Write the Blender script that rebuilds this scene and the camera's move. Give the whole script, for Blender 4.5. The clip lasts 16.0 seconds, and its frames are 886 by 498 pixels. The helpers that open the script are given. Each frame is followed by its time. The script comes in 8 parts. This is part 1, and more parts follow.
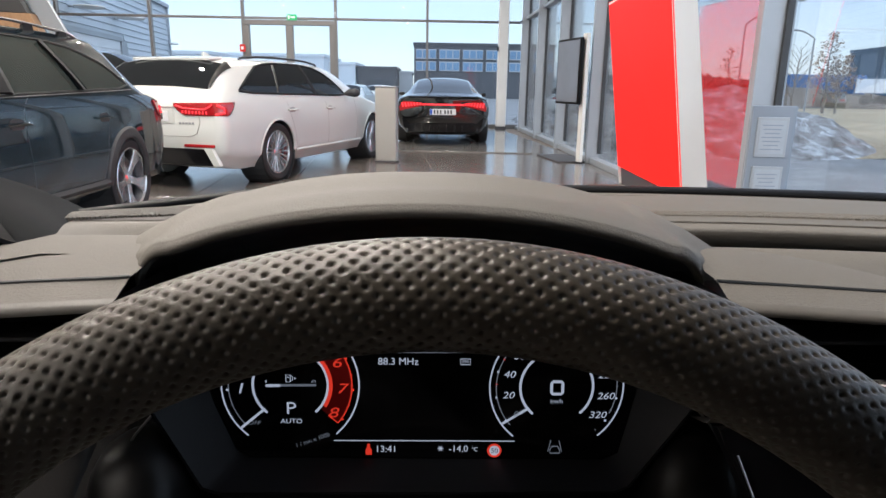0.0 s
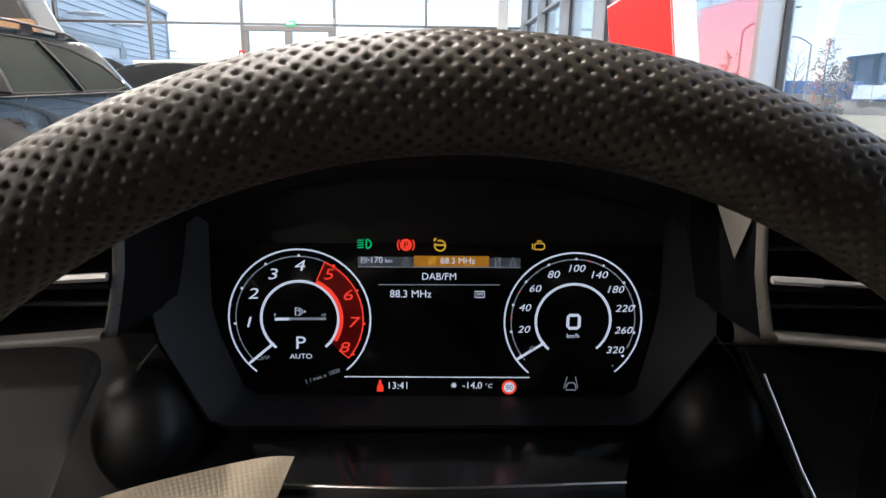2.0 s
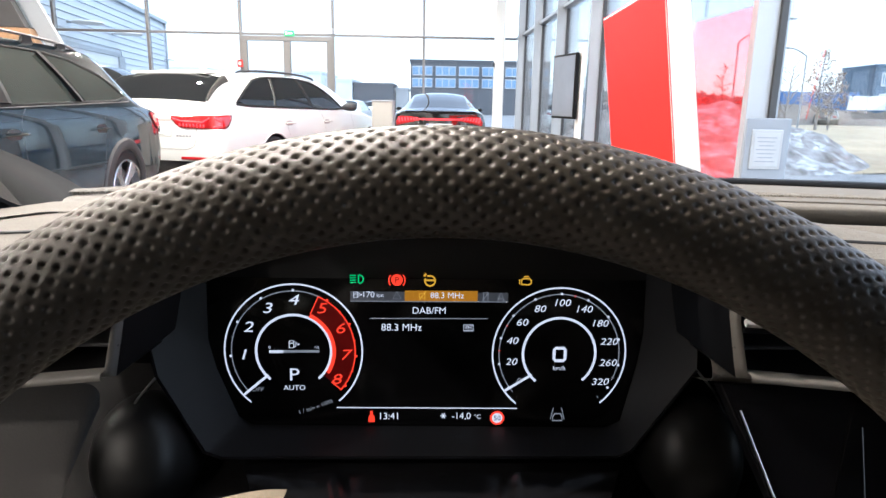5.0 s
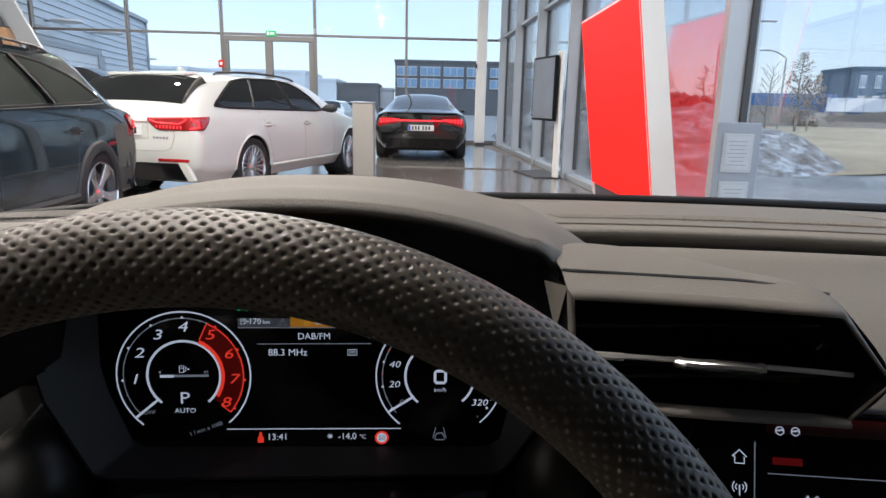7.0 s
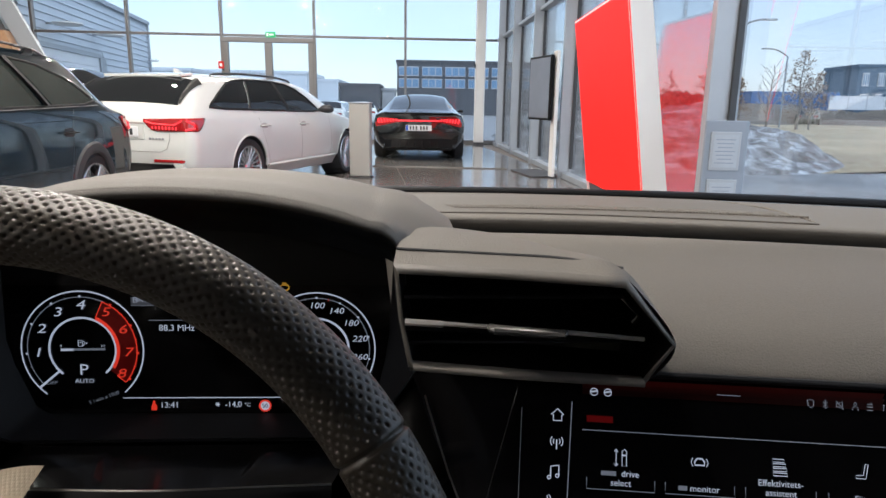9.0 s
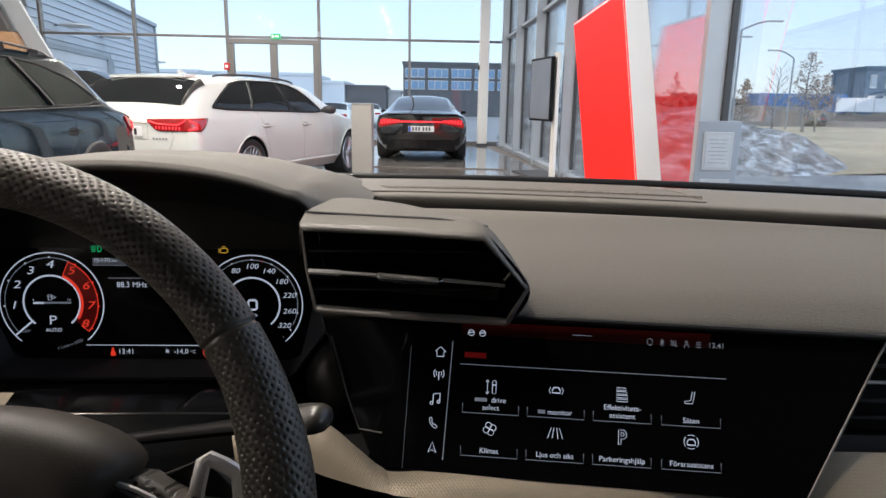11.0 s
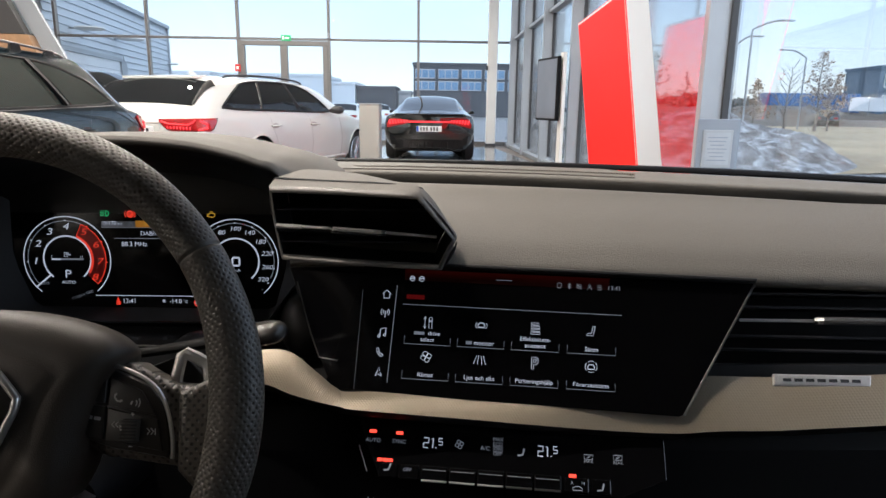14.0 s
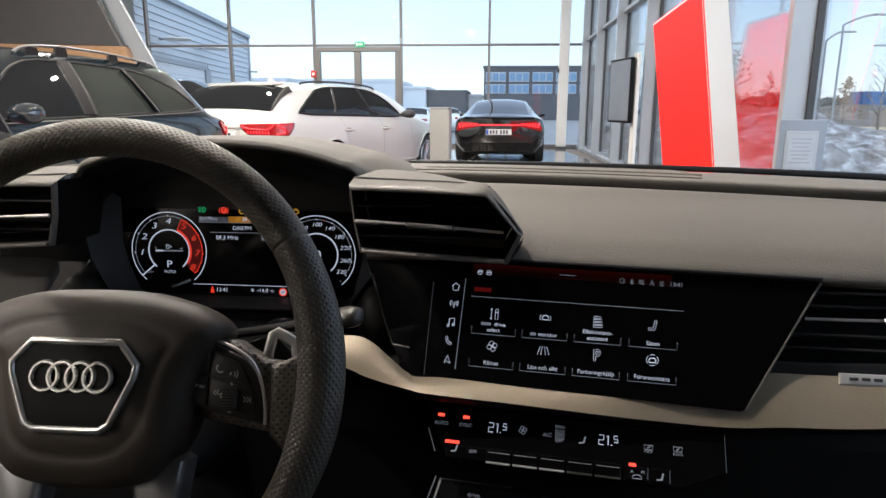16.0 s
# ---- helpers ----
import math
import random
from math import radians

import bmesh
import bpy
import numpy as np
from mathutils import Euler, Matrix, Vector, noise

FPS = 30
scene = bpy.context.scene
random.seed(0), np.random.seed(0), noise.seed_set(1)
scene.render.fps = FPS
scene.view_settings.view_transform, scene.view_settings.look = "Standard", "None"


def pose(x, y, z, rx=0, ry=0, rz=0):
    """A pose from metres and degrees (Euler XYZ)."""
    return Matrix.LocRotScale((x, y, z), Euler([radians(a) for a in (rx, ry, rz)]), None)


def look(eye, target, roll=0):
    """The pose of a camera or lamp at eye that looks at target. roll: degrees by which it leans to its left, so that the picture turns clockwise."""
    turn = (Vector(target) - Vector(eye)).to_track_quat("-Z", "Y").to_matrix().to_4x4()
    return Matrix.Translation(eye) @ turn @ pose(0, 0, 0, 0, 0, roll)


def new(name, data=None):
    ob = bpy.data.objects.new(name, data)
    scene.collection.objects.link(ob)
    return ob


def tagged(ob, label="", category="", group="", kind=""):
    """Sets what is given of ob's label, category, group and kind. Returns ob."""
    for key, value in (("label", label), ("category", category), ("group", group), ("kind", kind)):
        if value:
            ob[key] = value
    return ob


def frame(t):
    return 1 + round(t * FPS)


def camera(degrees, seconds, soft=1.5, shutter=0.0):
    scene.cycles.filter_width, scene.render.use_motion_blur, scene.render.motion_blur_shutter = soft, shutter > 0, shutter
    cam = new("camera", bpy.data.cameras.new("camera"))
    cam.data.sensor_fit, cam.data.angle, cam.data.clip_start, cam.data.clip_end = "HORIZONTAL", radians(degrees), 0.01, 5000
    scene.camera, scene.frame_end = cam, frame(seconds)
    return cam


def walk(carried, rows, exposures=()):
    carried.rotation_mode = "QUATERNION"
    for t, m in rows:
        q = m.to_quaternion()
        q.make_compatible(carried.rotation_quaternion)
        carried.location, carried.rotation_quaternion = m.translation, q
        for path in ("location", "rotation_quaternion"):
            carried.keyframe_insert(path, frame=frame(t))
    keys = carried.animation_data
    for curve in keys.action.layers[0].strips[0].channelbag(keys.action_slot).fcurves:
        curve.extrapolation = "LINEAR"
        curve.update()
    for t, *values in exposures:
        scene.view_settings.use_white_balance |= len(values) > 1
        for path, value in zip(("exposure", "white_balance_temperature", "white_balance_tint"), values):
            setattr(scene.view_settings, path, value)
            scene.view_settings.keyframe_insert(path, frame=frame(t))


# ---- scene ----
cam = camera(69.4, 16.0)
PATH = [
    (0, (0.0, -0.041, 1.138), (0.06, 1.897, 0.649), 0.9),
    (0.5, (-0.002, -0.041, 1.12), (0.059, 1.901, 0.646), 0.9),
    (1, (-0.005, -0.047, 1.108), (0.06, 1.897, 0.64), 0.9),
    (1.5, (-0.007, -0.047, 1.096), (0.057, 1.898, 0.633), 0.8),
    (2, (-0.009, -0.043, 1.086), (0.055, 1.901, 0.618), 0.8),
    (2.5, (-0.011, -0.042, 1.078), (0.059, 1.904, 0.62), 0.8),
    (3, (-0.011, -0.042, 1.078), (0.06, 1.905, 0.626), 0.9),
    (3.5, (-0.013, -0.041, 1.078), (0.062, 1.907, 0.634), 1.0),
    (4, (-0.012, -0.044, 1.085), (0.059, 1.906, 0.644), 1.0),
    (6.5, (0.04, -0.066, 1.129), (0.122, 1.883, 0.687), 1.1),
    (7, (0.066, -0.072, 1.132), (0.183, 1.875, 0.692), 1.2),
    (7.5, (0.087, -0.079, 1.135), (0.202, 1.868, 0.693), 1.1),
    (8, (0.112, -0.091, 1.135), (0.225, 1.857, 0.693), 1.1),
    (8.5, (0.138, -0.106, 1.135), (0.247, 1.842, 0.695), 1.0),
    (9, (0.164, -0.125, 1.132), (0.271, 1.823, 0.692), 0.9),
    (9.2, (0.175, -0.133, 1.132), (0.286, 1.815, 0.69), 0.9),
    (11.3, (0.25, -0.229, 1.122), (0.331, 1.721, 0.687), 0.8),
    (11.5, (0.256, -0.237, 1.123), (0.333, 1.712, 0.682), 0.6),
    (12, (0.27, -0.253, 1.12), (0.344, 1.697, 0.683), 0.5),
    (12.5, (0.279, -0.276, 1.117), (0.346, 1.673, 0.674), 0.8),
    (13, (0.287, -0.295, 1.114), (0.352, 1.655, 0.672), 0.8),
    (13.5, (0.295, -0.308, 1.11), (0.355, 1.641, 0.668), 0.7),
    (14, (0.298, -0.326, 1.108), (0.353, 1.625, 0.675), 0.8),
    (14.5, (0.299, -0.343, 1.108), (0.297, 1.61, 0.677), 0.7),
    (15, (0.299, -0.355, 1.109), (0.22, 1.597, 0.682), 0.3),
    (15.5, (0.298, -0.361, 1.109), (0.184, 1.59, 0.685), 0.3),
    (16, (0.299, -0.363, 1.108), (0.141, 1.585, 0.683), 0.2),
]
EXPOSURES = [(0, 1.6, 5550, 10), (1.0, 1.55, 5550, 10), (1.6, 1.65, 5550, 10), (2.0, 2.15, 5550, 10), (2.6, 2.7, 5550, 10), (3.2, 3.05, 5550, 10), (4.2, 3.2, 5550, 10), (5.4, 2.1, 5550, 10), (6.2, 1.6, 5550, 10), (9.0, 1.6, 5550, 10), (12.0, 1.7, 5650, 10), (16.0, 1.8, 5650, 10)]
walk(cam, [(t, look(eye, target, roll)) for t, eye, target, roll in PATH], EXPOSURES)

# ---- world and light ----
world = bpy.data.worlds.new("overcast_sky")
scene.world = world
world.use_nodes = True
wn = world.node_tree.nodes
sky = wn.new("ShaderNodeTexSky")
sky.sky_type = "NISHITA"
sky.sun_disc = False
sky.sun_elevation, sky.sun_rotation = radians(34), radians(150)
sky.air_density, sky.dust_density, sky.ozone_density = 1.1, 0.6, 2.5
wn["Background"].inputs["Strength"].default_value = 0.122
cloud = wn.new("ShaderNodeMix")  # a closed pale cloud cover in front of the clear sky
cloud.data_type = "RGBA"
cloud.inputs["Factor"].default_value = 0.8
world.node_tree.links.new(sky.outputs[0], cloud.inputs["A"])
streaks, stretch, where = wn.new("ShaderNodeTexNoise"), wn.new("ShaderNodeMapping"), wn.new("ShaderNodeTexCoord")
stretch.inputs["Scale"].default_value = (1.0, 1.0, 3.2)
streaks.inputs["Scale"].default_value, streaks.inputs["Detail"].default_value = 2.6, 6
tones = wn.new("ShaderNodeValToRGB")
tones.color_ramp.elements[0].position, tones.color_ramp.elements[0].color = 0.36, (0.765, 0.805, 0.89, 1)
tones.color_ramp.elements[1].position, tones.color_ramp.elements[1].color = 0.64, (0.885, 0.908, 0.95, 1)
lift = wn.new("ShaderNodeVectorMath")
lift.operation = "SCALE"
lift.inputs["Scale"].default_value = 2.62
world.node_tree.links.new(where.outputs["Generated"], stretch.inputs["Vector"])
world.node_tree.links.new(stretch.outputs[0], streaks.inputs["Vector"])
world.node_tree.links.new(streaks.outputs[0], tones.inputs[0])
world.node_tree.links.new(tones.outputs[0], lift.inputs[0])
world.node_tree.links.new(lift.outputs[0], cloud.inputs["B"])
world.node_tree.links.new(cloud.outputs["Result"], wn["Background"].inputs["Color"])


def sun_lamp():
    d = bpy.data.lights.new("sun", "SUN")
    d.energy, d.angle, d.color = 0.75, radians(90), (1.0, 0.98, 0.96)
    o = new("sun", d)
    # low winter sun behind cloud, from the right and behind
    az, el = radians(150), radians(34)
    way = Vector((math.sin(az) * math.cos(el), math.cos(az) * math.cos(el), math.sin(el)))
    o.matrix_world = look(way * 50, (0, 0, 0))


sun_lamp()

CEILING_Z = 5.2
LAMP_SPOTS = [(x, y) for y in (-5.6, -2.9, 0.3, 2.6, 5.4, 9.0, 13.5, 17.0) for x in (-7.4, -4.3, -1.2)]


def ceiling_lamps():
    for x, y in LAMP_SPOTS:
        d = bpy.data.lights.new("showroom_lamp", "AREA")
        d.shape, d.size, d.energy, d.color = "DISK", 0.14, 43, (1.0, 0.83, 0.64)
        new("showroom_lamp", d).matrix_world = look((x, y, CEILING_Z - 0.06), (x, y + 0.01, 0))


ceiling_lamps()
# ---- materials ----
def nodes_of(m):
    m.use_nodes = True
    return m.node_tree.nodes, m.node_tree.links, m.node_tree.nodes["Principled BSDF"]


def mat(name, color, rough=0.5, metal=0.0, grain=0.0, scale=200.0, bump=0.0, stain=0.0, stain_scale=3.0, coat=0.0, spec=0.5, detail=4.0, rough_var=0.0, coat_ior=1.5):
    """A painted, moulded or cast surface: base colour with fine grain, broad wear and fine relief."""
    m = bpy.data.materials.new(name)
    n, l, b = nodes_of(m)
    b.inputs["Roughness"].default_value, b.inputs["Metallic"].default_value = rough, metal
    b.inputs["Coat Weight"].default_value, b.inputs["Coat Roughness"].default_value = coat, 0.03
    b.inputs["Specular IOR Level"].default_value, b.inputs["Coat IOR"].default_value = spec, coat_ior
    co = n.new("ShaderNodeTexCoord")
    fine = n.new("ShaderNodeTexNoise")
    fine.inputs["Scale"].default_value, fine.inputs["Detail"].default_value = scale, detail
    l.new(co.outputs["Object"], fine.inputs["Vector"])
    broad = n.new("ShaderNodeTexNoise")
    broad.inputs["Scale"].default_value, broad.inputs["Detail"].default_value = stain_scale, 5
    l.new(co.outputs["Object"], broad.inputs["Vector"])
    mix = n.new("ShaderNodeMath")
    mix.operation = "MULTIPLY_ADD"
    l.new(fine.outputs[0], mix.inputs[0])
    mix.inputs[1].default_value, mix.inputs[2].default_value = grain * 2, 1 - grain
    mix2 = n.new("ShaderNodeMath")
    mix2.operation = "MULTIPLY_ADD"
    l.new(broad.outputs[0], mix2.inputs[0])
    mix2.inputs[1].default_value, mix2.inputs[2].default_value = stain * 2, 1 - stain
    prod = n.new("ShaderNodeMath")
    prod.operation = "MULTIPLY"
    l.new(mix.outputs[0], prod.inputs[0])
    l.new(mix2.outputs[0], prod.inputs[1])
    col = n.new("ShaderNodeVectorMath")
    col.operation = "SCALE"
    col.inputs[0].default_value = color
    l.new(prod.outputs[0], col.inputs["Scale"])
    l.new(col.outputs[0], b.inputs["Base Color"])
    if rough_var:
        rr = n.new("ShaderNodeMath")
        rr.operation = "MULTIPLY_ADD"
        l.new(broad.outputs[0], rr.inputs[0])
        rr.inputs[1].default_value, rr.inputs[2].default_value = rough_var, rough - rough_var / 2
        l.new(rr.outputs[0], b.inputs["Roughness"])
    if bump:
        bp = n.new("ShaderNodeBump")
        bp.inputs["Strength"].default_value, bp.inputs["Distance"].default_value = 1.0, bump
        l.new(fine.outputs[0], bp.inputs["Height"])
        l.new(bp.outputs[0], b.inputs["Normal"])
    return m


def glow(name, color, strength):
    m = bpy.data.materials.new(name)
    n, l, b = nodes_of(m)
    b.inputs["Base Color"].default_value = (*[c * 0.3 for c in color], 1)
    b.inputs["Emission Color"].default_value = (*color, 1)
    b.inputs["Emission Strength"].default_value = strength
    b.inputs["Roughness"].default_value = 0.3
    return m


def pane(name, tint, gloss=1.0, rough=0.0):
    """Thin flat glass: clear with a mirror share that grows at grazing angles."""
    m = bpy.data.materials.new(name)
    m.use_nodes = True
    n, l = m.node_tree.nodes, m.node_tree.links
    n.remove(n["Principled BSDF"])
    clear, shine, mix, fres = n.new("ShaderNodeBsdfTransparent"), n.new("ShaderNodeBsdfGlossy"), n.new("ShaderNodeMixShader"), n.new("ShaderNodeFresnel")
    clear.inputs["Color"].default_value = (*tint, 1)
    shine.inputs["Roughness"].default_value = rough
    fres.inputs["IOR"].default_value = 1.5
    amount = n.new("ShaderNodeMath")
    amount.operation = "MULTIPLY"
    amount.inputs[1].default_value = gloss
    l.new(fres.outputs[0], amount.inputs[0])
    l.new(amount.outputs[0], mix.inputs[0])
    l.new(clear.outputs[0], mix.inputs[1])
    l.new(shine.outputs[0], mix.inputs[2])
    l.new(mix.outputs[0], n["Material Output"].inputs["Surface"])
    return m


PAD = mat("soft_touch_dash", (0.132, 0.122, 0.105), 0.62, grain=0.2, scale=750, bump=0.0006, stain=0.08, stain_scale=6, rough_var=0.12)
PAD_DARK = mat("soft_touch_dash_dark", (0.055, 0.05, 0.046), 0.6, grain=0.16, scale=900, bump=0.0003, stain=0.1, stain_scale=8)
BLACK_PLASTIC = mat("black_moulded_plastic", (0.009, 0.009, 0.0095), 0.5, spec=0.3, grain=0.2, scale=1200, bump=0.0002, stain=0.12, stain_scale=10)
DEEP_BLACK = mat("deep_black_plastic", (0.003, 0.003, 0.0034), 0.55, grain=0.15, scale=900, stain=0.1, spec=0.15)
GLOSS_BLACK = mat("piano_black", (0.006, 0.006, 0.007), 0.09, grain=0.05, scale=300, stain=0.2, stain_scale=14, rough_var=0.06)
SCREEN_BLACK = mat("display_glass_black", (0.003, 0.003, 0.0035), 0.12, grain=0.02, stain=0.3, stain_scale=25, rough_var=0.08)
LEATHER = mat("perforated_black_leather", (0.060, 0.050, 0.038), 0.40, spec=0.75, grain=0.12, scale=1400, bump=0.00012, stain=0.08, stain_scale=20, rough_var=0.1)
LEATHER_PERF = mat("perforated_spoke_leather", (0.078, 0.068, 0.056), 0.46, spec=0.6, grain=0.12, scale=1400, stain=0.08, stain_scale=20)


def perforate(m, pitch):
    """Rows of small punched holes, dark and sunk."""
    n, l, b = nodes_of(m)
    co, mp, dots, edge, dark, bp = n.new("ShaderNodeTexCoord"), n.new("ShaderNodeMapping"), n.new("ShaderNodeTexVoronoi"), n.new("ShaderNodeMapRange"), n.new("ShaderNodeVectorMath"), n.new("ShaderNodeBump")
    dots.voronoi_dimensions = "2D"
    dots.inputs["Scale"].default_value, dots.inputs["Randomness"].default_value = 1.0 / pitch, 0.0
    mp.inputs["Rotation"].default_value = (0, 0, radians(45))
    edge.inputs["From Min"].default_value, edge.inputs["From Max"].default_value = 0.16, 0.34
    edge.inputs["To Min"].default_value, edge.inputs["To Max"].default_value = 0.15, 1.0
    dark.operation = "SCALE"
    bp.inputs["Distance"].default_value = 0.0006
    l.new(co.outputs["Object"], mp.inputs["Vector"])
    l.new(mp.outputs[0], dots.inputs["Vector"])
    l.new(dots.outputs["Distance"], edge.inputs["Value"])
    l.new(b.inputs["Base Color"].links[0].from_socket, dark.inputs[0])
    l.new(edge.outputs[0], dark.inputs["Scale"])
    l.new(dark.outputs[0], b.inputs["Base Color"])
    l.new(edge.outputs[0], bp.inputs["Height"])
    l.new(bp.outputs[0], b.inputs["Normal"])


perforate(LEATHER_PERF, 0.0042)
AIRBAG = mat("grained_airbag_cover", (0.050, 0.041, 0.032), 0.46, grain=0.2, scale=1300, bump=0.00025, stain=0.1, stain_scale=14)
CHROME = mat("brushed_chrome", (0.78, 0.77, 0.75), 0.30, 0.85, grain=0.05, scale=500, stain=0.05)
RIB_BRIGHT = mat("satin_bright_rib", (0.70, 0.69, 0.68), 0.36, 0.6, grain=0.04, scale=600, stain=0.05)
LEG_ALLOY = mat("dark_satin_alloy", (0.38, 0.385, 0.39), 0.34, 0.75, grain=0.05, scale=600, stain=0.06)
VENT_CHROME = mat("polished_vent_chrome", (0.80, 0.79, 0.78), 0.20, 0.92, grain=0.03, scale=600, stain=0.05)
KEY_BLACK = mat("satin_black_key", (0.036, 0.033, 0.030), 0.36, grain=0.1, scale=900, stain=0.1)
SATIN = mat("satin_aluminium", (0.5, 0.48, 0.45), 0.3, 1.0, grain=0.08, scale=700, stain=0.06)
VENT_TRIM = mat("vent_surround_satin_paint", (0.15, 0.14, 0.125), 0.42, grain=0.1, scale=600, stain=0.08, bump=0.0001)
GLOW_WHITE = glow("display_white", (0.9, 0.92, 1.0), 0.131)
GLOW_DIM = glow("display_grey", (0.55, 0.57, 0.62), 0.0557)
GLOW_RED = glow("display_red", (1.0, 0.05, 0.02), 0.19)
GLOW_RED_DARK = glow("display_red_field", (0.40, 0.005, 0.005), 0.012)
GLOW_GREEN = glow("display_green", (0.05, 0.9, 0.25), 0.0957)
GLOW_AMBER = glow("display_amber", (1.0, 0.52, 0.04), 0.113)
GLOW_ORANGE = glow("display_orange_field", (0.85, 0.34, 0.02), 0.0731)
LED_RED = glow("button_led_red", (1.0, 0.06, 0.03), 0.6)
PRINT = mat("printed_white_mark", (0.62, 0.62, 0.6), 0.5, stain=0.05)

WHITE_PAINT = mat("white_car_paint", (0.605, 0.63, 0.605), 0.3, grain=0.02, scale=900, stain=0.02, coat=1.0)
BLACK_PAINT = mat("black_car_paint", (0.004, 0.0045, 0.005), 0.25, spec=0.25, grain=0.1, scale=900, stain=0.1, coat=1.0, coat_ior=1.8)
BLUEBLACK_PAINT = mat("blue_black_metallic_paint", (0.003, 0.009, 0.0135), 0.3, metal=0.0, spec=0.05, grain=0.25, scale=1500, stain=0.05, coat=1.0, coat_ior=2.0)
CLADDING = mat("grey_black_cladding", (0.03, 0.031, 0.033), 0.5, grain=0.15, scale=700, bump=0.0003, stain=0.1)
TYRE = mat("tyre_rubber", (0.02, 0.02, 0.021), 0.75, grain=0.2, scale=300, bump=0.0006, stain=0.25, stain_scale=8)
ALLOY = mat("alloy_wheel_silver", (0.6, 0.6, 0.61), 0.25, 0.9, grain=0.05, scale=400, stain=0.06)
ALLOY_DARK = mat("alloy_wheel_dark", (0.05, 0.05, 0.055), 0.35, 0.6, grain=0.05, stain=0.1)
CAR_GLASS = mat("tinted_car_glass", (0.010, 0.012, 0.014), 0.015, grain=0.02, stain=0.2, stain_scale=3, spec=0.9)
CAR_GLASS_LIGHT = mat("car_glass_grey", (0.036, 0.042, 0.037), 0.015, grain=0.02, stain=0.45, stain_scale=2.6, spec=0.9)
TAIL_RED = glow("tail_lamp_lit", (1.0, 0.03, 0.035), 0.6)
TAIL_DARK = mat("tail_lamp_red_glass", (0.32, 0.01, 0.012), 0.12, grain=0.05, stain=0.1, coat=1.0)
PLATE_WHITE = mat("number_plate_white", (0.72, 0.74, 0.76), 0.4, stain=0.05)
PLATE_BLUE = mat("number_plate_blue", (0.02, 0.09, 0.5), 0.4, stain=0.05)

TILE = mat("brown_grey_floor_tile", (0.15, 0.137, 0.124), 0.17, spec=1.0, grain=0.12, scale=60, stain=0.18, stain_scale=2.5, rough_var=0.14, bump=0.00015)
GROUT = mat("tile_grout", (0.21, 0.19, 0.17), 0.8, grain=0.15, scale=300, stain=0.15)
# the post aluminium again, with its backlit shade put into the colour
ALU_BACKLIT = mat("backlit_aluminium_profile", (0.17, 0.17, 0.17), 0.45, 0.3, grain=0.06, scale=250, stain=0.06)
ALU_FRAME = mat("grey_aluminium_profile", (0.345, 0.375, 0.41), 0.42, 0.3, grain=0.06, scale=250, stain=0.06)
WHITE_STEEL = mat("white_painted_steel", (0.72, 0.72, 0.7), 0.4, grain=0.04, scale=150, stain=0.06)
GASKET = mat("black_gasket", (0.03, 0.033, 0.037), 0.55, grain=0.1, stain=0.1)
WALL_PAINT = mat("white_wall_paint", (0.5, 0.5, 0.49), 0.7, grain=0.04, scale=90, stain=0.05, bump=0.0004)
DARK_WALL = mat("dark_grey_wall", (0.055, 0.055, 0.057), 0.6, grain=0.08, scale=90, stain=0.12)
WOOD = mat("oak_wall_panel", (0.36, 0.22, 0.12), 0.45, grain=0.25, scale=18, stain=0.2, stain_scale=1.2)
CEILING_PAINT = mat("ceiling_paint", (0.32, 0.32, 0.31), 0.8, grain=0.05, scale=60, stain=0.06)
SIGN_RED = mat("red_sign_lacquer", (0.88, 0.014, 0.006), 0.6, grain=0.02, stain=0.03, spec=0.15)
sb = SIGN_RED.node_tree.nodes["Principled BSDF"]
sb.inputs["Emission Color"].default_value, sb.inputs["Emission Strength"].default_value = (1.0, 0.006, 0.002, 1), 0.30  # red emission added, brightens the panels and their image in the glass
ALARM_RED = mat("alarm_box_red", (0.5, 0.02, 0.015), 0.45, grain=0.03, stain=0.05)
SIGN_WHITE = mat("white_sign_lacquer", (0.74, 0.75, 0.74), 0.35, grain=0.02, stain=0.04)
SIGN_BASE = mat("anthracite_sign_base", (0.06, 0.062, 0.068), 0.5, grain=0.06, stain=0.1)
# off screen, the room's reflection put into its blue-grey colour
TV_SHEEN = mat("screen_off_sheen", (0.20, 0.225, 0.27), 0.12, grain=0.02, stain=0.1)
STAND_GREY = mat("blue_grey_lacquered_board", (0.215, 0.25, 0.30), 0.5, grain=0.04, stain=0.06)
FROST = mat("frosted_pale_acrylic", (0.36, 0.37, 0.345), 0.35, grain=0.04, stain=0.06)
SHEET_FADED = mat("faded_grey_sheet", (0.36, 0.40, 0.45), 0.6, grain=0.05, scale=60, stain=0.12, stain_scale=9)
PAPER = mat("printed_paper", (0.78, 0.79, 0.8), 0.7, grain=0.05, scale=40, stain=0.05)
WALL_GLASS = pane("facade_glass", (0.965, 0.98, 0.98), 0.75, 0.008)
SIDE_GLASS = pane("facade_glass_near", (0.97, 0.985, 0.985), 0.3)
FAR_GLASS = pane("facade_glass_clear", (0.93, 0.95, 0.95), 0.5)

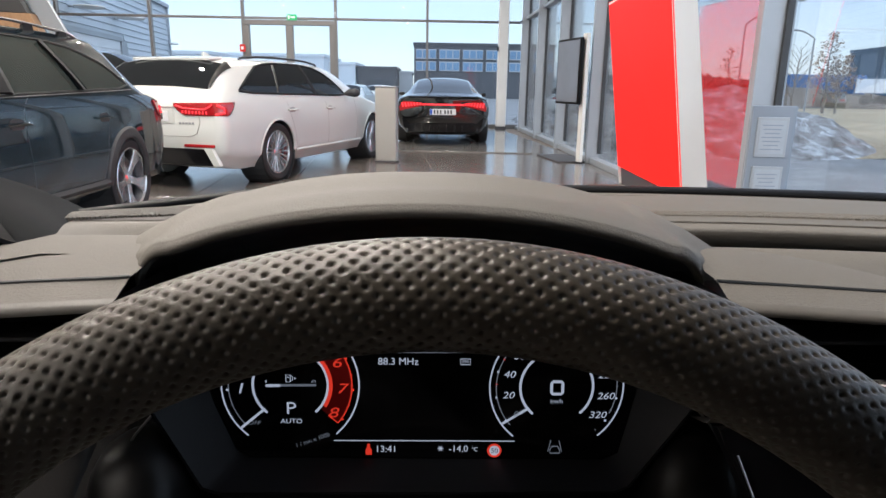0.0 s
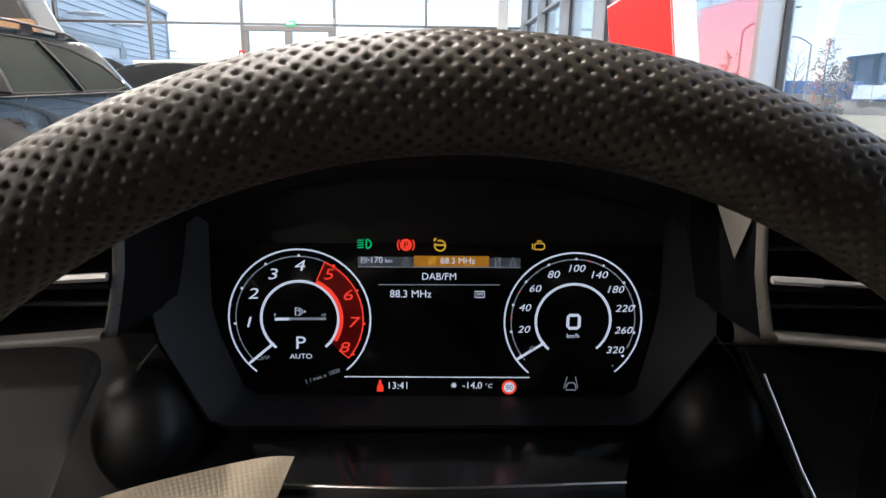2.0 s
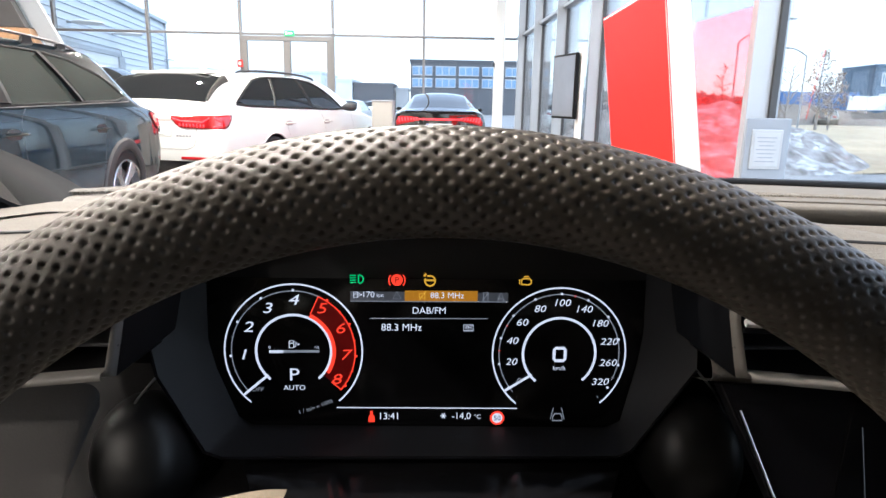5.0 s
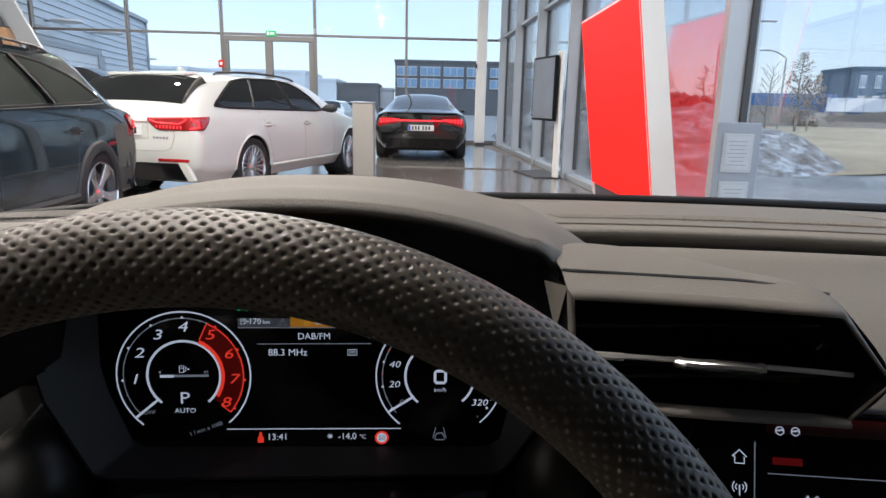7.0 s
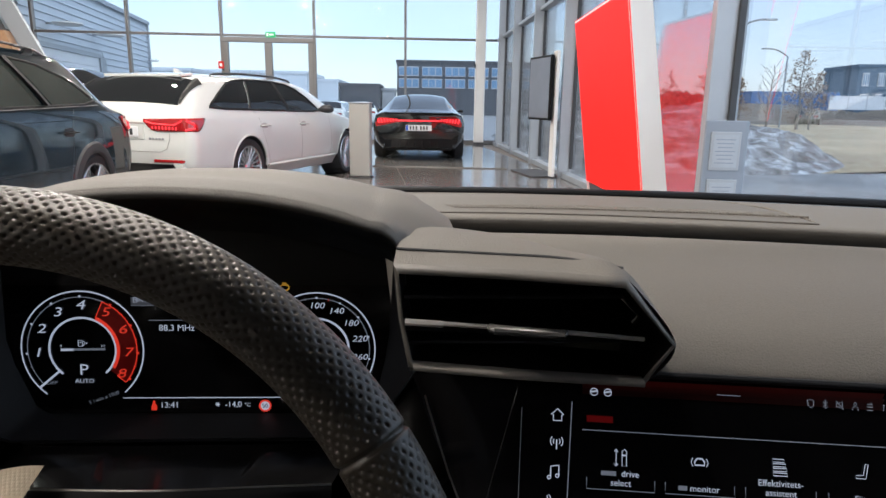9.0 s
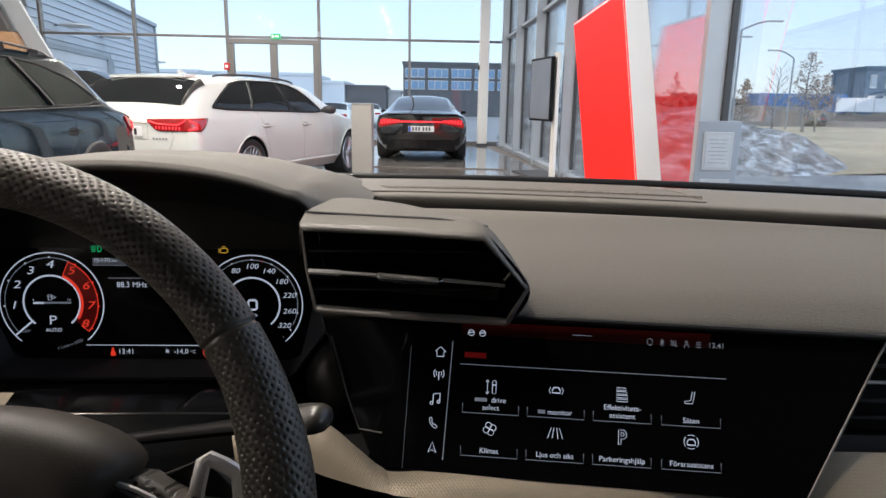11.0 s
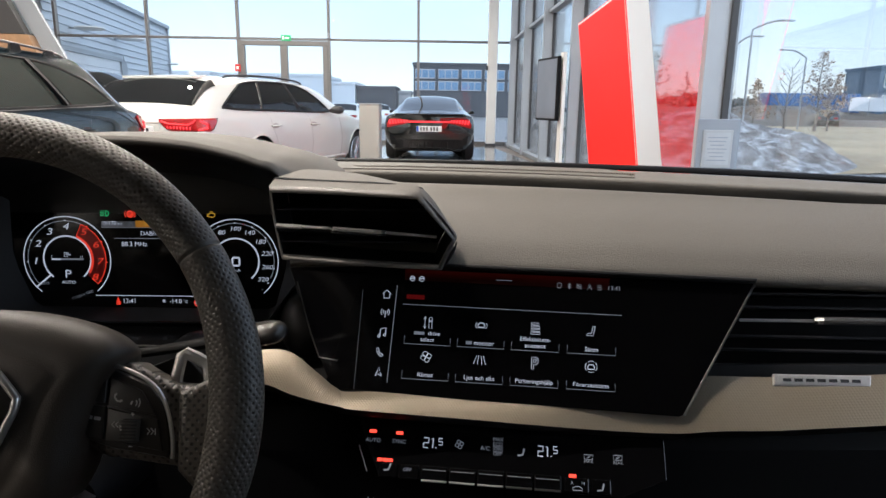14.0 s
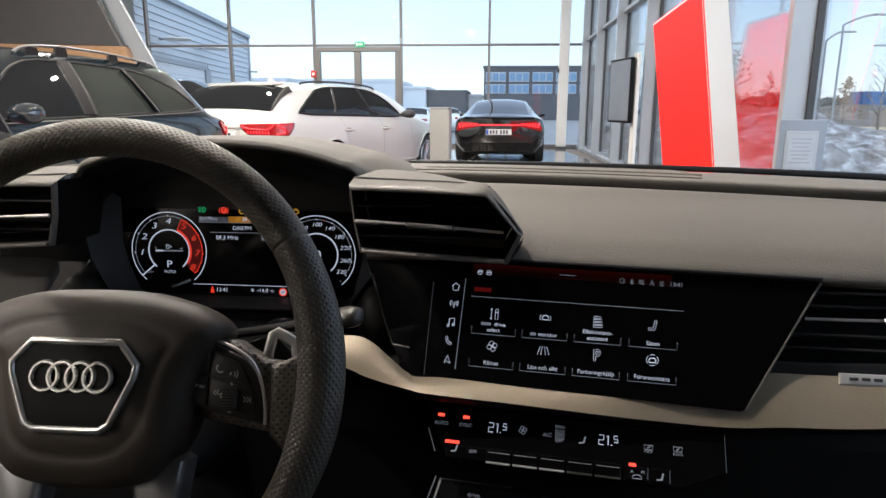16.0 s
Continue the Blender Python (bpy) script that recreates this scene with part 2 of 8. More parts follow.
ASPHALT = mat("wet_asphalt", (0.27, 0.27, 0.265), 0.55, grain=0.5, scale=5, stain=0.75, stain_scale=0.9, rough_var=0.3, bump=0.02)
STRAW = mat("dry_winter_grass", (0.47, 0.39, 0.25), 0.9, grain=0.5, scale=2.4, stain=0.55, stain_scale=0.22, bump=0.03)
SIDING = mat("pale_steel_siding", (0.52, 0.57, 0.62), 0.5, 0.1, grain=0.04, scale=30, stain=0.06, stain_scale=0.6)
DARK_CLAD = mat("dark_facade_cladding", (0.07, 0.075, 0.085), 0.6, grain=0.1, scale=8, stain=0.15, stain_scale=0.3)
BLUE_CLAD = mat("dark_blue_container_cladding", (0.08, 0.13, 0.19), 0.6, grain=0.1, scale=8, stain=0.15, stain_scale=0.3)
GREY_CLAD = mat("grey_facade_cladding", (0.3, 0.32, 0.34), 0.6, grain=0.08, scale=8, stain=0.15, stain_scale=0.2)
BLUE_GLAZING = mat("blue_window_glazing", (0.13, 0.23, 0.36), 0.35, grain=0.06, scale=4, stain=0.25, stain_scale=0.3)
BARK = mat("tree_bark", (0.20, 0.175, 0.15), 0.9, grain=0.4, scale=30, stain=0.3, bump=0.01)
LEAF_BROWN = mat("withered_leaf", (0.33, 0.235, 0.155), 0.8, grain=0.4, scale=20, stain=0.4, stain_scale=4)
NEEDLE = mat("winter_thicket", (0.13, 0.135, 0.125), 0.9, grain=0.4, scale=4, stain=0.4, stain_scale=0.8)
GALV = mat("galvanised_steel", (0.32, 0.34, 0.36), 0.5, 0.5, grain=0.1, stain=0.12)
GATE_WHITE = mat("pale_gate_steel", (0.66, 0.70, 0.74), 0.5, grain=0.05, scale=6, stain=0.08, stain_scale=0.6)
WHITE_SHEET = mat("white_site_sheeting", (0.62, 0.66, 0.7), 0.6, grain=0.08, scale=6, stain=0.12, stain_scale=0.6)
BLUE_SHEET = mat("blue_container_steel", (0.03, 0.12, 0.33), 0.5, grain=0.1, scale=6, stain=0.2, stain_scale=0.8)


def snow_mud():
    """Ploughed heap: dark soil with old snow lying in its hollows and streaks."""
    m = bpy.data.materials.new("snowy_mud_heap")
    n, l, b = nodes_of(m)
    co, a, c = n.new("ShaderNodeTexCoord"), n.new("ShaderNodeTexNoise"), n.new("ShaderNodeTexNoise")
    mp = n.new("ShaderNodeMapping")
    mp.inputs["Scale"].default_value = (1.0, 0.55, 2.2)
    l.new(co.outputs["Object"], mp.inputs["Vector"])
    a.inputs["Scale"].default_value, a.inputs["Detail"].default_value, a.inputs["Distortion"].default_value = 2.6, 12, 0.7
    c.inputs["Scale"].default_value, c.inputs["Detail"].default_value = 9, 6
    l.new(mp.outputs[0], a.inputs["Vector"])
    l.new(co.outputs["Object"], c.inputs["Vector"])
    ramp = n.new("ShaderNodeValToRGB")
    ramp.color_ramp.elements[0].position, ramp.color_ramp.elements[0].color = 0.36, (0.14, 0.13, 0.12, 1)
    ramp.color_ramp.elements[1].position, ramp.color_ramp.elements[1].color = 0.66, (0.52, 0.55, 0.58, 1)
    mid = ramp.color_ramp.elements.new(0.5)
    mid.color = (0.26, 0.26, 0.26, 1)
    l.new(a.outputs[0], ramp.inputs[0])
    vm = n.new("ShaderNodeVectorMath")
    vm.operation = "SCALE"
    sc = n.new("ShaderNodeMath")
    sc.operation = "MULTIPLY_ADD"
    l.new(c.outputs[0], sc.inputs[0])
    sc.inputs[1].default_value, sc.inputs[2].default_value = 0.9, 0.55
    l.new(ramp.outputs[0], vm.inputs[0])
    l.new(sc.outputs[0], vm.inputs["Scale"])
    l.new(vm.outputs[0], b.inputs["Base Color"])
    b.inputs["Roughness"].default_value = 0.85
    bp = n.new("ShaderNodeBump")
    bp.inputs["Distance"].default_value = 0.08
    l.new(c.outputs[0], bp.inputs["Height"])
    l.new(bp.outputs[0], b.inputs["Normal"])
    return m


SNOW_MUD = snow_mud()
# ---- building helpers ----
def mesh_object(name, verts, faces, material, parent=None, smooth=True, label=""):
    me = bpy.data.meshes.new(name)
    me.from_pydata([tuple(v) for v in verts], [], [tuple(f) for f in faces])
    me.materials.append(material)
    if smooth:
        me.polygons.foreach_set("use_smooth", [True] * len(me.polygons))
    me.update()
    ob = new(name, me)
    if parent is not None:
        ob.parent = parent
    if label:
        tagged(ob, label)
    return ob


def part(name, bm, material, parent=None, label="", smooth=False, angle=35):
    """Links a bmesh as one mesh object, under its thing or part."""
    bmesh.ops.recalc_face_normals(bm, faces=bm.faces)
    if smooth:
        for f in bm.faces:
            f.smooth = True
        for e in bm.edges:
            if len(e.link_faces) == 2 and e.calc_face_angle(0) > radians(angle):
                e.smooth = False
    me = bpy.data.meshes.new(name)
    bm.to_mesh(me)
    bm.free()
    me.materials.append(material)
    ob = new(name, me)
    if parent is not None:
        ob.parent = parent
    if label:
        tagged(ob, label)
    return ob


def thing(name, label, category, m=None, group="", kind=""):
    ob = tagged(new(name), label, category, group, kind)
    if m is not None:
        ob.matrix_world = m
    return ob


def axes(origin, right, up):
    """A pose with its x along right, y along up and z out of the face."""
    r = Vector(right).normalized()
    u = Vector(up)
    u = (u - r * u.dot(r)).normalized()
    n = r.cross(u)
    m = Matrix.Identity(4)
    for k in range(3):
        m[k][0], m[k][1], m[k][2], m[k][3] = r[k], u[k], n[k], origin[k]
    return m


def box_bm(sx, sy, sz, at=(0, 0, 0), bevel=0.0, segments=2, m=None):
    bm = bmesh.new()
    bmesh.ops.create_cube(bm, size=1.0)
    bmesh.ops.scale(bm, vec=(sx, sy, sz), verts=bm.verts)
    if bevel:
        bmesh.ops.bevel(bm, geom=list(bm.edges), offset=bevel, segments=segments, affect="EDGES", profile=0.5)
    bmesh.ops.translate(bm, vec=at, verts=bm.verts)
    if m is not None:
        bmesh.ops.transform(bm, matrix=m, verts=bm.verts)
    return bm


def slab_bm(points, z0, z1, bevel=0.0, segments=2, m=None):
    """A plate with the outline of points in x and y, from z0 up to z1, its upper rim rounded."""
    bm = bmesh.new()
    low = [bm.verts.new((x, y, z0)) for x, y in points]
    f = bm.faces.new(low)
    top = bmesh.ops.extrude_face_region(bm, geom=[f])["geom"]
    bmesh.ops.translate(bm, vec=(0, 0, z1 - z0), verts=[v for v in top if isinstance(v, bmesh.types.BMVert)])
    if bevel:
        rim = [e for e in bm.edges if all(abs(v.co.z - z1) < 1e-7 for v in e.verts)]
        bmesh.ops.bevel(bm, geom=rim, offset=bevel, segments=segments, affect="EDGES", profile=0.5)
    if m is not None:
        bmesh.ops.transform(bm, matrix=m, verts=bm.verts)
    return bm


def smooth_line(points, count, closed=False):
    """Points along a smooth curve through the given ones."""
    p = [Vector(q) for q in points]
    n = len(p)
    out = []
    spans = n if closed else n - 1
    for k in range(count if closed else count + 1):
        s = k / count * spans
        i = min(int(s), spans - 1)
        f = s - i
        if closed:
            a, b, c, d = p[(i - 1) % n], p[i % n], p[(i + 1) % n], p[(i + 2) % n]
        else:
            a, b, c, d = p[max(i - 1, 0)], p[i], p[i + 1], p[min(i + 2, n - 1)]
        out.append(0.5 * ((2 * b) + (c - a) * f + (2 * a - 5 * b + 4 * c - d) * f * f + (3 * b - a - 3 * c + d) * f ** 3))
    return out


def tube_bm(path, radius, sides=8, closed=False, flat=1.0, m=None):
    """A round or flattened bar along a path; radius may be a list."""
    bm = bmesh.new()
    p = [Vector(q) for q in path]
    n = len(p)
    rings = []
    ref = Vector((0, 0, 1))
    for k, q in enumerate(p):
        t = (p[(k + 1) % n] - p[k - 1]) if closed else (p[min(k + 1, n - 1)] - p[max(k - 1, 0)])
        t.normalize()
        if abs(t.dot(ref)) > 0.95:
            ref = Vector((0, 1, 0)) if abs(t.y) < 0.9 else Vector((1, 0, 0))
        a = t.cross(ref).normalized()
        b = a.cross(t)
        r = radius[k] if isinstance(radius, (list, tuple)) else radius
        rings.append([bm.verts.new(q + (a * math.cos(w) + b * math.sin(w) * flat) * r) for w in (2 * math.pi * j / sides for j in range(sides))])
    for k in range(n if closed else n - 1):
        u, v = rings[k], rings[(k + 1) % n]
        for j in range(sides):
            bm.faces.new((u[j], u[(j + 1) % sides], v[(j + 1) % sides], v[j]))
    if not closed:
        bm.faces.new(rings[0])
        bm.faces.new(list(reversed(rings[-1])))
    if m is not None:
        bmesh.ops.transform(bm, matrix=m, verts=bm.verts)
    return bm


def lathe_bm(profile, steps=40, start=0.0, turn=2 * math.pi, m=None):
    """A turned shape round the z axis from (radius, z) pairs."""
    bm = bmesh.new()
    full = abs(turn - 2 * math.pi) < 1e-6
    rings = []
    for k in range(steps if full else steps + 1):
        w = start + turn * k / steps
        rings.append([bm.verts.new((r * math.cos(w), r * math.sin(w), z)) for r, z in profile])
    for k in range(steps):
        u, v = rings[k], rings[(k + 1) % len(rings)]
        for j in range(len(profile) - 1):
            bm.faces.new((u[j], v[j], v[j + 1], u[j + 1]))
    bmesh.ops.remove_doubles(bm, verts=bm.verts, dist=1e-6)
    if m is not None:
        bmesh.ops.transform(bm, matrix=m, verts=bm.verts)
    return bm


def sheet(name, rows, material, parent=None, thick=0.0, label="", smooth=True):
    """A skin through rows of points, all rows of one length; thick gives it a back."""
    h, w = len(rows), len(rows[0])
    verts = [tuple(q) for r in rows for q in r]
    faces = [(i * w + j, i * w + j + 1, (i + 1) * w + j + 1, (i + 1) * w + j) for i in range(h - 1) for j in range(w - 1)]
    ob = mesh_object(name, verts, faces, material, parent, smooth, label)
    if thick:
        mod = ob.modifiers.new("thickness", "SOLIDIFY")
        mod.thickness, mod.offset = thick, -1
    return ob


def text(name, words, size, m, material, parent, align="CENTER", wide=1.0, shear=0.0, label="", depth=0.0):
    """Lettering in the built-in font, as a flat mesh on the face given by m."""
    c = bpy.data.curves.new(name, "FONT")
    c.body, c.size, c.align_x, c.align_y, c.shear, c.extrude, c.resolution_u = words, size, align, "CENTER", shear, depth, 3
    tmp = bpy.data.objects.new(name, c)
    me = bpy.data.meshes.new_from_object(tmp)
    bpy.data.objects.remove(tmp)
    me.materials.clear()
    me.materials.append(material)
    ob = new(name, me)
    ob.parent = parent
    ob.matrix_local = m @ Matrix.Diagonal((wide, 1, 1, 1))
    if label:
        tagged(ob, label)
    return ob


def flat(name, points, z, material, parent, label=""):
    """A flat printed or lit shape at height z on its parent's face."""
    return mesh_object(name, [(x, y, z) for x, y in points], [tuple(range(len(points)))], material, parent, False, label)


def stroke(name, points, width, z, material, parent, closed=False, label=""):
    """A flat line of even width along points on its parent's face."""
    p = [Vector((x, y)) for x, y in points]
    n = len(p)
    verts, faces = [], []
    for k in range(n):
        a = p[k - 1] if (closed or k) else p[k]
        b = p[(k + 1) % n] if (closed or k < n - 1) else p[k]
        t = (b - a).normalized()
        s = Vector((-t.y, t.x)) * (width / 2)
        verts += [(*(p[k] + s), z), (*(p[k] - s), z)]
    for k in range(n if closed else n - 1):
        j = (k + 1) % n
        faces.append((2 * k, 2 * k + 1, 2 * j + 1, 2 * j))
    return mesh_object(name, verts, faces, material, parent, False, label)


def arc(cx, cy, r, a0, a1, steps=48):
    return [(cx + r * math.cos(radians(a0 + (a1 - a0) * k / steps)), cy + r * math.sin(radians(a0 + (a1 - a0) * k / steps))) for k in range(steps + 1)]


def at(x, y, z=0.0):
    return Matrix.Translation((x, y, z))
# ---- showroom shell ----
ROOM_L, ROOM_R, ROOM_N, ROOM_F = -13.0, 2.75, -7.0, 19.0
POST_Y = [0.0, 2.55, 5.10, 7.65, 10.20, 12.75, 15.30, 17.85]
POST_X = [-10.2, -7.65, -5.1, -2.52, 0.05]
TRANSOM_Z = 2.95


def shell():
    floor = tagged(part("floor", box_bm(ROOM_R - ROOM_L + 0.3, ROOM_F - ROOM_N + 0.3, 0.2, ((ROOM_L + ROOM_R) / 2, (ROOM_F + ROOM_N) / 2, -0.106)), GROUT),
                   "large brown-grey glossy floor tiles with thin pale joints", "floor", kind="structure")
    tagged(part("ceiling", box_bm(ROOM_R - ROOM_L + 0.3, ROOM_F - ROOM_N + 0.3, 0.2, ((ROOM_L + ROOM_R) / 2, (ROOM_F + ROOM_N) / 2, CEILING_Z + 0.1)), CEILING_PAINT),
           "plain dark grey showroom ceiling", "ceiling", kind="structure")
    tagged(part("wall_west", box_bm(0.2, ROOM_F - ROOM_N, CEILING_Z, (ROOM_L - 0.1, (ROOM_F + ROOM_N) / 2, CEILING_Z / 2)), WALL_PAINT),
           "plain white showroom wall", "wall", kind="structure")
    tagged(part("wall_south", box_bm(ROOM_R - ROOM_L, 0.2, CEILING_Z, ((ROOM_L + ROOM_R) / 2, ROOM_N - 0.1, CEILING_Z / 2)), WALL_PAINT),
           "plain white showroom wall", "wall", kind="structure")
    return floor


FLOOR = shell()


def profile_post(w, d, h, at_):
    return box_bm(w, d, h, at_, bevel=0.006, segments=1)


def far_facade():
    f = thing("window_1", "glazed end wall with grey aluminium mullions", "window wall", kind="structure")
    for x in POST_X:
        part("mullion", profile_post(0.07, 0.16, CEILING_Z, (x, ROOM_F, CEILING_Z / 2)), ALU_BACKLIT, f)
    edges = [ROOM_L] + POST_X + [ROOM_R]
    for a, b in zip(edges, edges[1:]):
        door = abs(a + 5.1) < 0.01
        part("transom", profile_post(b - a - 0.07, 0.10, 0.065, ((a + b) / 2, ROOM_F, TRANSOM_Z)), ALU_BACKLIT, f)
        if not door:
            part("pane", box_bm(b - a - 0.08, 0.02, TRANSOM_Z - 0.2, ((a + b) / 2, ROOM_F + 0.02, TRANSOM_Z / 2 + 0.04)), FAR_GLASS, f).visible_shadow = False
            part("sill", profile_post(b - a - 0.07, 0.12, 0.12, ((a + b) / 2, ROOM_F, 0.06)), ALU_BACKLIT, f)
        part("pane", box_bm(b - a - 0.08, 0.02, CEILING_Z - TRANSOM_Z - 0.1, ((a + b) / 2, ROOM_F + 0.02, (CEILING_Z + TRANSOM_Z) / 2)), FAR_GLASS, f).visible_shadow = False
    d = thing("door_1", "double glass door in a grey aluminium frame", "door", kind="structure")
    a, b, top = -5.065, -2.555, 2.80
    mid = (a + b) / 2
    part("head", profile_post(b - a, 0.16, 0.13, (mid, ROOM_F - 0.02, top + 0.03)), ALU_BACKLIT, d)
    for x, w in ((a + 0.07, 0.14), (mid, 0.2), (b - 0.07, 0.14)):
        part("jamb", profile_post(w, 0.15, top - 0.04, (x, ROOM_F - 0.02, (top - 0.04) / 2)), ALU_BACKLIT, d)
    for x0, x1 in ((a + 0.14, mid - 0.1), (mid + 0.1, b - 0.14)):
        part("pane", box_bm(x1 - x0, 0.02, top - 0.28, ((x0 + x1) / 2, ROOM_F, (top + 0.2) / 2)), FAR_GLASS, d).visible_shadow = False
        part("kick_rail", profile_post(x1 - x0, 0.06, 0.22, ((x0 + x1) / 2, ROOM_F, 0.11)), ALU_BACKLIT, d)
    part("handle", tube_bm([(mid - 0.13, ROOM_F - 0.12, 0.9), (mid - 0.13, ROOM_F - 0.12, 1.3)], 0.012, 8), CHROME, d)
    s = thing("exit_sign", "small green illuminated exit sign above the door", "sign")
    part("case", box_bm(0.27, 0.05, 0.15, (-3.72, ROOM_F - 0.11, 2.97), 0.006), GLOW_GREEN_SIGN, s)
    part("arrow", box_bm(0.12, 0.012, 0.05, (-3.69, ROOM_F - 0.14, 2.97)), PLATE_WHITE, s)
    part("running_figure", box_bm(0.05, 0.012, 0.09, (-3.80, ROOM_F - 0.14, 2.97)), PLATE_WHITE, s)
    b_ = thing("alarm_box", "small red fire alarm box beside the door", "alarm")
    part("case", box_bm(0.15, 0.07, 0.2, (-5.12, ROOM_F - 0.13, 2.13), 0.01), ALARM_RED, b_)
    part("label", box_bm(0.07, 0.008, 0.08, (-5.12, ROOM_F - 0.167, 2.13)), PAPER, b_)
    lamp = thing("wall_sensor", "small dark sensor on a mullion", "sensor")
    part("case", box_bm(0.06, 0.06, 0.16, (-2.52, ROOM_F - 0.12, 3.05), 0.01), GALV, lamp)


GLOW_GREEN_SIGN = glow("exit_sign_green", (0.03, 0.5, 0.16), 0.3)
far_facade()


def right_facade():
    f = thing("window_2", "long glazed side wall with deep grey aluminium posts", "window wall", kind="structure")
    ys = [-2.55, -5.1] + POST_Y
    for y in ys:
        part("post", profile_post(0.26, 0.085, CEILING_Z, (ROOM_R - 0.05, y, CEILING_Z / 2)), ALU_FRAME, f)
        part("gasket", box_bm(0.05, 0.03, CEILING_Z - 0.3, (ROOM_R + 0.02, y - 0.058, CEILING_Z / 2)), GASKET, f)
    edges = sorted(ys) + [ROOM_F]
    for a, b in zip(edges, edges[1:]):
        if a >= 7:
            part("transom", profile_post(0.14, b - a - 0.09, 0.065, (ROOM_R - 0.02, (a + b) / 2, TRANSOM_Z)), ALU_FRAME, f)
        part("sill", profile_post(0.2, b - a - 0.09, 0.09, (ROOM_R - 0.02, (a + b) / 2, 0.045)), ALU_FRAME, f)
        p = part("pane", box_bm(0.02, b - a - 0.09, CEILING_Z - 0.12, (ROOM_R + 0.03, (a + b) / 2, CEILING_Z / 2 + 0.03)), WALL_GLASS if a > 5 else SIDE_GLASS, f)
        p.visible_shadow = False
    c = thing("column", "white round-edged steel column on a dark foot", "column", kind="structure")
    part("shaft", box_bm(0.27, 0.27, CEILING_Z - 0.08, (2.16, 18.55, CEILING_Z / 2 + 0.04), 0.03), WHITE_STEEL, c)
    part("foot", box_bm(0.30, 0.30, 0.09, (2.16, 18.55, 0.045), 0.01), SIGN_BASE, c)
    part("socket_box", box_bm(0.05, 0.06, 0.12, (2.0, 18.42, 2.2), 0.008), GASKET, c)


right_facade()


def left_portal():
    """Dark hanging wall with an oak soffit band and a slanting white edge."""
    p = thing("wall_portal", "dark grey hanging wall with oak band and slanted white edge", "wall", kind="structure")
    part("dark_panel", slab_bm([(-12.9, 2.45), (-6.98, 2.30), (-8.3, 5.1), (-12.9, 5.1)], 0, 0.18, m=Matrix.Translation((0, 12.2, 0)) @ pose(0, 0, 0, 90)), DARK_WALL, p)
    part("oak_band", slab_bm([(-12.9, 0.4), (-6.2, 0.4), (-6.94, 2.29), (-12.9, 2.44)], 0, 0.22, m=Matrix.Translation((0, 12.25, 0)) @ pose(0, 0, 0, 90)), WOOD, p)
    part("white_edge", slab_bm([(-6.05, 0.9), (-5.9, 0.9), (-7.98, 5.1), (-8.22, 5.1), (-6.93, 2.3)], 0, 0.08, m=Matrix.Translation((0, 12.28, 0)) @ pose(0, 0, 0, 90)), ALU_FRAME, p)


left_portal()


# ---- loose things in the showroom ----
def sign_pylon():
    """Leaning slab sign: long red faces, white end face, anthracite foot."""
    s = thing("sign_pylon", "leaning bright red display pylon with white end face", "sign")
    a, b, c, d = Vector((2.475, 8.0, 0)), Vector((2.345, 5.6, 0)), Vector((2.59, 5.6, 0)), Vector((2.585, 8.0, 0))
    far_lean, near_lean = Vector((-0.139, 0, 1)), Vector((-0.152, 0, 1))

    def up(p, z):
        """A corner of the slab at height z; the free corner of the near end leans a little more."""
        return p + (near_lean if p.y < 6 else far_lean) * z - Vector((0.016 * z if p.x > 2.5 and p.y < 6 else 0.0, 0, 0))


    def face(p, q, z0, z1, t, name, m, label=""):
        n = Vector((q.y - p.y, p.x - q.x, 0)).normalized() * t
        v = [up(p, z0), up(q, z0), up(q, z1), up(p, z1)]
        v += [w - n for w in v]
        return mesh_object(name, v, [(0, 1, 2, 3), (7, 6, 5, 4), (0, 4, 5, 1), (1, 5, 6, 2), (2, 6, 7, 3), (3, 7, 4, 0)], m, s, False, label)

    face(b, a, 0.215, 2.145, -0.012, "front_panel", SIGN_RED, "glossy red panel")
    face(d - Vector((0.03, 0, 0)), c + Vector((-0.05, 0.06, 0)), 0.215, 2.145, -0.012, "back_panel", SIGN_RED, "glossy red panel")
    face(c, b, 0.0, 2.15, -0.012, "end_panel", SIGN_WHITE, "white end panel")
    face(a, d, 0.0, 2.15, -0.012, "far_end_panel", SIGN_WHITE, "white end panel")
    v = [up(q, z) + off for z in (0.0, 0.2) for q, off in ((a, Vector((0.02, -0.05, 0))), (d, Vector((-0.02, -0.05, 0))), (c, Vector((-0.02, 0.05, 0))), (b, Vector((0.02, 0.05, 0))))]
    mesh_object("foot", v, [(0, 1, 2, 3), (7, 6, 5, 4), (0, 4, 5, 1), (1, 5, 6, 2), (2, 6, 7, 3), (3, 7, 4, 0)], SIGN_BASE, s, False, "dark grey foot")
    v = [up(q, 2.14) for q in (a, d, c, b)]
    v += [w - Vector((0, 0, 0.02)) for w in v]
    mesh_object("top_panel", v, [(0, 1, 2, 3), (7, 6, 5, 4), (0, 4, 5, 1), (1, 5, 6, 2), (2, 6, 7, 3), (3, 7, 4, 0)], SIGN_WHITE, s, False)


sign_pylon()


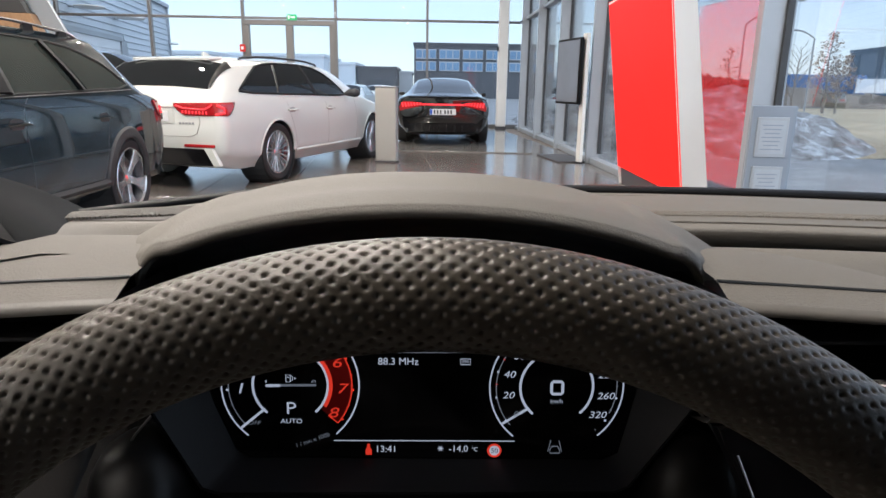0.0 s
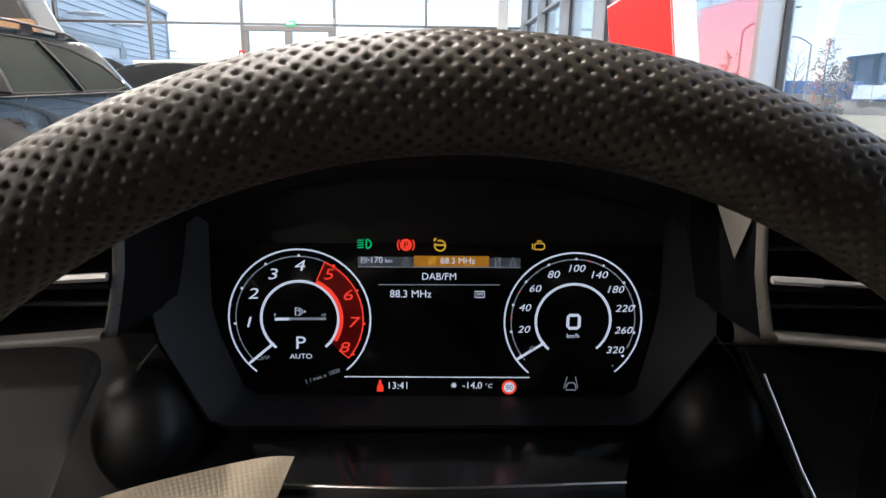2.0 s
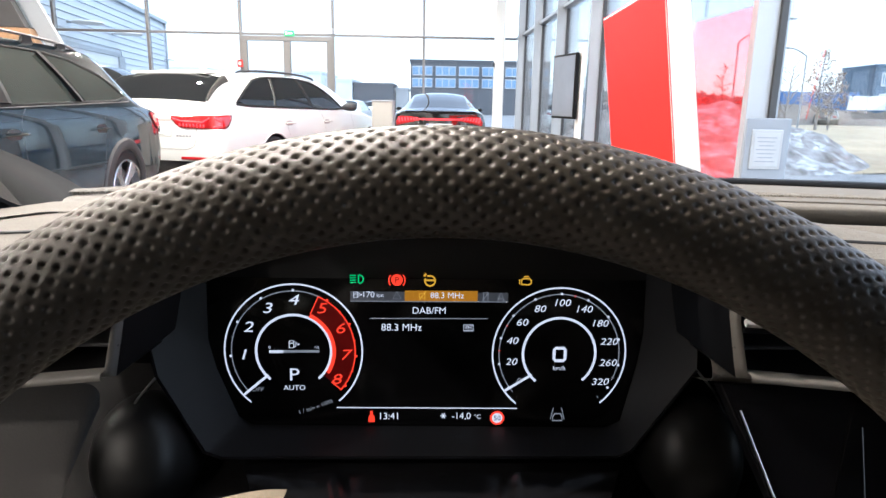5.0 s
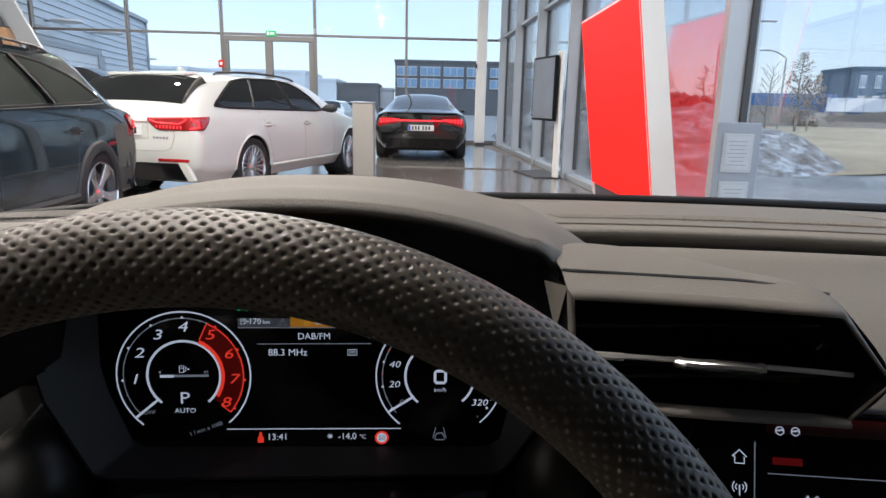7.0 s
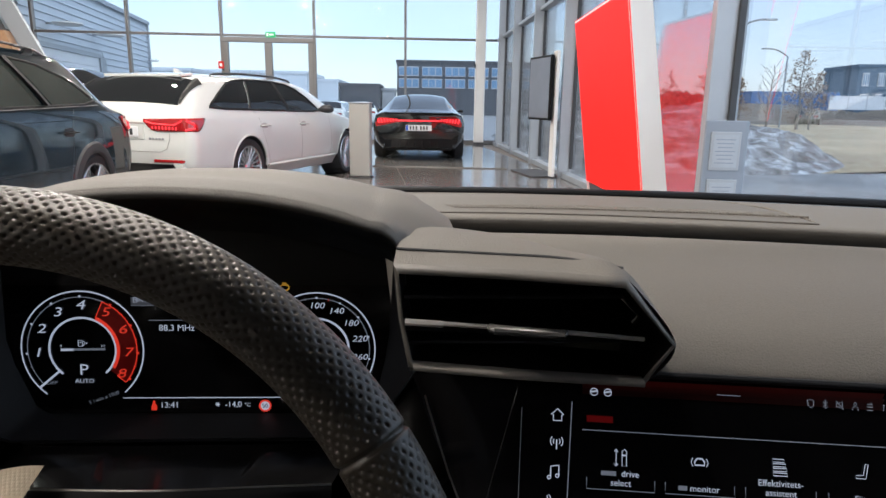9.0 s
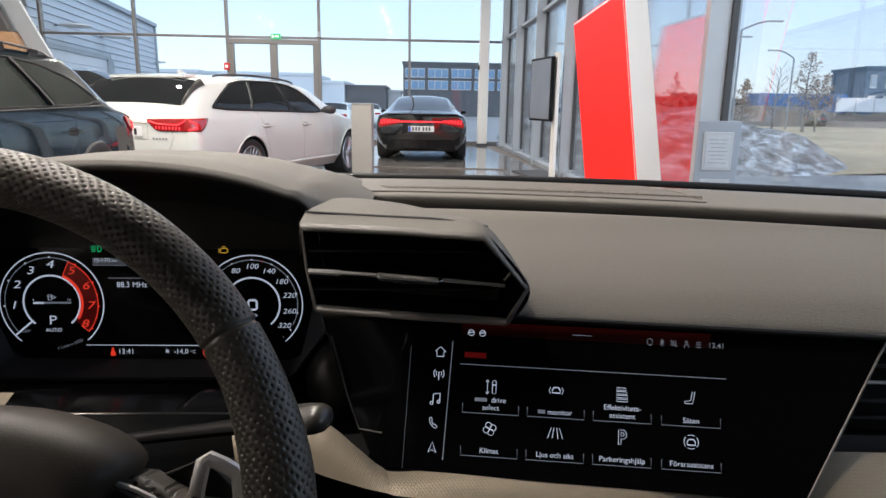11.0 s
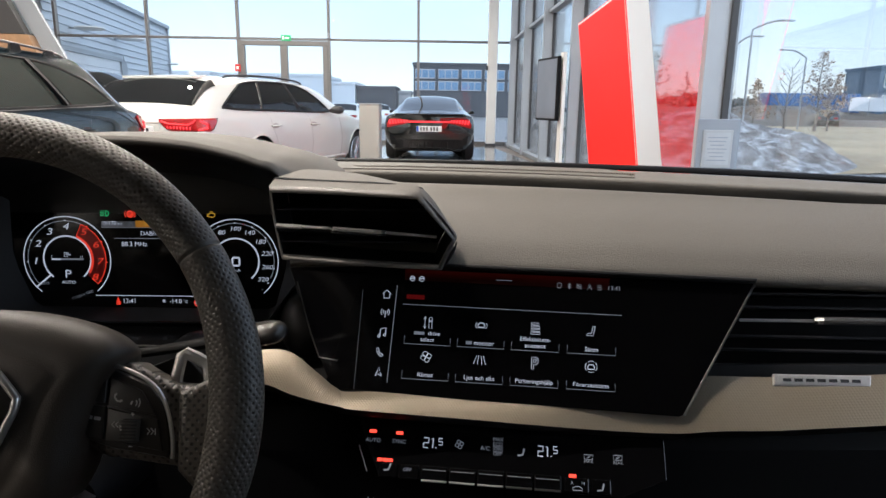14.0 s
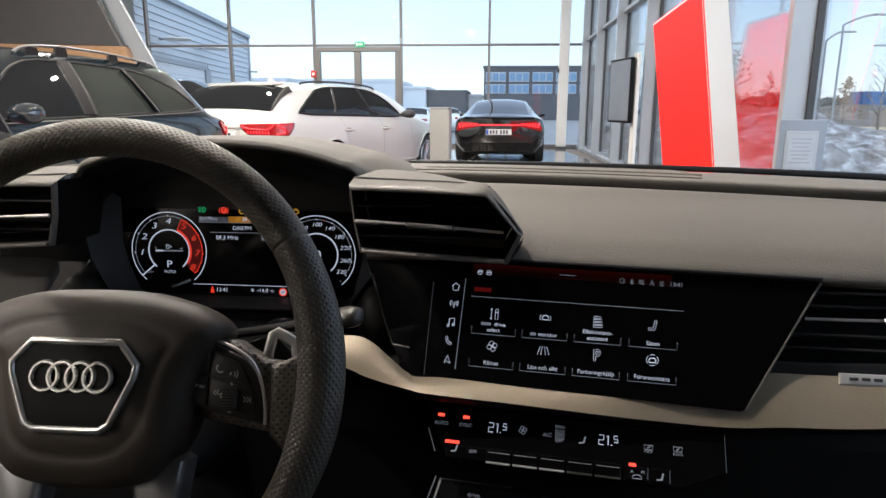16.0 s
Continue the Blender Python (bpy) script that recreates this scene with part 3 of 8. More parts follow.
def info_stand():
    s = thing("info_stand", "pale grey information board with two framed paper sheets", "information board")
    m = pose(2.635, 4.82, 0, 0, 0, -4)
    part("board", box_bm(0.335, 0.03, 1.02, (0, 0, 0.535), 0.008, m=m), STAND_GREY, s)
    part("foot", box_bm(0.36, 0.28, 0.025, (0, 0, 0.0125), 0.006, m=m), SIGN_BASE, s)
    for z, h in ((0.81, 0.30), (0.43, 0.32)):
        sh = part("sheet_frame", box_bm(0.235, 0.012, h, (-0.005, -0.02, z), 0.004, m=m), ALU_FRAME, s)
        part("sheet", box_bm(0.19, 0.004, h - 0.05, (-0.005, -0.029, z), m=m), SHEET_FADED, sh)
        for k in range(7):
            part("text_bar", box_bm(0.15 - 0.02 * (k % 3), 0.002, 0.006, (-0.01, -0.0325, z + h / 2 - 0.06 - 0.03 * k), m=m), STAND_GREY, sh)


info_stand()


def tv_stand():
    s = thing("display_stand", "black landscape monitor on a white floor stand", "monitor stand")
    m = pose(2.29, 10.45, 0, 0, 0, -77.5)
    part("foot", box_bm(1.15, 0.55, 0.025, (0, 0, 0.0125), 0.008, m=pose(2.33, 10.75, 0, 0, 0, -82)), SIGN_BASE, s)
    for u in (0.36,):
        part("leg", box_bm(0.13, 0.06, 1.95, (u, 0.09, 1.0), 0.008, m=m), WHITE_STEEL, s)
    tv = part("monitor", box_bm(0.84, 0.06, 1.0, (0.0, 0, 1.415), 0.012, m=m), DEEP_BLACK, s, "black bezel")
    part("screen", box_bm(0.77, 0.006, 0.93, (0.0, -0.031, 1.415), m=m), TV_SHEEN, tv, "dark switched-off screen")


tv_stand()


def glass_stele():
    s = thing("info_stele", "upright frosted acrylic information stele beside the white car", "stele")
    m = pose(-0.585, 10.0, 0, 0, 0, -12)
    part("body", box_bm(0.33, 0.16, 1.11, (0, 0, 0.575), 0.02, m=m), FROST, s)
    part("cap", box_bm(0.345, 0.175, 0.02, (0, 0, 1.14), 0.006, m=m), ALU_FRAME, s)
    part("base", box_bm(0.36, 0.2, 0.02, (0, 0, 0.01), 0.005, m=m), SIGN_BASE, s)


glass_stele()


def podium():
    p = thing("podium", "low glossy grey display podium under the black car", "podium")
    part("slab", slab_bm([(-1.9, 11.95), (1.95, 11.5), (2.25, 18.2), (-1.6, 18.6)], 0.0, 0.02, 0.006), TILE_LIGHT, p)


TILE_LIGHT = mat("grey_polished_podium", (0.17, 0.165, 0.155), 0.12, grain=0.05, scale=60, stain=0.1, rough_var=0.06)
podium()
# ---- outside ----
def ground_sheet():
    n = 60
    rows = []
    for i in range(n + 1):
        v = i / n
        row = []
        for j in range(n + 1):
            u = j / n
            x, y = -900 + 1800 * u, -900 + 1800 * v
            x = math.copysign(abs(x / 900) ** 2.2 * 900, x)
            y = math.copysign(abs(y / 900) ** 2.2 * 900, y)
            row.append((x, y, -0.22))
        rows.append(row)
    tagged(sheet("ground", rows, ASPHALT), "wet dark asphalt yard with slush", "ground", kind="structure")


ground_sheet()


def field():
    rows = []
    for i in range(25):
        y = 13.5 + i * 2.0
        rows.append([(8.9 + j * 3.2 + 0.22 * (y - 13.5) + (1.6 * noise.noise((i * 0.45, 7, 0)) if j == 0 else 0.0), y + (2.2 * noise.noise((j * 0.6, 3, 0)) if i == 0 else 0.0), -0.23 + 0.16 * noise.noise((j * 0.5, i * 0.4, 0)) + min(1, j * 0.5, i * 0.4) * 0.16) for j in range(22)])
    tagged(sheet("field", rows, STRAW), "dry straw-coloured winter grass field", "field", kind="stuff")


field()


def earth_strip():
    rows = []
    for i in range(13):
        y = 52 + i * 1.5
        rows.append([(16 + j * 1.6, y, -0.25 + 2.15 * math.sin(math.pi * i / 12) * (0.7 + 0.5 * noise.noise((j * 0.22, i * 0.5, 5)))) for j in range(50)])
    tagged(sheet("earth_bank", rows, SOIL), "low bank of dark bare soil behind the field", "earth bank", kind="stuff")


SOIL = mat("bare_winter_soil", (0.17, 0.145, 0.115), 0.9, grain=0.5, scale=2.5, stain=0.5, stain_scale=0.3, bump=0.03)
earth_strip()


def heap(cx, cy, rx, ry, h, seed):
    rows = []
    for i in range(121):
        row = []
        for j in range(121):
            u, v = j / 60 - 1, i / 60 - 1
            r = math.sqrt(u * u + v * v)
            base = max(0.0, 1 - r) ** 0.8
            z = h * base * (0.75 + 0.5 * noise.noise((u * 2 + seed, v * 2, 0.3)))
            z += 0.22 * min(1, base * 3) * noise.noise((u * 7 + seed, v * 7, 1.7)) + 0.12 * min(1, base * 3) * noise.noise((u * 17, v * 17 + seed, 4.0)) + 0.05 * min(1, base * 3) * noise.noise((u * 36, v * 36 + seed, 2.0))
            row.append((cx + rx * u, cy + ry * v, -0.24 + max(-0.02, z)))
        rows.append(row)
    tagged(sheet("snow_heap", rows, SNOW_MUD), "ploughed heap of dark soil streaked with old snow", "snow heap", kind="stuff")


heap(7.1, 18.6, 4.9, 5.6, 2.25, 1.3)
heap(6.9, 27.0, 3.2, 7.0, 1.2, 5.1)
heap(11.5, 33.0, 5.0, 8.0, 1.5, 9.4)


def facade_building(name, label, x0, x1, y, depth, h, wall_mat, floors, cols, win_mat=None, frame_mat=None, turn=0.0, band=None, win=(0.8, 0.55)):
    """A far flat-roofed block with storeys of windows on the side that faces the showroom."""
    b = thing(name, label, "building", pose((x0 + x1) / 2, y, -0.22, 0, 0, turn))
    w = x1 - x0
    part("wall", box_bm(w, depth, h, (0, depth / 2, h / 2)), wall_mat, b)
    part("roof", box_bm(w + 0.3, depth + 0.3, 0.3, (0, depth / 2, h + 0.15)), wall_mat, b)
    for f in range(floors):
        zc = h * (f + 0.55) / floors if band is None else band[f]
        for c in range(cols):
            xc = -w / 2 + w * (c + 0.5) / cols
            ww, wh = w / cols * win[0], h / floors * win[1]
            o = part("window", box_bm(ww, 0.2, wh, (xc, -0.05, zc)), frame_mat or ALU_FRAME, b)
            for k in range(3):
                part("pane", box_bm(ww / 3 - 0.12, 0.05, wh - 0.25, (xc + (k - 1) * ww / 3, -0.16, zc)), win_mat or BLUE_GLAZING, o)
    return b


facade_building("office_building", "dark two-storey office block with bands of blue windows", -1.5, 17.5, 90, 14, 6.9, DARK_CLAD, 2, 6, band=(4.15, 5.72), win=(0.86, 0.36))
facade_building("warehouse", "low dark flat-roofed warehouse", -8.0, -3.4, 78, 12, 3.35, DARK_CLAD, 1, 0)
facade_building("warehouse", "low flat-roofed pale blue hall", -11.4, -8.1, 77, 12, 3.75, SIDING, 1, 0)
facade_building("warehouse", "small grey flat-roofed store building", -3.3, -1.7, 84, 9, 3.0, GREY_CLAD, 1, 0)
facade_building("warehouse", "low grey flat-roofed warehouse", -24.5, -11.2, 74, 14, 4.45, SIDING, 1, 0)
facade_building("warehouse", "long pale grey industrial hall", -46.0, -20.0, 62, 20, 4.0, SIDING, 1, 0)
facade_building("container_building", "dark blue stacked container offices with white windows", 51.5, 70.0, 72, 8, 6.3, BLUE_CLAD, 2, 11, win_mat=BLUE_GLAZING, frame_mat=WHITE_STEEL, band=(2.6, 4.9), win=(0.42, 0.46), turn=-8)


def siding_hall():
    """Workshop hall close outside: profiled steel boards, a roller gate, wall lamps."""
    h = thing("workshop_hall", "workshop hall clad in pale horizontal steel siding", "building")
    p0, p1 = Vector((-10.75, 19.4, 0)), Vector((-12.85, 34.0, 0))
    along = (p1 - p0).normalized()
    out = Vector((along.y, -along.x, 0))
    length = (p1 - p0).length
    top = 5.0
    m = axes(p0 + Vector((0, 0, -0.22)), along, (0, 0, 1))
    gate = (0.9, 6.6, 2.86)
    part("wall", box_bm(length, top, 5.0, (length / 2, top / 2, -2.56), m=m), SIDING, h)
    step = 0.245
    for k in range(int(top / step)):
        z = k * step
        spans = [(0, length)] if z > gate[2] + 0.22 else [(0, gate[0] - 0.15), (gate[1] + 0.72, length)]
        for a, b in spans:
            bm = slab_bm([(0, 0), (step - 0.025, 0), (step - 0.025, 0.015), (0.02, 0.05), (0, 0.05)], a, b)
            bmesh.ops.transform(bm, matrix=m @ Matrix(((0, 0, 1, 0), (1, 0, 0, z), (0, 1, 0, -0.06), (0, 0, 0, 1))), verts=bm.verts)
            part("board", bm, SIDING, h)
    part("roof", box_bm(length + 0.2, 0.16, 5.2, (length / 2, top + 0.06, -2.5), m=m), ALU_FRAME, h)
    part("corner_trim", box_bm(0.16, top, 0.12, (length - 0.02, top / 2, 0.0), m=m), ALU_FRAME, h)
    g = part("gate", box_bm(gate[1] - gate[0], gate[2], 0.08, ((gate[0] + gate[1]) / 2, gate[2] / 2, -0.04), m=m), GATE_WHITE, h, "pale roller gate")
    for k in range(7):
        part("gate_panel", box_bm(gate[1] - gate[0] - 0.06, 0.38, 0.03, ((gate[0] + gate[1]) / 2, 0.24 + 0.415 * k, 0.012), 0.008, 1, m=m), GATE_WHITE, g)
    for u, w in ((gate[0] - 0.07, 0.16), (gate[1] + 0.36, 0.7)):
        part("gate_jamb", box_bm(w, gate[2] + 0.1, 0.12, (u, gate[2] / 2, 0.02), m=m), ALU_FRAME, h)
    part("gate_head", box_bm(gate[1] - gate[0] + 0.3, 0.16, 0.12, ((gate[0] + gate[1]) / 2, gate[2] + 0.1, 0.02), m=m), ALU_FRAME, h)
    for u, v, r in ((1.9, 3.62, 0.46), (6.2, 3.7, 0.5), (14.3, 3.26, 0.2)):
        part("wall_lamp", lathe_bm([(0.0, -0.05), (r * 0.8, -0.045), (r, 0.0), (r * 0.96, 0.035), (r * 0.3, 0.06), (0.0, 0.062)], 28, m=m @ at(u, v, r + 0.12) @ pose(0, 0, 0, -90)), WHITE_STEEL, h, smooth=True)
        part("lamp_bracket", box_bm(0.07, 0.06, 0.3, (u, v, 0.12), 0.01, 1, m=m), GALV, h)


siding_hall()


def twig_tree(x, y, h, seed, leaves=0, cone=False, leaf_mat=None, name="tree", label="bare young tree with thin branches"):
    """A tapered trunk with forking limbs; leaves hang in loose clumps from the twigs."""
    rnd = random.Random(seed)
    t = thing(name, label, "tree", pose(x, y, -0.2, 0, 0, rnd.uniform(0, 360)))
    trunk_path = [Vector((0.05 * h * 0.1 * rnd.uniform(-1, 1) * k, 0.005 * h * rnd.uniform(-1, 1) * k, h * k / 8)) for k in range(9)]
    part("trunk", tube_bm(trunk_path, [0.018 * h * (1 - k / 8.6) + 0.008 for k in range(9)], 7), BARK, t)
    tips = []
    bm_all = bmesh.new()
    for k in range(26 if cone else 18):
        f = 0.22 + 0.75 * (k / (26 if cone else 18))
        w = k * 2.399 + rnd.uniform(-0.4, 0.4)
        base = trunk_path[min(7, int(f * 8))].lerp(trunk_path[min(8, int(f * 8) + 1)], f * 8 % 1)
        reach = h * ((1.02 - f) * 0.36 if cone else (0.34 - 0.22 * f)) * rnd.uniform(0.7, 1.15)
        rise = 0.25 if cone else 0.95
        p = [base]
        for q in range(4):
            w += rnd.uniform(-0.3, 0.3)
            p.append(p[-1] + Vector((math.cos(w), math.sin(w), rise + rnd.uniform(-0.2, 0.3))) * reach / 4)
        sub = tube_bm(p, [0.006 * h * (1 - f) + 0.012 - 0.002 * q for q in range(5)], 5)
        me = bpy.data.meshes.new("limb_part")
        sub.to_mesh(me)
        sub.free()
        bm_all.from_mesh(me)
        bpy.data.meshes.remove(me)
        tips += p[1:]
        for q in range(3):
            s = p[2 + q % 3]
            ww = w + rnd.uniform(-1.4, 1.4)
            e = s + Vector((math.cos(ww), math.sin(ww), rnd.uniform(0.2, 0.9))) * reach * 0.4
            sub = tube_bm([s, s.lerp(e, 0.5) + Vector((0, 0, 0.03)), e], [0.012, 0.009, 0.005], 4)
            me = bpy.data.meshes.new("twig_part")
            sub.to_mesh(me)
            sub.free()
            bm_all.from_mesh(me)
            bpy.data.meshes.remove(me)
            tips.append(e)
    part("limbs", bm_all, BARK, t)
    if leaves:
        v, fs = [], []
        for k in range(leaves):
            c = rnd.choice(tips) + Vector((rnd.gauss(0, 0.13), rnd.gauss(0, 0.13), rnd.gauss(0, 0.1))) * h * 0.22
            a = Vector((rnd.gauss(0, 1), rnd.gauss(0, 1), rnd.gauss(0, 1))).normalized() * 0.075
            b = a.cross(Vector((rnd.gauss(0, 1), rnd.gauss(0, 1), rnd.gauss(0, 1)))).normalized() * 0.05
            i = len(v)
            v += [c - a, c + b, c + a, c - b]
            fs.append((i, i + 1, i + 2, i + 3))
        mesh_object("crown", v, fs, leaf_mat or LEAF_BROWN, t, False)
    return t


twig_tree(24.7, 40.0, 5.1, 3, leaves=520, cone=True, label="young oak with withered brown leaves")
twig_tree(22.7, 40.0, 4.1, 8, leaves=0)
twig_tree(20.7, 40.0, 3.3, 11, leaves=500, cone=True, label="small tree with withered brown leaves")
twig_tree(11.0, 30.5, 4.1, 15, leaves=250, cone=True)
twig_tree(17.6, 38.0, 4.0, 21, leaves=60, cone=True)
twig_tree(15.5, 38.0, 3.6, 33, leaves=90, cone=True)
twig_tree(25.5, 40.0, 3.4, 27, leaves=700)


def thicket():
    rnd = random.Random(5)
    v, fs = [], []
    for k in range(5200):
        u = rnd.random()
        x, y = 5 + 70 * u, 110 + rnd.uniform(-4, 4)
        top = 3.2 + 1.6 * noise.noise((x * 0.12, 0, 0)) + 0.9 * noise.noise((x * 0.5, 3, 0))
        z = rnd.random() ** 0.7 * max(0.5, top)
        c = Vector((x, y, z))
        a = Vector((rnd.gauss(0, 1), rnd.gauss(0, 0.4), rnd.gauss(0, 1))).normalized() * 0.5
        b = a.cross(Vector((rnd.gauss(0, 1), 1, rnd.gauss(0, 1)))).normalized() * 0.4
        i = len(v)
        v += [c - a, c + b, c + a, c - b]
        fs.append((i, i + 1, i + 2, i + 3))
    tagged(mesh_object("far_thicket", v, fs, NEEDLE, None, False), "far dark winter thicket along the horizon", "thicket", kind="stuff")


thicket()


def street_lamp(x, y, h, reach, side):
    s = thing("street_lamp", "tall galvanised street lamp with curved arm", "street lamp", group="street lamps")
    m = pose(x, y, -0.22)
    part("pole", tube_bm([(0, 0, 0), (0, 0, h * 0.5), (0, 0, h - 0.5)] + [(side * reach * k / 6, 0, h - 0.5 + 0.5 * math.sin(k / 6 * math.pi / 2)) for k in range(1, 7)], 0.06, 8, m=m), GALV, s)
    part("head", box_bm(0.7, 0.28, 0.1, (side * (reach + 0.3), 0, h), 0.03, m=m), GALV, s)


street_lamp(18.1, 36.0, 6.2, 1.6, 1)
street_lamp(25.9, 44.0, 5.4, 1.2, -1)
street_lamp(19.2, 40.0, 5.8, 0.9, 1)


def site_fence():
    f = thing("site_fence", "white sheeted building-site fence with steel posts", "fence")
    for k in range(16):
        x, y = 41.4 + 1.95 * k, 61.0 + 0.1 * k
        part("panel", box_bm(1.85, 0.05, 1.3, (x, y, 1.9), 0.02, m=Matrix.Identity(4)), WHITE_SHEET, f)
        part("post", box_bm(0.07, 0.09, 3.1, (x - 0.96, y - 0.04, 1.3), 0.015), GALV, f)
    c = thing("container", "blue steel shipping container", "container")
    part("body", box_bm(9.0, 2.4, 2.6, (38.2, 64.0, 1.6), 0.05), BLUE_SHEET, c)
    for k in range(21):
        part("rib", box_bm(0.12, 0.06, 2.3, (34.2 + 0.4 * k, 62.77, 1.6), 0.02), BLUE_SHEET, c)


site_fence()


# ---- cars ----
# One row a station from the tail: x, floor z, sill half-width, lower side (w, z), widest (w, z), shoulder (w, z), roof edge (w, z), roof centre z
ESTATE = [
    (0.00, 0.42, 0.60, 0.78, 0.50, 0.83, 0.70, 0.81, 0.94, 0.75, 1.00, 1.03),
    (0.05, 0.32, 0.70, 0.88, 0.44, 0.915, 0.70, 0.875, 0.95, 0.74, 1.055, 1.085),
    (0.18, 0.25, 0.76, 0.90, 0.40, 0.935, 0.70, 0.895, 0.96, 0.715, 1.175, 1.215),
    (0.36, 0.22, 0.79, 0.915, 0.38, 0.935, 0.70, 0.900, 0.97, 0.685, 1.30, 1.355),
    (0.52, 0.21, 0.80, 0.92, 0.37, 0.938, 0.70, 0.902, 0.97, 0.66, 1.372, 1.43),
    (0.80, 0.21, 0.80, 0.92, 0.36, 0.940, 0.70, 0.903, 0.97, 0.635, 1.40, 1.452),
    (1.30, 0.21, 0.80, 0.92, 0.36, 0.941, 0.70, 0.902, 0.965, 0.612, 1.412, 1.462),
    (2.10, 0.20, 0.80, 0.915, 0.34, 0.940, 0.68, 0.902, 0.960, 0.605, 1.415, 1.467),
    (2.75, 0.20, 0.80, 0.915, 0.34, 0.940, 0.67, 0.900, 0.955, 0.598, 1.395, 1.450),
    (3.20, 0.20, 0.80, 0.915, 0.34, 0.940, 0.66, 0.897, 0.950, 0.605, 1.315, 1.375),
    (3.60, 0.20, 0.80, 0.92, 0.36, 0.940, 0.66, 0.893, 0.940, 0.660, 1.150, 1.200),
    (3.95, 0.21, 0.80, 0.92, 0.38, 0.940, 0.66, 0.880, 0.915, 0.740, 0.985, 1.035),
    (4.40, 0.22, 0.76, 0.90, 0.40, 0.925, 0.64, 0.850, 0.850, 0.700, 0.900, 0.950),
    (4.75, 0.24, 0.70, 0.82, 0.40, 0.850, 0.60, 0.770, 0.760, 0.600, 0.800, 0.840),
    (4.94, 0.28, 0.56, 0.64, 0.40, 0.660, 0.55, 0.600, 0.680, 0.450, 0.710, 0.730),
]
COUPE = [
    (0.00, 0.40, 0.55, 0.76, 0.48, 0.85, 0.70, 0.82, 0.900, 0.74, 0.955, 0.965),
    (0.06, 0.30, 0.66, 0.84, 0.42, 0.925, 0.70, 0.880, 0.930, 0.72, 1.000, 1.010),
    (0.25, 0.24, 0.76, 0.90, 0.40, 0.965, 0.70, 0.915, 0.945, 0.69, 1.020, 1.035),
    (0.60, 0.22, 0.80, 0.93, 0.38, 0.980, 0.70, 0.930, 0.950, 0.635, 1.085, 1.125),
    (1.00, 0.21, 0.80, 0.93, 0.37, 0.982, 0.70, 0.925, 0.940, 0.605, 1.190, 1.235),
    (1.50, 0.20, 0.80, 0.93, 0.36, 0.975, 0.68, 0.905, 0.920, 0.595, 1.285, 1.335),
    (2.10, 0.20, 0.80, 0.92, 0.34, 0.960, 0.66, 0.895, 0.910, 0.590, 1.335, 1.390),
    (2.70, 0.20, 0.80, 0.92, 0.34, 0.960, 0.65, 0.895, 0.900, 0.590, 1.320, 1.380),
    (3.20, 0.20, 0.80, 0.92, 0.34, 0.965, 0.64, 0.895, 0.890, 0.620, 1.210, 1.270),
    (3.70, 0.20, 0.80, 0.93, 0.36, 0.970, 0.64, 0.895, 0.880, 0.700, 1.010, 1.060),
    (4.10, 0.21, 0.78, 0.93, 0.38, 0.970, 0.63, 0.890, 0.850, 0.720, 0.900, 0.940),
    (4.60, 0.22, 0.72, 0.86, 0.40, 0.900, 0.60, 0.820, 0.760, 0.640, 0.800, 0.830),
    (4.99, 0.28, 0.56, 0.66, 0.40, 0.680, 0.52, 0.600, 0.640, 0.450, 0.680, 0.700),
]


# The taller car: the same flanks under a greenhouse that falls away earlier towards the tail
TALL = [list(row) for row in ESTATE]
for row, edge, crown, half in zip(TALL, (0.985, 1.000, 1.020, 1.060, 1.190, 1.372), (1.00, 1.02, 1.05, 1.11, 1.25, 1.43), (0.76, 0.76, 0.755, 0.745, 0.70, 0.64)):
    row[9], row[10], row[11] = half, edge, crown
for row in TALL[2:13]:
    row[4], row[6] = 0.30, 0.53
for row, rise in zip(TALL[6:12], (0.03, 0.035, 0.045, 0.075, 0.08, 0.03)):
    row[10], row[11] = row[10] + rise, row[11] + rise


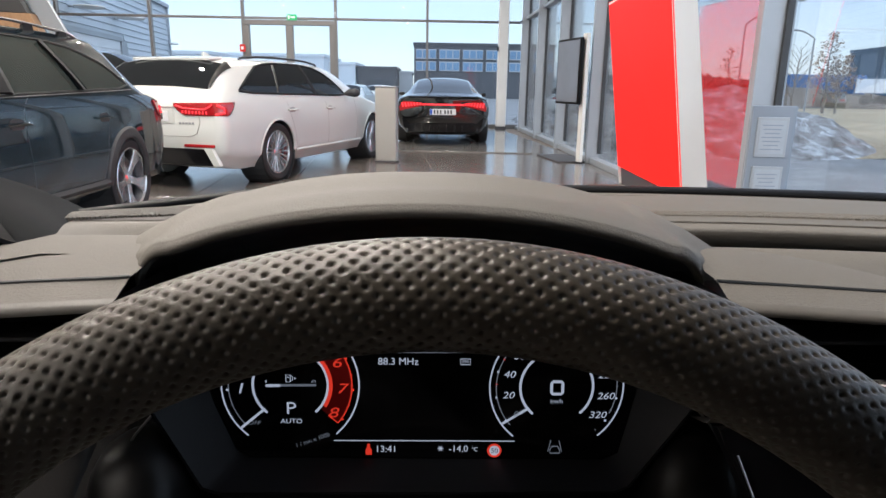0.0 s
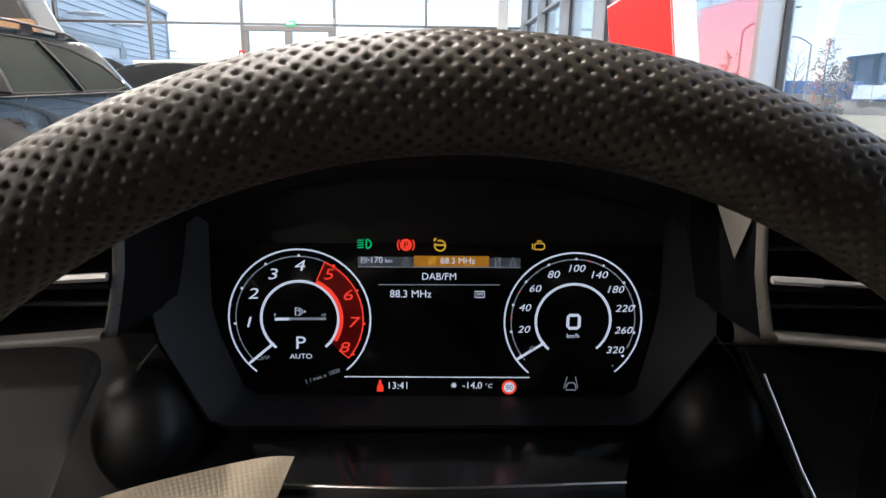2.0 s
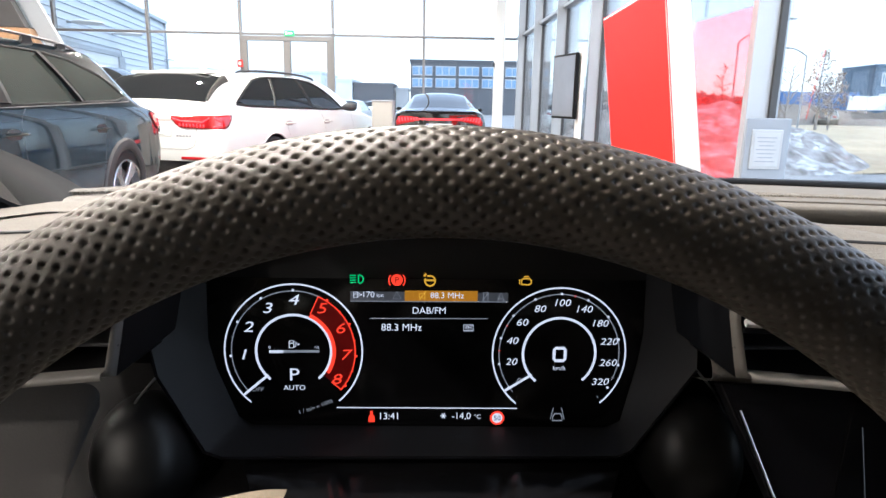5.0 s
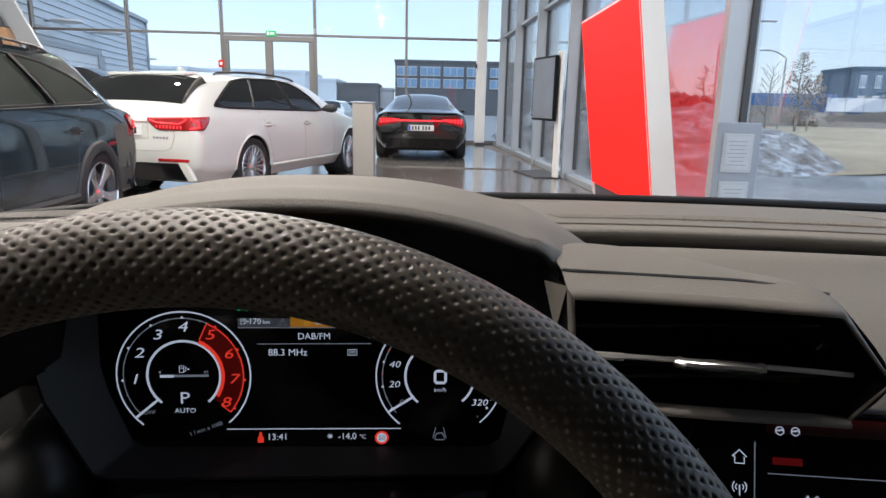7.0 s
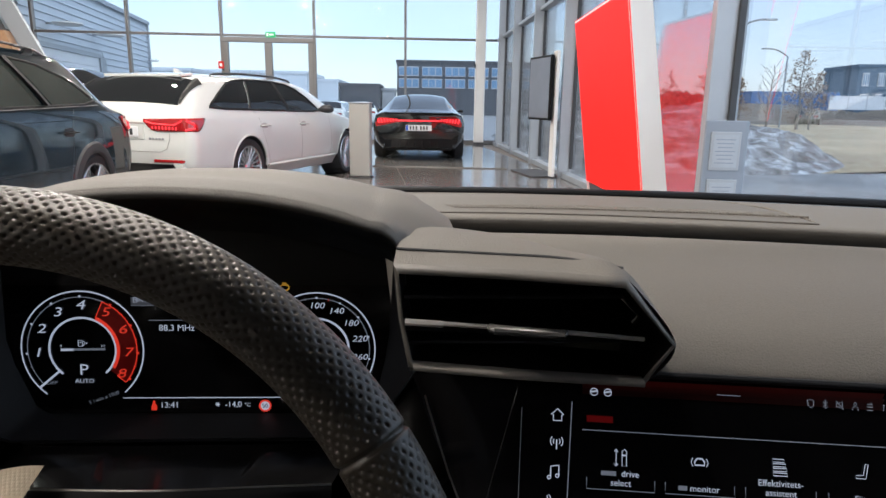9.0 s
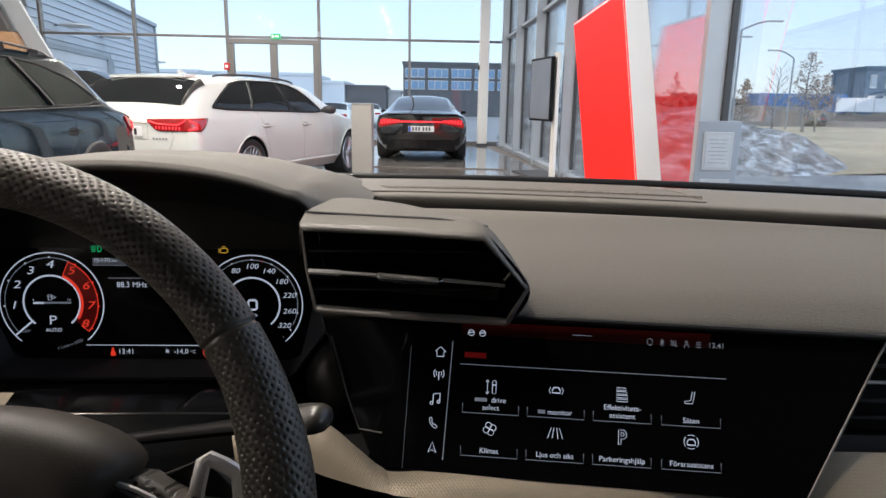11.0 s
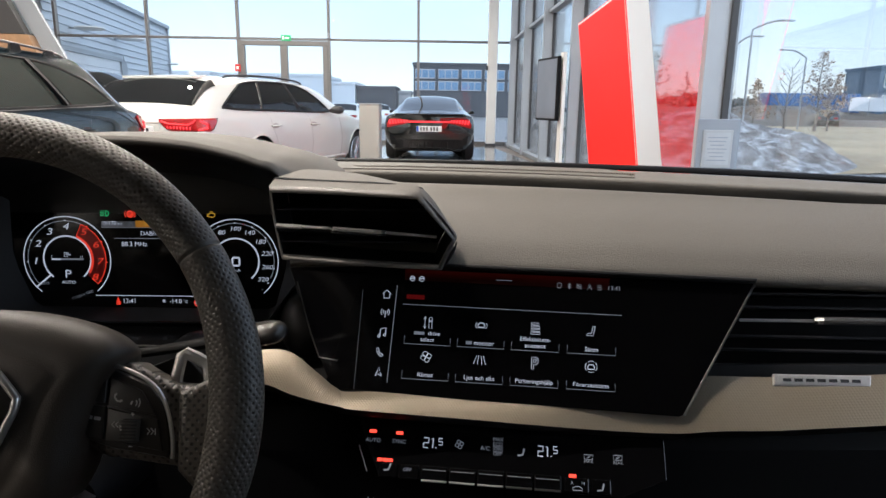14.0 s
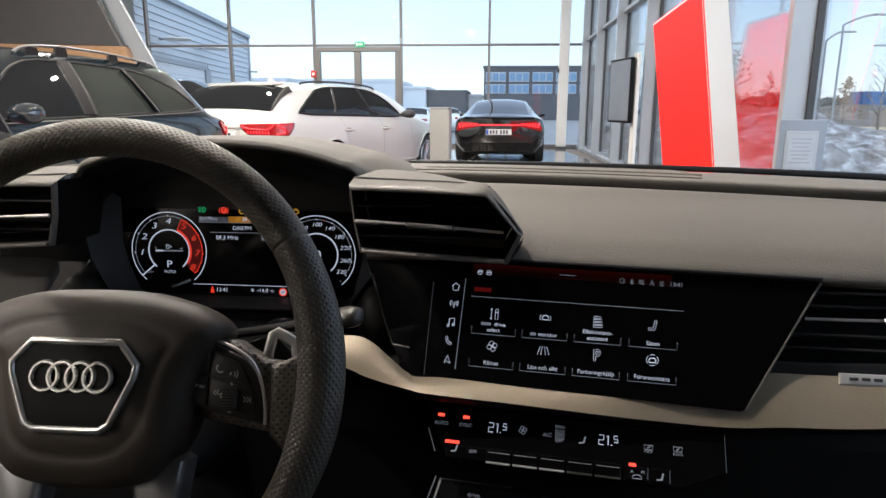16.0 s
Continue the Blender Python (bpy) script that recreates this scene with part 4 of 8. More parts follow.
class Shape:
    """The skin of a car, as a smooth surface over length x and girth v (0 at the floor's centre, 6 at the roof's centre)."""

    def __init__(self, table):
        self.t = [list(map(float, r)) for r in table]
        self.length = self.t[-1][0]

    def station(self, x):
        t = self.t
        i = 0
        while i < len(t) - 2 and x > t[i + 1][0]:
            i += 1
        x0, x1 = t[i][0], t[i + 1][0]
        f = min(1, max(0, (x - x0) / (x1 - x0)))
        out = []
        for c in range(1, 12):
            p1, p2 = t[i][c], t[i + 1][c]
            m1 = (p2 - t[i - 1][c]) / (x1 - t[i - 1][0]) if i else (p2 - p1) / (x1 - x0)
            m2 = (t[i + 2][c] - p1) / (t[i + 2][0] - x0) if i + 2 < len(t) else (p2 - p1) / (x1 - x0)
            h = x1 - x0
            f2, f3 = f * f, f ** 3
            out.append((2 * f3 - 3 * f2 + 1) * p1 + (f3 - 2 * f2 + f) * h * m1 + (-2 * f3 + 3 * f2) * p2 + (f3 - f2) * h * m2)
        zb, ws, wl, zl, wm, zm, wb, zs, wr, zr, zt = out
        return [(0, zb), (ws, zb), (wl, zl), (wm, zm), (wb, zs), (wr, zr), (0, zt)]

    def point(self, x, v):
        """(half-width, height) at girth v."""
        p = self.station(x)
        i = min(5, int(v))
        f = v - i
        (a, b), (c, d) = p[i], p[i + 1]
        if i == 5:  # roof: rounded side, flat crown
            s = math.sin(f * math.pi / 2)
            return (a * (1 - f) ** 0.75 if f < 1 else 0.0, b + (d - b) * s)
        if i == 4:  # cabin side: slight bow
            return a + (c - a) * f + 0.022 * math.sin(math.pi * f), b + (d - b) * f
        if i == 3:  # shoulder: crisp roll
            return a + (c - a) * f ** 1.6, b + (d - b) * f
        if i == 2:
            return a + (c - a) * math.sin(f * math.pi / 2), b + (d - b) * f
        return a + (c - a) * f, b + (d - b) * f

    def side(self, x, z):
        """Half-width of the flank at height z."""
        lo, hi = 1.0, 5.0
        for _ in range(26):
            m = (lo + hi) / 2
            if self.point(x, m)[1] < z:
                lo = m
            else:
                hi = m
        return self.point(x, lo)[0]


def car_body(shape, arches, radius, paint, parent):
    nx = 110
    vs = [0, 0.5, 1] + [1 + k / 4 for k in range(1, 5)] + [2 + k / 5 for k in range(1, 6)] + [3 + k / 5 for k in range(1, 6)] + [4 + k / 6 for k in range(1, 7)] + [5 + k / 7 for k in range(1, 8)]
    xs = [shape.length * k / nx for k in range(nx + 1)]
    verts, faces = [], []
    for x in xs:
        for s in (1, -1):
            for v in vs:
                w, z = shape.point(x, v)
                verts.append([x, s * w, z])
    n = len(vs)

    def idx(i, s, j):
        return (i * 2 + s) * n + j

    inside = [False] * len(verts)
    for k, (x, y, z) in enumerate(verts):
        for ax, az in arches:
            d = math.hypot(x - ax, z - az)
            if d < radius and abs(y) > 0.5:
                inside[k] = True
    for i in range(nx):
        for s in (0, 1):
            for j in range(n - 1):
                f = (idx(i, s, j), idx(i + 1, s, j), idx(i + 1, s, j + 1), idx(i, s, j + 1))
                if all(inside[k] for k in f):
                    continue
                faces.append(f if s == 0 else tuple(reversed(f)))
    used = {k for f in faces for k in f}
    for k in used:
        if inside[k]:
            x, y, z = verts[k]
            for ax, az in arches:
                d = math.hypot(x - ax, z - az)
                if d < radius:
                    g = radius / max(d, 0.01)
                    verts[k] = [ax + (x - ax) * g, y, az + (z - az) * g]
    for i in (0, nx):
        ring = [idx(i, 0, j) for j in range(n)] + [idx(i, 1, j) for j in range(n - 2, 0, -1)]
        faces.append(tuple(ring) if i else tuple(reversed(ring)))
    bm = bmesh.new()
    bv = [bm.verts.new(v) for v in verts]
    for f in faces:
        try:
            bm.faces.new([bv[k] for k in f])
        except ValueError:
            pass
    bmesh.ops.delete(bm, geom=[v for v in bm.verts if not v.link_faces], context="VERTS")
    bmesh.ops.remove_doubles(bm, verts=bm.verts, dist=0.0004)
    return part("body", bm, paint, parent, smooth=True, angle=50)


def side_patch(name, shape, s, x0, x1, low, high, m, parent, off=0.004, nx=24, nz=8, label="", lean=(0.0, 0.0)):
    """A pane or panel lying on the flank between the heights low(x) and high(x)."""
    rows = []
    for i in range(nx + 1):
        x = x0 + (x1 - x0) * i / nx
        tip = lean[0] + (lean[1] - lean[0]) * i / nx
        a, b = low(x), high(x + tip)
        row = []
        for k in range(nz + 1):
            q, z = x + tip * k / nz, a + (b - a) * k / nz
            row.append((q, s * (shape.side(q, z) + off), z))
        rows.append(row)
    if s < 0:
        rows = [list(reversed(r)) for r in rows]
    return sheet(name, rows, m, parent, label=label)


def top_patch(name, shape, x0, x1, v0, m, parent, off=0.004, nx=16, nv=10, label="", inset=None):
    """A pane on the sloping tail or front, as wide as girth v0 to the middle."""
    rows = []
    for i in range(nx + 1):
        x = x0 + (x1 - x0) * i / nx
        va = v0 if inset is None else v0 + inset(i / nx)
        row = []
        for k in range(-nv, nv + 1):
            v = 6 - (6 - va) * abs(k) / nv
            w, z = shape.point(x, v)
            w2, z2 = shape.point(x + 0.02, v)
            nrm = Vector((-(z2 - z), 0, 0.02)).normalized()
            row.append((x + nrm.x * off, math.copysign(w + off * 0.6 * abs(k) / nv, k) if k else 0.0, z + nrm.z * off))
        rows.append(row)
    return sheet(name, rows, m, parent, label=label)


def line_on(shape, s, pts, off=0.004):
    return [(x, s * (shape.side(x, z) + off), z) for x, z in pts]


def wheel_part(parent, x, y, s, od, width, rim_mat, style, brake=None):
    """Tyre, rim and spokes, standing upright, facing to the side s."""
    m = Matrix.Translation((x, y, od / 2)) @ (pose(0, 0, 0, -90) if s > 0 else pose(0, 0, 0, 90))
    r = od / 2
    rr = r * 0.735
    w = width / 2
    ty = part("wheel", lathe_bm([(rr, -w * 0.8), (r * 0.9, -w), (r * 0.975, -w * 0.86), (r, -w * 0.55), (r, w * 0.55), (r * 0.975, w * 0.86), (r * 0.9, w), (rr * 1.02, w * 0.86), (rr, w * 0.7), (rr, -w * 0.8)], 56, m=m), TYRE, parent, "black tyre", True, 40)
    part("rim", lathe_bm([(rr * 1.015, w * 0.88), (rr * 0.985, w * 0.93), (rr * 0.94, w * 0.8), (rr * 0.92, -w * 0.5), (rr * 1.0, -w * 0.75)], 56, m=m), rim_mat, ty, "", True)
    part("brake_disc", lathe_bm([(0.0, w * 0.1), (rr * 0.78, w * 0.1), (rr * 0.78, 0.0), (0.0, 0.0)], 40, m=m), GALV, ty)
    part("barrel", lathe_bm([(0.0, -w * 0.45), (rr * 0.93, -w * 0.45)], 40, m=m), ALLOY_DARK, ty)
    if brake:
        part("brake_caliper", box_bm(0.06, 0.13, w * 0.5, (rr * 0.62, 0, w * 0.06), 0.012, m=m), brake, ty, "red brake caliper")
    hub = w * 0.62
    n = 5 if style == "five" else 20 if style == "multi" else 10
    for k in range(n):
        a = 2 * math.pi * k / n + 0.3
        rot = m @ Matrix.Rotation(a, 4, "Z")
        if style == "five":
            pts = [(0.05, -0.032), (rr * 0.5, -0.03), (rr * 0.95, -0.07), (rr * 0.95, 0.07), (rr * 0.5, 0.03), (0.05, 0.032)]
        else:
            h = 0.010 if style == "multi" else 0.018
            pts = [(0.045, -h * 0.7), (rr * 0.95, -h), (rr * 0.95, h), (0.045, h * 0.7)]
        bm = slab_bm(pts, hub - 0.03, hub, 0.005, 1)
        for v in bm.verts:
            v.co.z += 0.045 * (Vector((v.co.x, v.co.y)).length / rr) ** 2 * (0.7 if style == "five" else 0.6)
        bmesh.ops.transform(bm, matrix=rot, verts=bm.verts)
        part("spoke", bm, rim_mat, ty)
    part("hub_cap", lathe_bm([(0.0, hub + 0.012), (0.032, hub + 0.01), (0.055, hub - 0.004), (0.06, hub - 0.03)], 24, m=m), rim_mat, ty, "", True)


def tail_cap_lamp(shape, s, parent, y0, y1, z0, z1, lit):
    """One rear lamp that wraps round the corner, with its lit blades."""
    rows = []
    steps = 14
    for i in range(steps + 1):
        f = i / steps
        if f < 0.65:
            g = f / 0.65
            y = y0 + (0.815 - y0) * g
            x = 0.004 * g ** 4
            lo, hi = z0 + 0.025 + 0.095 * max(0.0, 1 - g / 0.28) ** 1.5, z1 - 0.012 * (1 - g)
            row = [(x - 0.014, s * y, lo + (hi - lo) * k / 5) for k in range(6)]
        else:
            g = (f - 0.65) / 0.35
            x = 0.012 + 0.24 * g
            lo, hi = z0 + 0.025 + 0.13 * max(0.0, (g - 0.35) / 0.65) ** 1.6, z1 + 0.004 * g
            row = [(x, s * (shape.side(x, lo + (hi - lo) * k / 5) + 0.012), lo + (hi - lo) * k / 5) for k in range(6)]
        rows.append(row if s > 0 else list(reversed(row)))
    lamp = sheet("tail_lamp", rows, TAIL_DARK, parent, 0.012, label="red rear lamp, lit")
    return lamp


def plate(parent, x, z, w=0.52, h=0.11, y=0.0):
    p = part("number_plate", box_bm(0.012, w, h, (x, y, z), 0.004, 1), PLATE_WHITE, parent, "white number plate with blue end band")
    part("band", box_bm(0.004, 0.045, h - 0.012, (x - 0.008, y + w / 2 - 0.028, z)), PLATE_BLUE, p)
    for k in range(6):
        part("character_bar", box_bm(0.004, 0.034, h * 0.62, (x - 0.008, y + w / 2 - 0.10 - 0.062 * k - (0.03 if k > 2 else 0), z)), GASKET, p)


PILLAR_BLACK = mat("satin_black_pillar", (0.006, 0.006, 0.0065), 0.5, spec=0.3, grain=0.05, stain=0.1)
RAIL_GREY = mat("satin_grey_rail", (0.16, 0.16, 0.165), 0.35, 0.5, grain=0.05, stain=0.08)
SEAM_GREY = mat("seam_shadow_grey", (0.30, 0.295, 0.285), 0.6, stain=0.1)


def estate_car(name, label, paint, m, rim_mat, style, lifted=0.0, clad=False, glass=CAR_GLASS, chrome_trim=PILLAR_BLACK, brake=None, tail=1.0):
    sh = Shape(TALL if clad else ESTATE)
    wheel_od = 0.70
    if clad:  # the taller car: three panes that end well before the tail
        glass_line, belt = [(0.80, 1.075), (0.95, 1.165), (1.11, 1.245), (1.41, 1.345), (1.71, 1.380), (2.05, 1.388), (2.40, 1.392), (2.62, 1.390), (2.80, 1.370), (2.96, 1.325), (3.16, 1.215), (3.46, 1.02)], (1.078, 1.012)
        panes = [((0.83, 1.545), (1.675, 2.44), (2.58, 3.42)), ((0.83, 1.70), (1.775, 2.36), (2.50, 3.42))]
    else:
        glass_line, belt = [(0.41, 1.062), (0.72, 1.212), (1.03, 1.335), (1.25, 1.370), (1.46, 1.384), (1.80, 1.392), (2.12, 1.392), (2.50, 1.362), (2.72, 1.305), (2.90, 1.21), (3.12, 1.013)], (1.062, 1.012)
        panes = [((0.43, 1.20), (1.235, 2.13), (2.215, 3.09)), ((0.43, 1.46), (1.51, 2.13), (2.215, 3.09))]

    def arch_z(x):
        """Upper edge of the side glass."""
        for (xa, za), (xb, zb) in zip(glass_line, glass_line[1:]):
            if x <= xb:
                return za + (zb - za) * max(0.0, (x - xa) / (xb - xa))
        return glass_line[-1][1]

    arches = [(1.09, wheel_od / 2 - lifted), (4.015, wheel_od / 2 - lifted)]
    c = thing(name, label, "car", m)
    hull = thing("shell", "", "", Matrix.Translation((0, 0, lifted)))
    hull.parent = c
    hull.name = "bodywork"
    body = car_body(sh, arches, 0.385, paint, hull)
    for s in (1, -1):
        for k, (ax, az) in enumerate(arches):
            pts = [(ax + 0.39 * math.cos(a), az + 0.39 * math.sin(a)) for a in [math.pi * q / 20 - 0.12 * (1 if q < 10 else -1) * 0 for q in range(21)]]
            part("wheel_arch", tube_bm(line_on(sh, s, pts, -0.004), 0.05 if clad else 0.014, 8, flat=0.5 if clad else 1.0), CLADDING if clad else paint, hull, smooth=True)
            part("wheel_housing", lathe_bm([(0.39, -0.30), (0.39, 0.02)], 28, 0.0, math.pi * 2, m=Matrix.Translation((ax, s * 0.90, az)) @ (pose(0, 0, 0, -90) if s > 0 else pose(0, 0, 0, 90))), GASKET, hull)
        wb = lambda x: belt[0] + (belt[1] - belt[0]) * (x - 0.4) / 2.7
        for title, (l0, l1), (t0, t1) in zip(("quarter_window", "rear_door_window", "front_door_window"), panes[0], panes[1]):
            rows = []
            for i in range(33):
                f = i / 32
                xl, xt = l0 + (l1 - l0) * f, t0 + (t1 - t0) * f
                zl, zt = wb(xl), max(wb(xl) + 0.002, arch_z(xt))
                rows.append([(xl + (xt - xl) * k / 8, s * (sh.side(xl + (xt - xl) * k / 8, zl + (zt - zl) * k / 8) + 0.004), zl + (zt - zl) * k / 8) for k in range(9)])
            sheet(title, [list(reversed(r)) for r in rows] if s < 0 else rows, CAR_GLASS if title == "front_door_window" else glass, hull)
        first, last = glass_line[0][0], glass_line[-1][0]
        outline = [(first + (last - first) * k / 40, arch_z(first + (last - first) * k / 40) + 0.008) for k in range(41)] + [(last - (last - first) * k / 10, wb(last - (last - first) * k / 10) - 0.008) for k in range(1, 10)]
        part("window_trim", tube_bm(line_on(sh, s, outline, 0.004), 0.010 if clad else 0.014, 6, True), chrome_trim, hull, smooth=True)
        if clad:
            # thin bright tube stands in for the highlight along the belt
            part("belt_highlight", tube_bm(line_on(sh, s, [(0.74 + 0.13 * k, wb(0.74 + 0.13 * k) - 0.022) for k in range(21)], 0.002), 0.005, 6), RAIL_GREY, hull, "strip drawn for the belt highlight", True)
        for k in (0, 1):
            xp, xq = (panes[0][k][1] + panes[0][k + 1][0]) / 2, (panes[1][k][1] + panes[1][k + 1][0]) / 2
            half = max(0.012, (panes[0][k + 1][0] - panes[0][k][1]) / 2)
            part("window_pillar", tube_bm(line_on(sh, s, [(xp + (xq - xp) * q / 6, wb(xp) + (arch_z(xq) - wb(xp)) * q / 6) for q in range(7)], 0.002), half, 6, flat=0.3), PILLAR_BLACK, hull)
        # door seams, creases, handles
        for pts in ([(1.27, 1.02), (1.36, 0.92), (1.39, 0.80), (1.46, 0.63), (1.53, 0.45), (1.60, 0.33)], [(2.30, 1.0), (2.40, 0.9), (2.42, 0.6), (2.42, 0.33)], [(3.36, 0.95), (3.38, 0.6), (3.36, 0.33)]):
            part("door_seam", tube_bm(line_on(sh, s, [(q.x, q.z) for q in smooth_line([(x, 0, z) for x, z in pts], 12)], -0.0006), 0.0024, 5), GASKET if clad else SEAM_GREY, hull)
        part("sill_strip", tube_bm(line_on(sh, s, [(1.52 + 0.1 * k, 0.345) for k in range(21)], 0.002), 0.03 if clad else 0.02, 6), CLADDING if clad else paint, hull, smooth=True)
        for hx in (1.33, 2.38):
            hd = part("door_handle", tube_bm([(hx, s * (sh.side(hx, 0.84) + 0.012), 0.842), (hx + 0.07, s * (sh.side(hx, 0.84) + 0.034), 0.845), (hx + 0.16, s * (sh.side(hx, 0.84) + 0.034), 0.845), (hx + 0.23, s * (sh.side(hx, 0.84) + 0.012), 0.842)], 0.017, 8, flat=0.7), paint, hull, smooth=True)
            # dark flat plate stands in for the shade in the handle's hollow
            part("handle_recess_shade", slab_bm([(0.075 * math.cos(a) + 0.115, 0.038 * math.sin(a)) for a in [2 * math.pi * q / 20 for q in range(20)]], -0.01, 0.003, m=Matrix.Translation((hx, s * sh.side(hx + 0.1, 0.835), 0.838)) @ pose(0, 0, 0, 90 if s < 0 else -90)), GASKET if clad else SEAM_GREY, hd)
        # roof rail
        if clad:
            rail = [(1.13, 1.425), (1.20, 1.452), (1.34, 1.474), (1.76, 1.498), (2.10, 1.505), (2.37, 1.502), (2.62, 1.488), (2.76, 1.462), (2.82, 1.43)]
            part("roof_rail", tube_bm([(p.x, s * 0.60, p.z) for p in smooth_line([(x, 0, z) for x, z in rail], 40)], 0.015, 8, flat=0.7), RAIL_GREY, hull, "satin grey roof rail", True)
            for x, z in ((1.34, 1.445), (1.76, 1.465), (2.37, 1.468), (2.66, 1.445)):
                part("rail_foot", slab_bm([(-0.075, -0.05), (0.075, -0.05), (0.045, 0.03), (-0.045, 0.03)], -0.014, 0.014, 0.006, m=axes((x, s * 0.60, z), (1, 0, 0), (0, 0, 1))), PILLAR_BLACK, hull)
        else:
            rail = [(0.84, 1.425), (0.94, 1.447), (1.30, 1.468), (1.8, 1.474), (2.3, 1.464), (2.62, 1.44), (2.72, 1.415)]
            part("roof_rail", tube_bm([(p.x, s * 0.595, p.z - 0.006) for p in smooth_line([(x, 0, z) for x, z in rail], 36)], 0.014, 8), GASKET, hull, "black roof rail", True)
        # mirror
        part("door_mirror", tube_bm([(q + (0.24 if clad else 0.0), s * w, z) for q, w, z in ((3.04, 0.90, 1.03), (3.05, 0.97, 1.045), (3.06, 1.05, 1.045), (3.065, 1.09, 1.040), (3.066, 1.115, 1.036), (3.066, 1.125, 1.034))], [0.03, 0.075, 0.085, 0.07, 0.04, 0.01], 14, flat=0.75), GASKET if not clad else paint, hull, smooth=True)
        lamp = tail_cap_lamp(sh, s, hull, 0.34, 0.83, 0.785, 0.95, True)
        # lit blades
        part("light_strip", tube_bm([(-0.021, s * 0.37, 0.915), (-0.022, s * 0.46, 0.889), (-0.021, s * 0.72, 0.878), (-0.019, s * 0.775, 0.900), (-0.014, s * 0.815, 0.928)], 0.008, 6), TAIL_RED, lamp)
        for k in range(8):
            y = 0.45 + 0.042 * k
            part("light_blade", box_bm(0.012, 0.012, 0.030, (-0.017, s * y, 0.848 - 0.001 * k), 0.002, 1), TAIL_RED, lamp)
        part("light_hook", tube_bm([(0.01, s * 0.855, 0.925), (0.06, s * (sh.side(0.06, 0.9) + 0.02), 0.89), (0.06, s * (sh.side(0.06, 0.86) + 0.02), 0.845), (0.01, s * 0.835, 0.825)], 0.012, 6), TAIL_RED, lamp)
        part("reflector", box_bm(0.03, 0.38, 0.033, (0.0, s * 0.62, 0.495), 0.008, 1), TAIL_DARK, hull, "red bumper reflector")
        part("bumper_blade", slab_bm([(0.68, 0.475), (0.78, 0.475), (0.88, 0.29), (0.80, 0.28)], -0.03, 0.02, 0.006, m=axes((-0.004, 0, 0), (0, -1, 0), (0, 0, 1)) @ Matrix.Diagonal((-s, 1, 1, 1))), paint, hull)
    for s in (1, -1):  # black blades that widen the rear window towards the roof
        rows = []
        for i in range(25):
            f = i / 24
            x = 0.09 + 0.43 * f
            reach = 0.02 + 0.15 * f
            row = []
            for v in (5.06, 5.03, 5.0, *[5.0 - reach * k / 6 for k in range(1, 7)]):
                w, z = sh.point(x, v)
                row.append((x - 0.006, s * (w + 0.007), z + 0.005))
            rows.append(row)
        sheet("window_blade", rows, PILLAR_BLACK, hull, label="gloss black pillar blade")
    top_patch("rear_window", sh, 0.075, 0.45, 5.03, CAR_GLASS, hull, label="dark rear window", off=0.006)
    part("roof_spoiler", slab_bm([(-0.50, 0), (0.50, 0), (0.56, 0.16), (-0.56, 0.16)], -0.016, 0.010, 0.006, m=axes((0.72, 0, 1.402) if clad else (0.42, 0, 1.408), (0, -1, 0), (0.995, 0, 0.12))), paint, hull)
    if not clad:
        part("rear_wiper", tube_bm([(0.115, 0.02, 1.075), (0.11, 0.2, 1.085), (0.125, 0.42, 1.09)], 0.008, 6), GASKET, hull)
    part("diffuser", slab_bm([(-0.80, 0.285), (0.80, 0.285), (0.70, 0.465), (-0.70, 0.465)], -0.06, 0.012, 0.01, m=axes((0.004, 0, 0), (0, -1, 0), (0, 0, 1))), GLOSS_BLACK, hull)
    part("tailgate_seam", tube_bm([(-0.003, 0.64, 0.82), (-0.003, 0.65, 0.74), (-0.003, 0.60, 0.625), (-0.003, 0.52, 0.59), (-0.003, -0.52, 0.59), (-0.003, -0.60, 0.625), (-0.003, -0.65, 0.74), (-0.003, -0.64, 0.82)], 0.003, 5), GASKET if clad else SEAM_GREY, hull)
    part("plate_recess", box_bm(0.012, 0.66, 0.17, (0.0, 0, 0.80), 0.01), GLOSS_BLACK if clad else paint, hull)
    part("chrome_strip", box_bm(0.014, 0.72, 0.018, (-0.004, 0, 0.893), 0.004, 1), CHROME, hull)
    plate(hull, -0.012, 0.80)
    for k in range(4):
        part("emblem_ring", lathe_bm([(0.029, 0.004), (0.036, 0.007), (0.043, 0.004), (0.029, 0.004)], 24, m=axes((-0.012 + 0.02, 0.08 - 0.054 * k, 0.962), (0, -1, 0), (0.25, 0, 1))), CHROME, hull)
    for k in range(5):
        part("badge_bar", box_bm(0.006, 0.03, 0.024, (-0.004, -0.40 - 0.04 * k, 0.73), 0.003, 1), GALV, hull)
    part("aerial_fin", slab_bm([(0, 0), (0.19, 0), (0.06, 0.055), (0.0, 0.06)], -0.012, 0.012, 0.006, m=axes((1.0, 0, 1.450), (1, 0, 0), (0, 0, 1))), paint, hull)
    top_patch("windscreen", sh, 3.02, 3.86, 5.06, glass, hull, nx=12)
    if tail != 1.0:  # shorter rear overhang
        for ob in hull.children_recursive:
            if ob.type == "MESH":
                for v in ob.data.vertices:
                    if v.co.x < 1.09:
                        v.co.x = 1.09 - (1.09 - v.co.x) * tail
    for x, _ in arches:
        for s in (1, -1):
            wheel_part(c, x, s * 0.81, s, wheel_od, 0.235, rim_mat, style, brake)
    return c


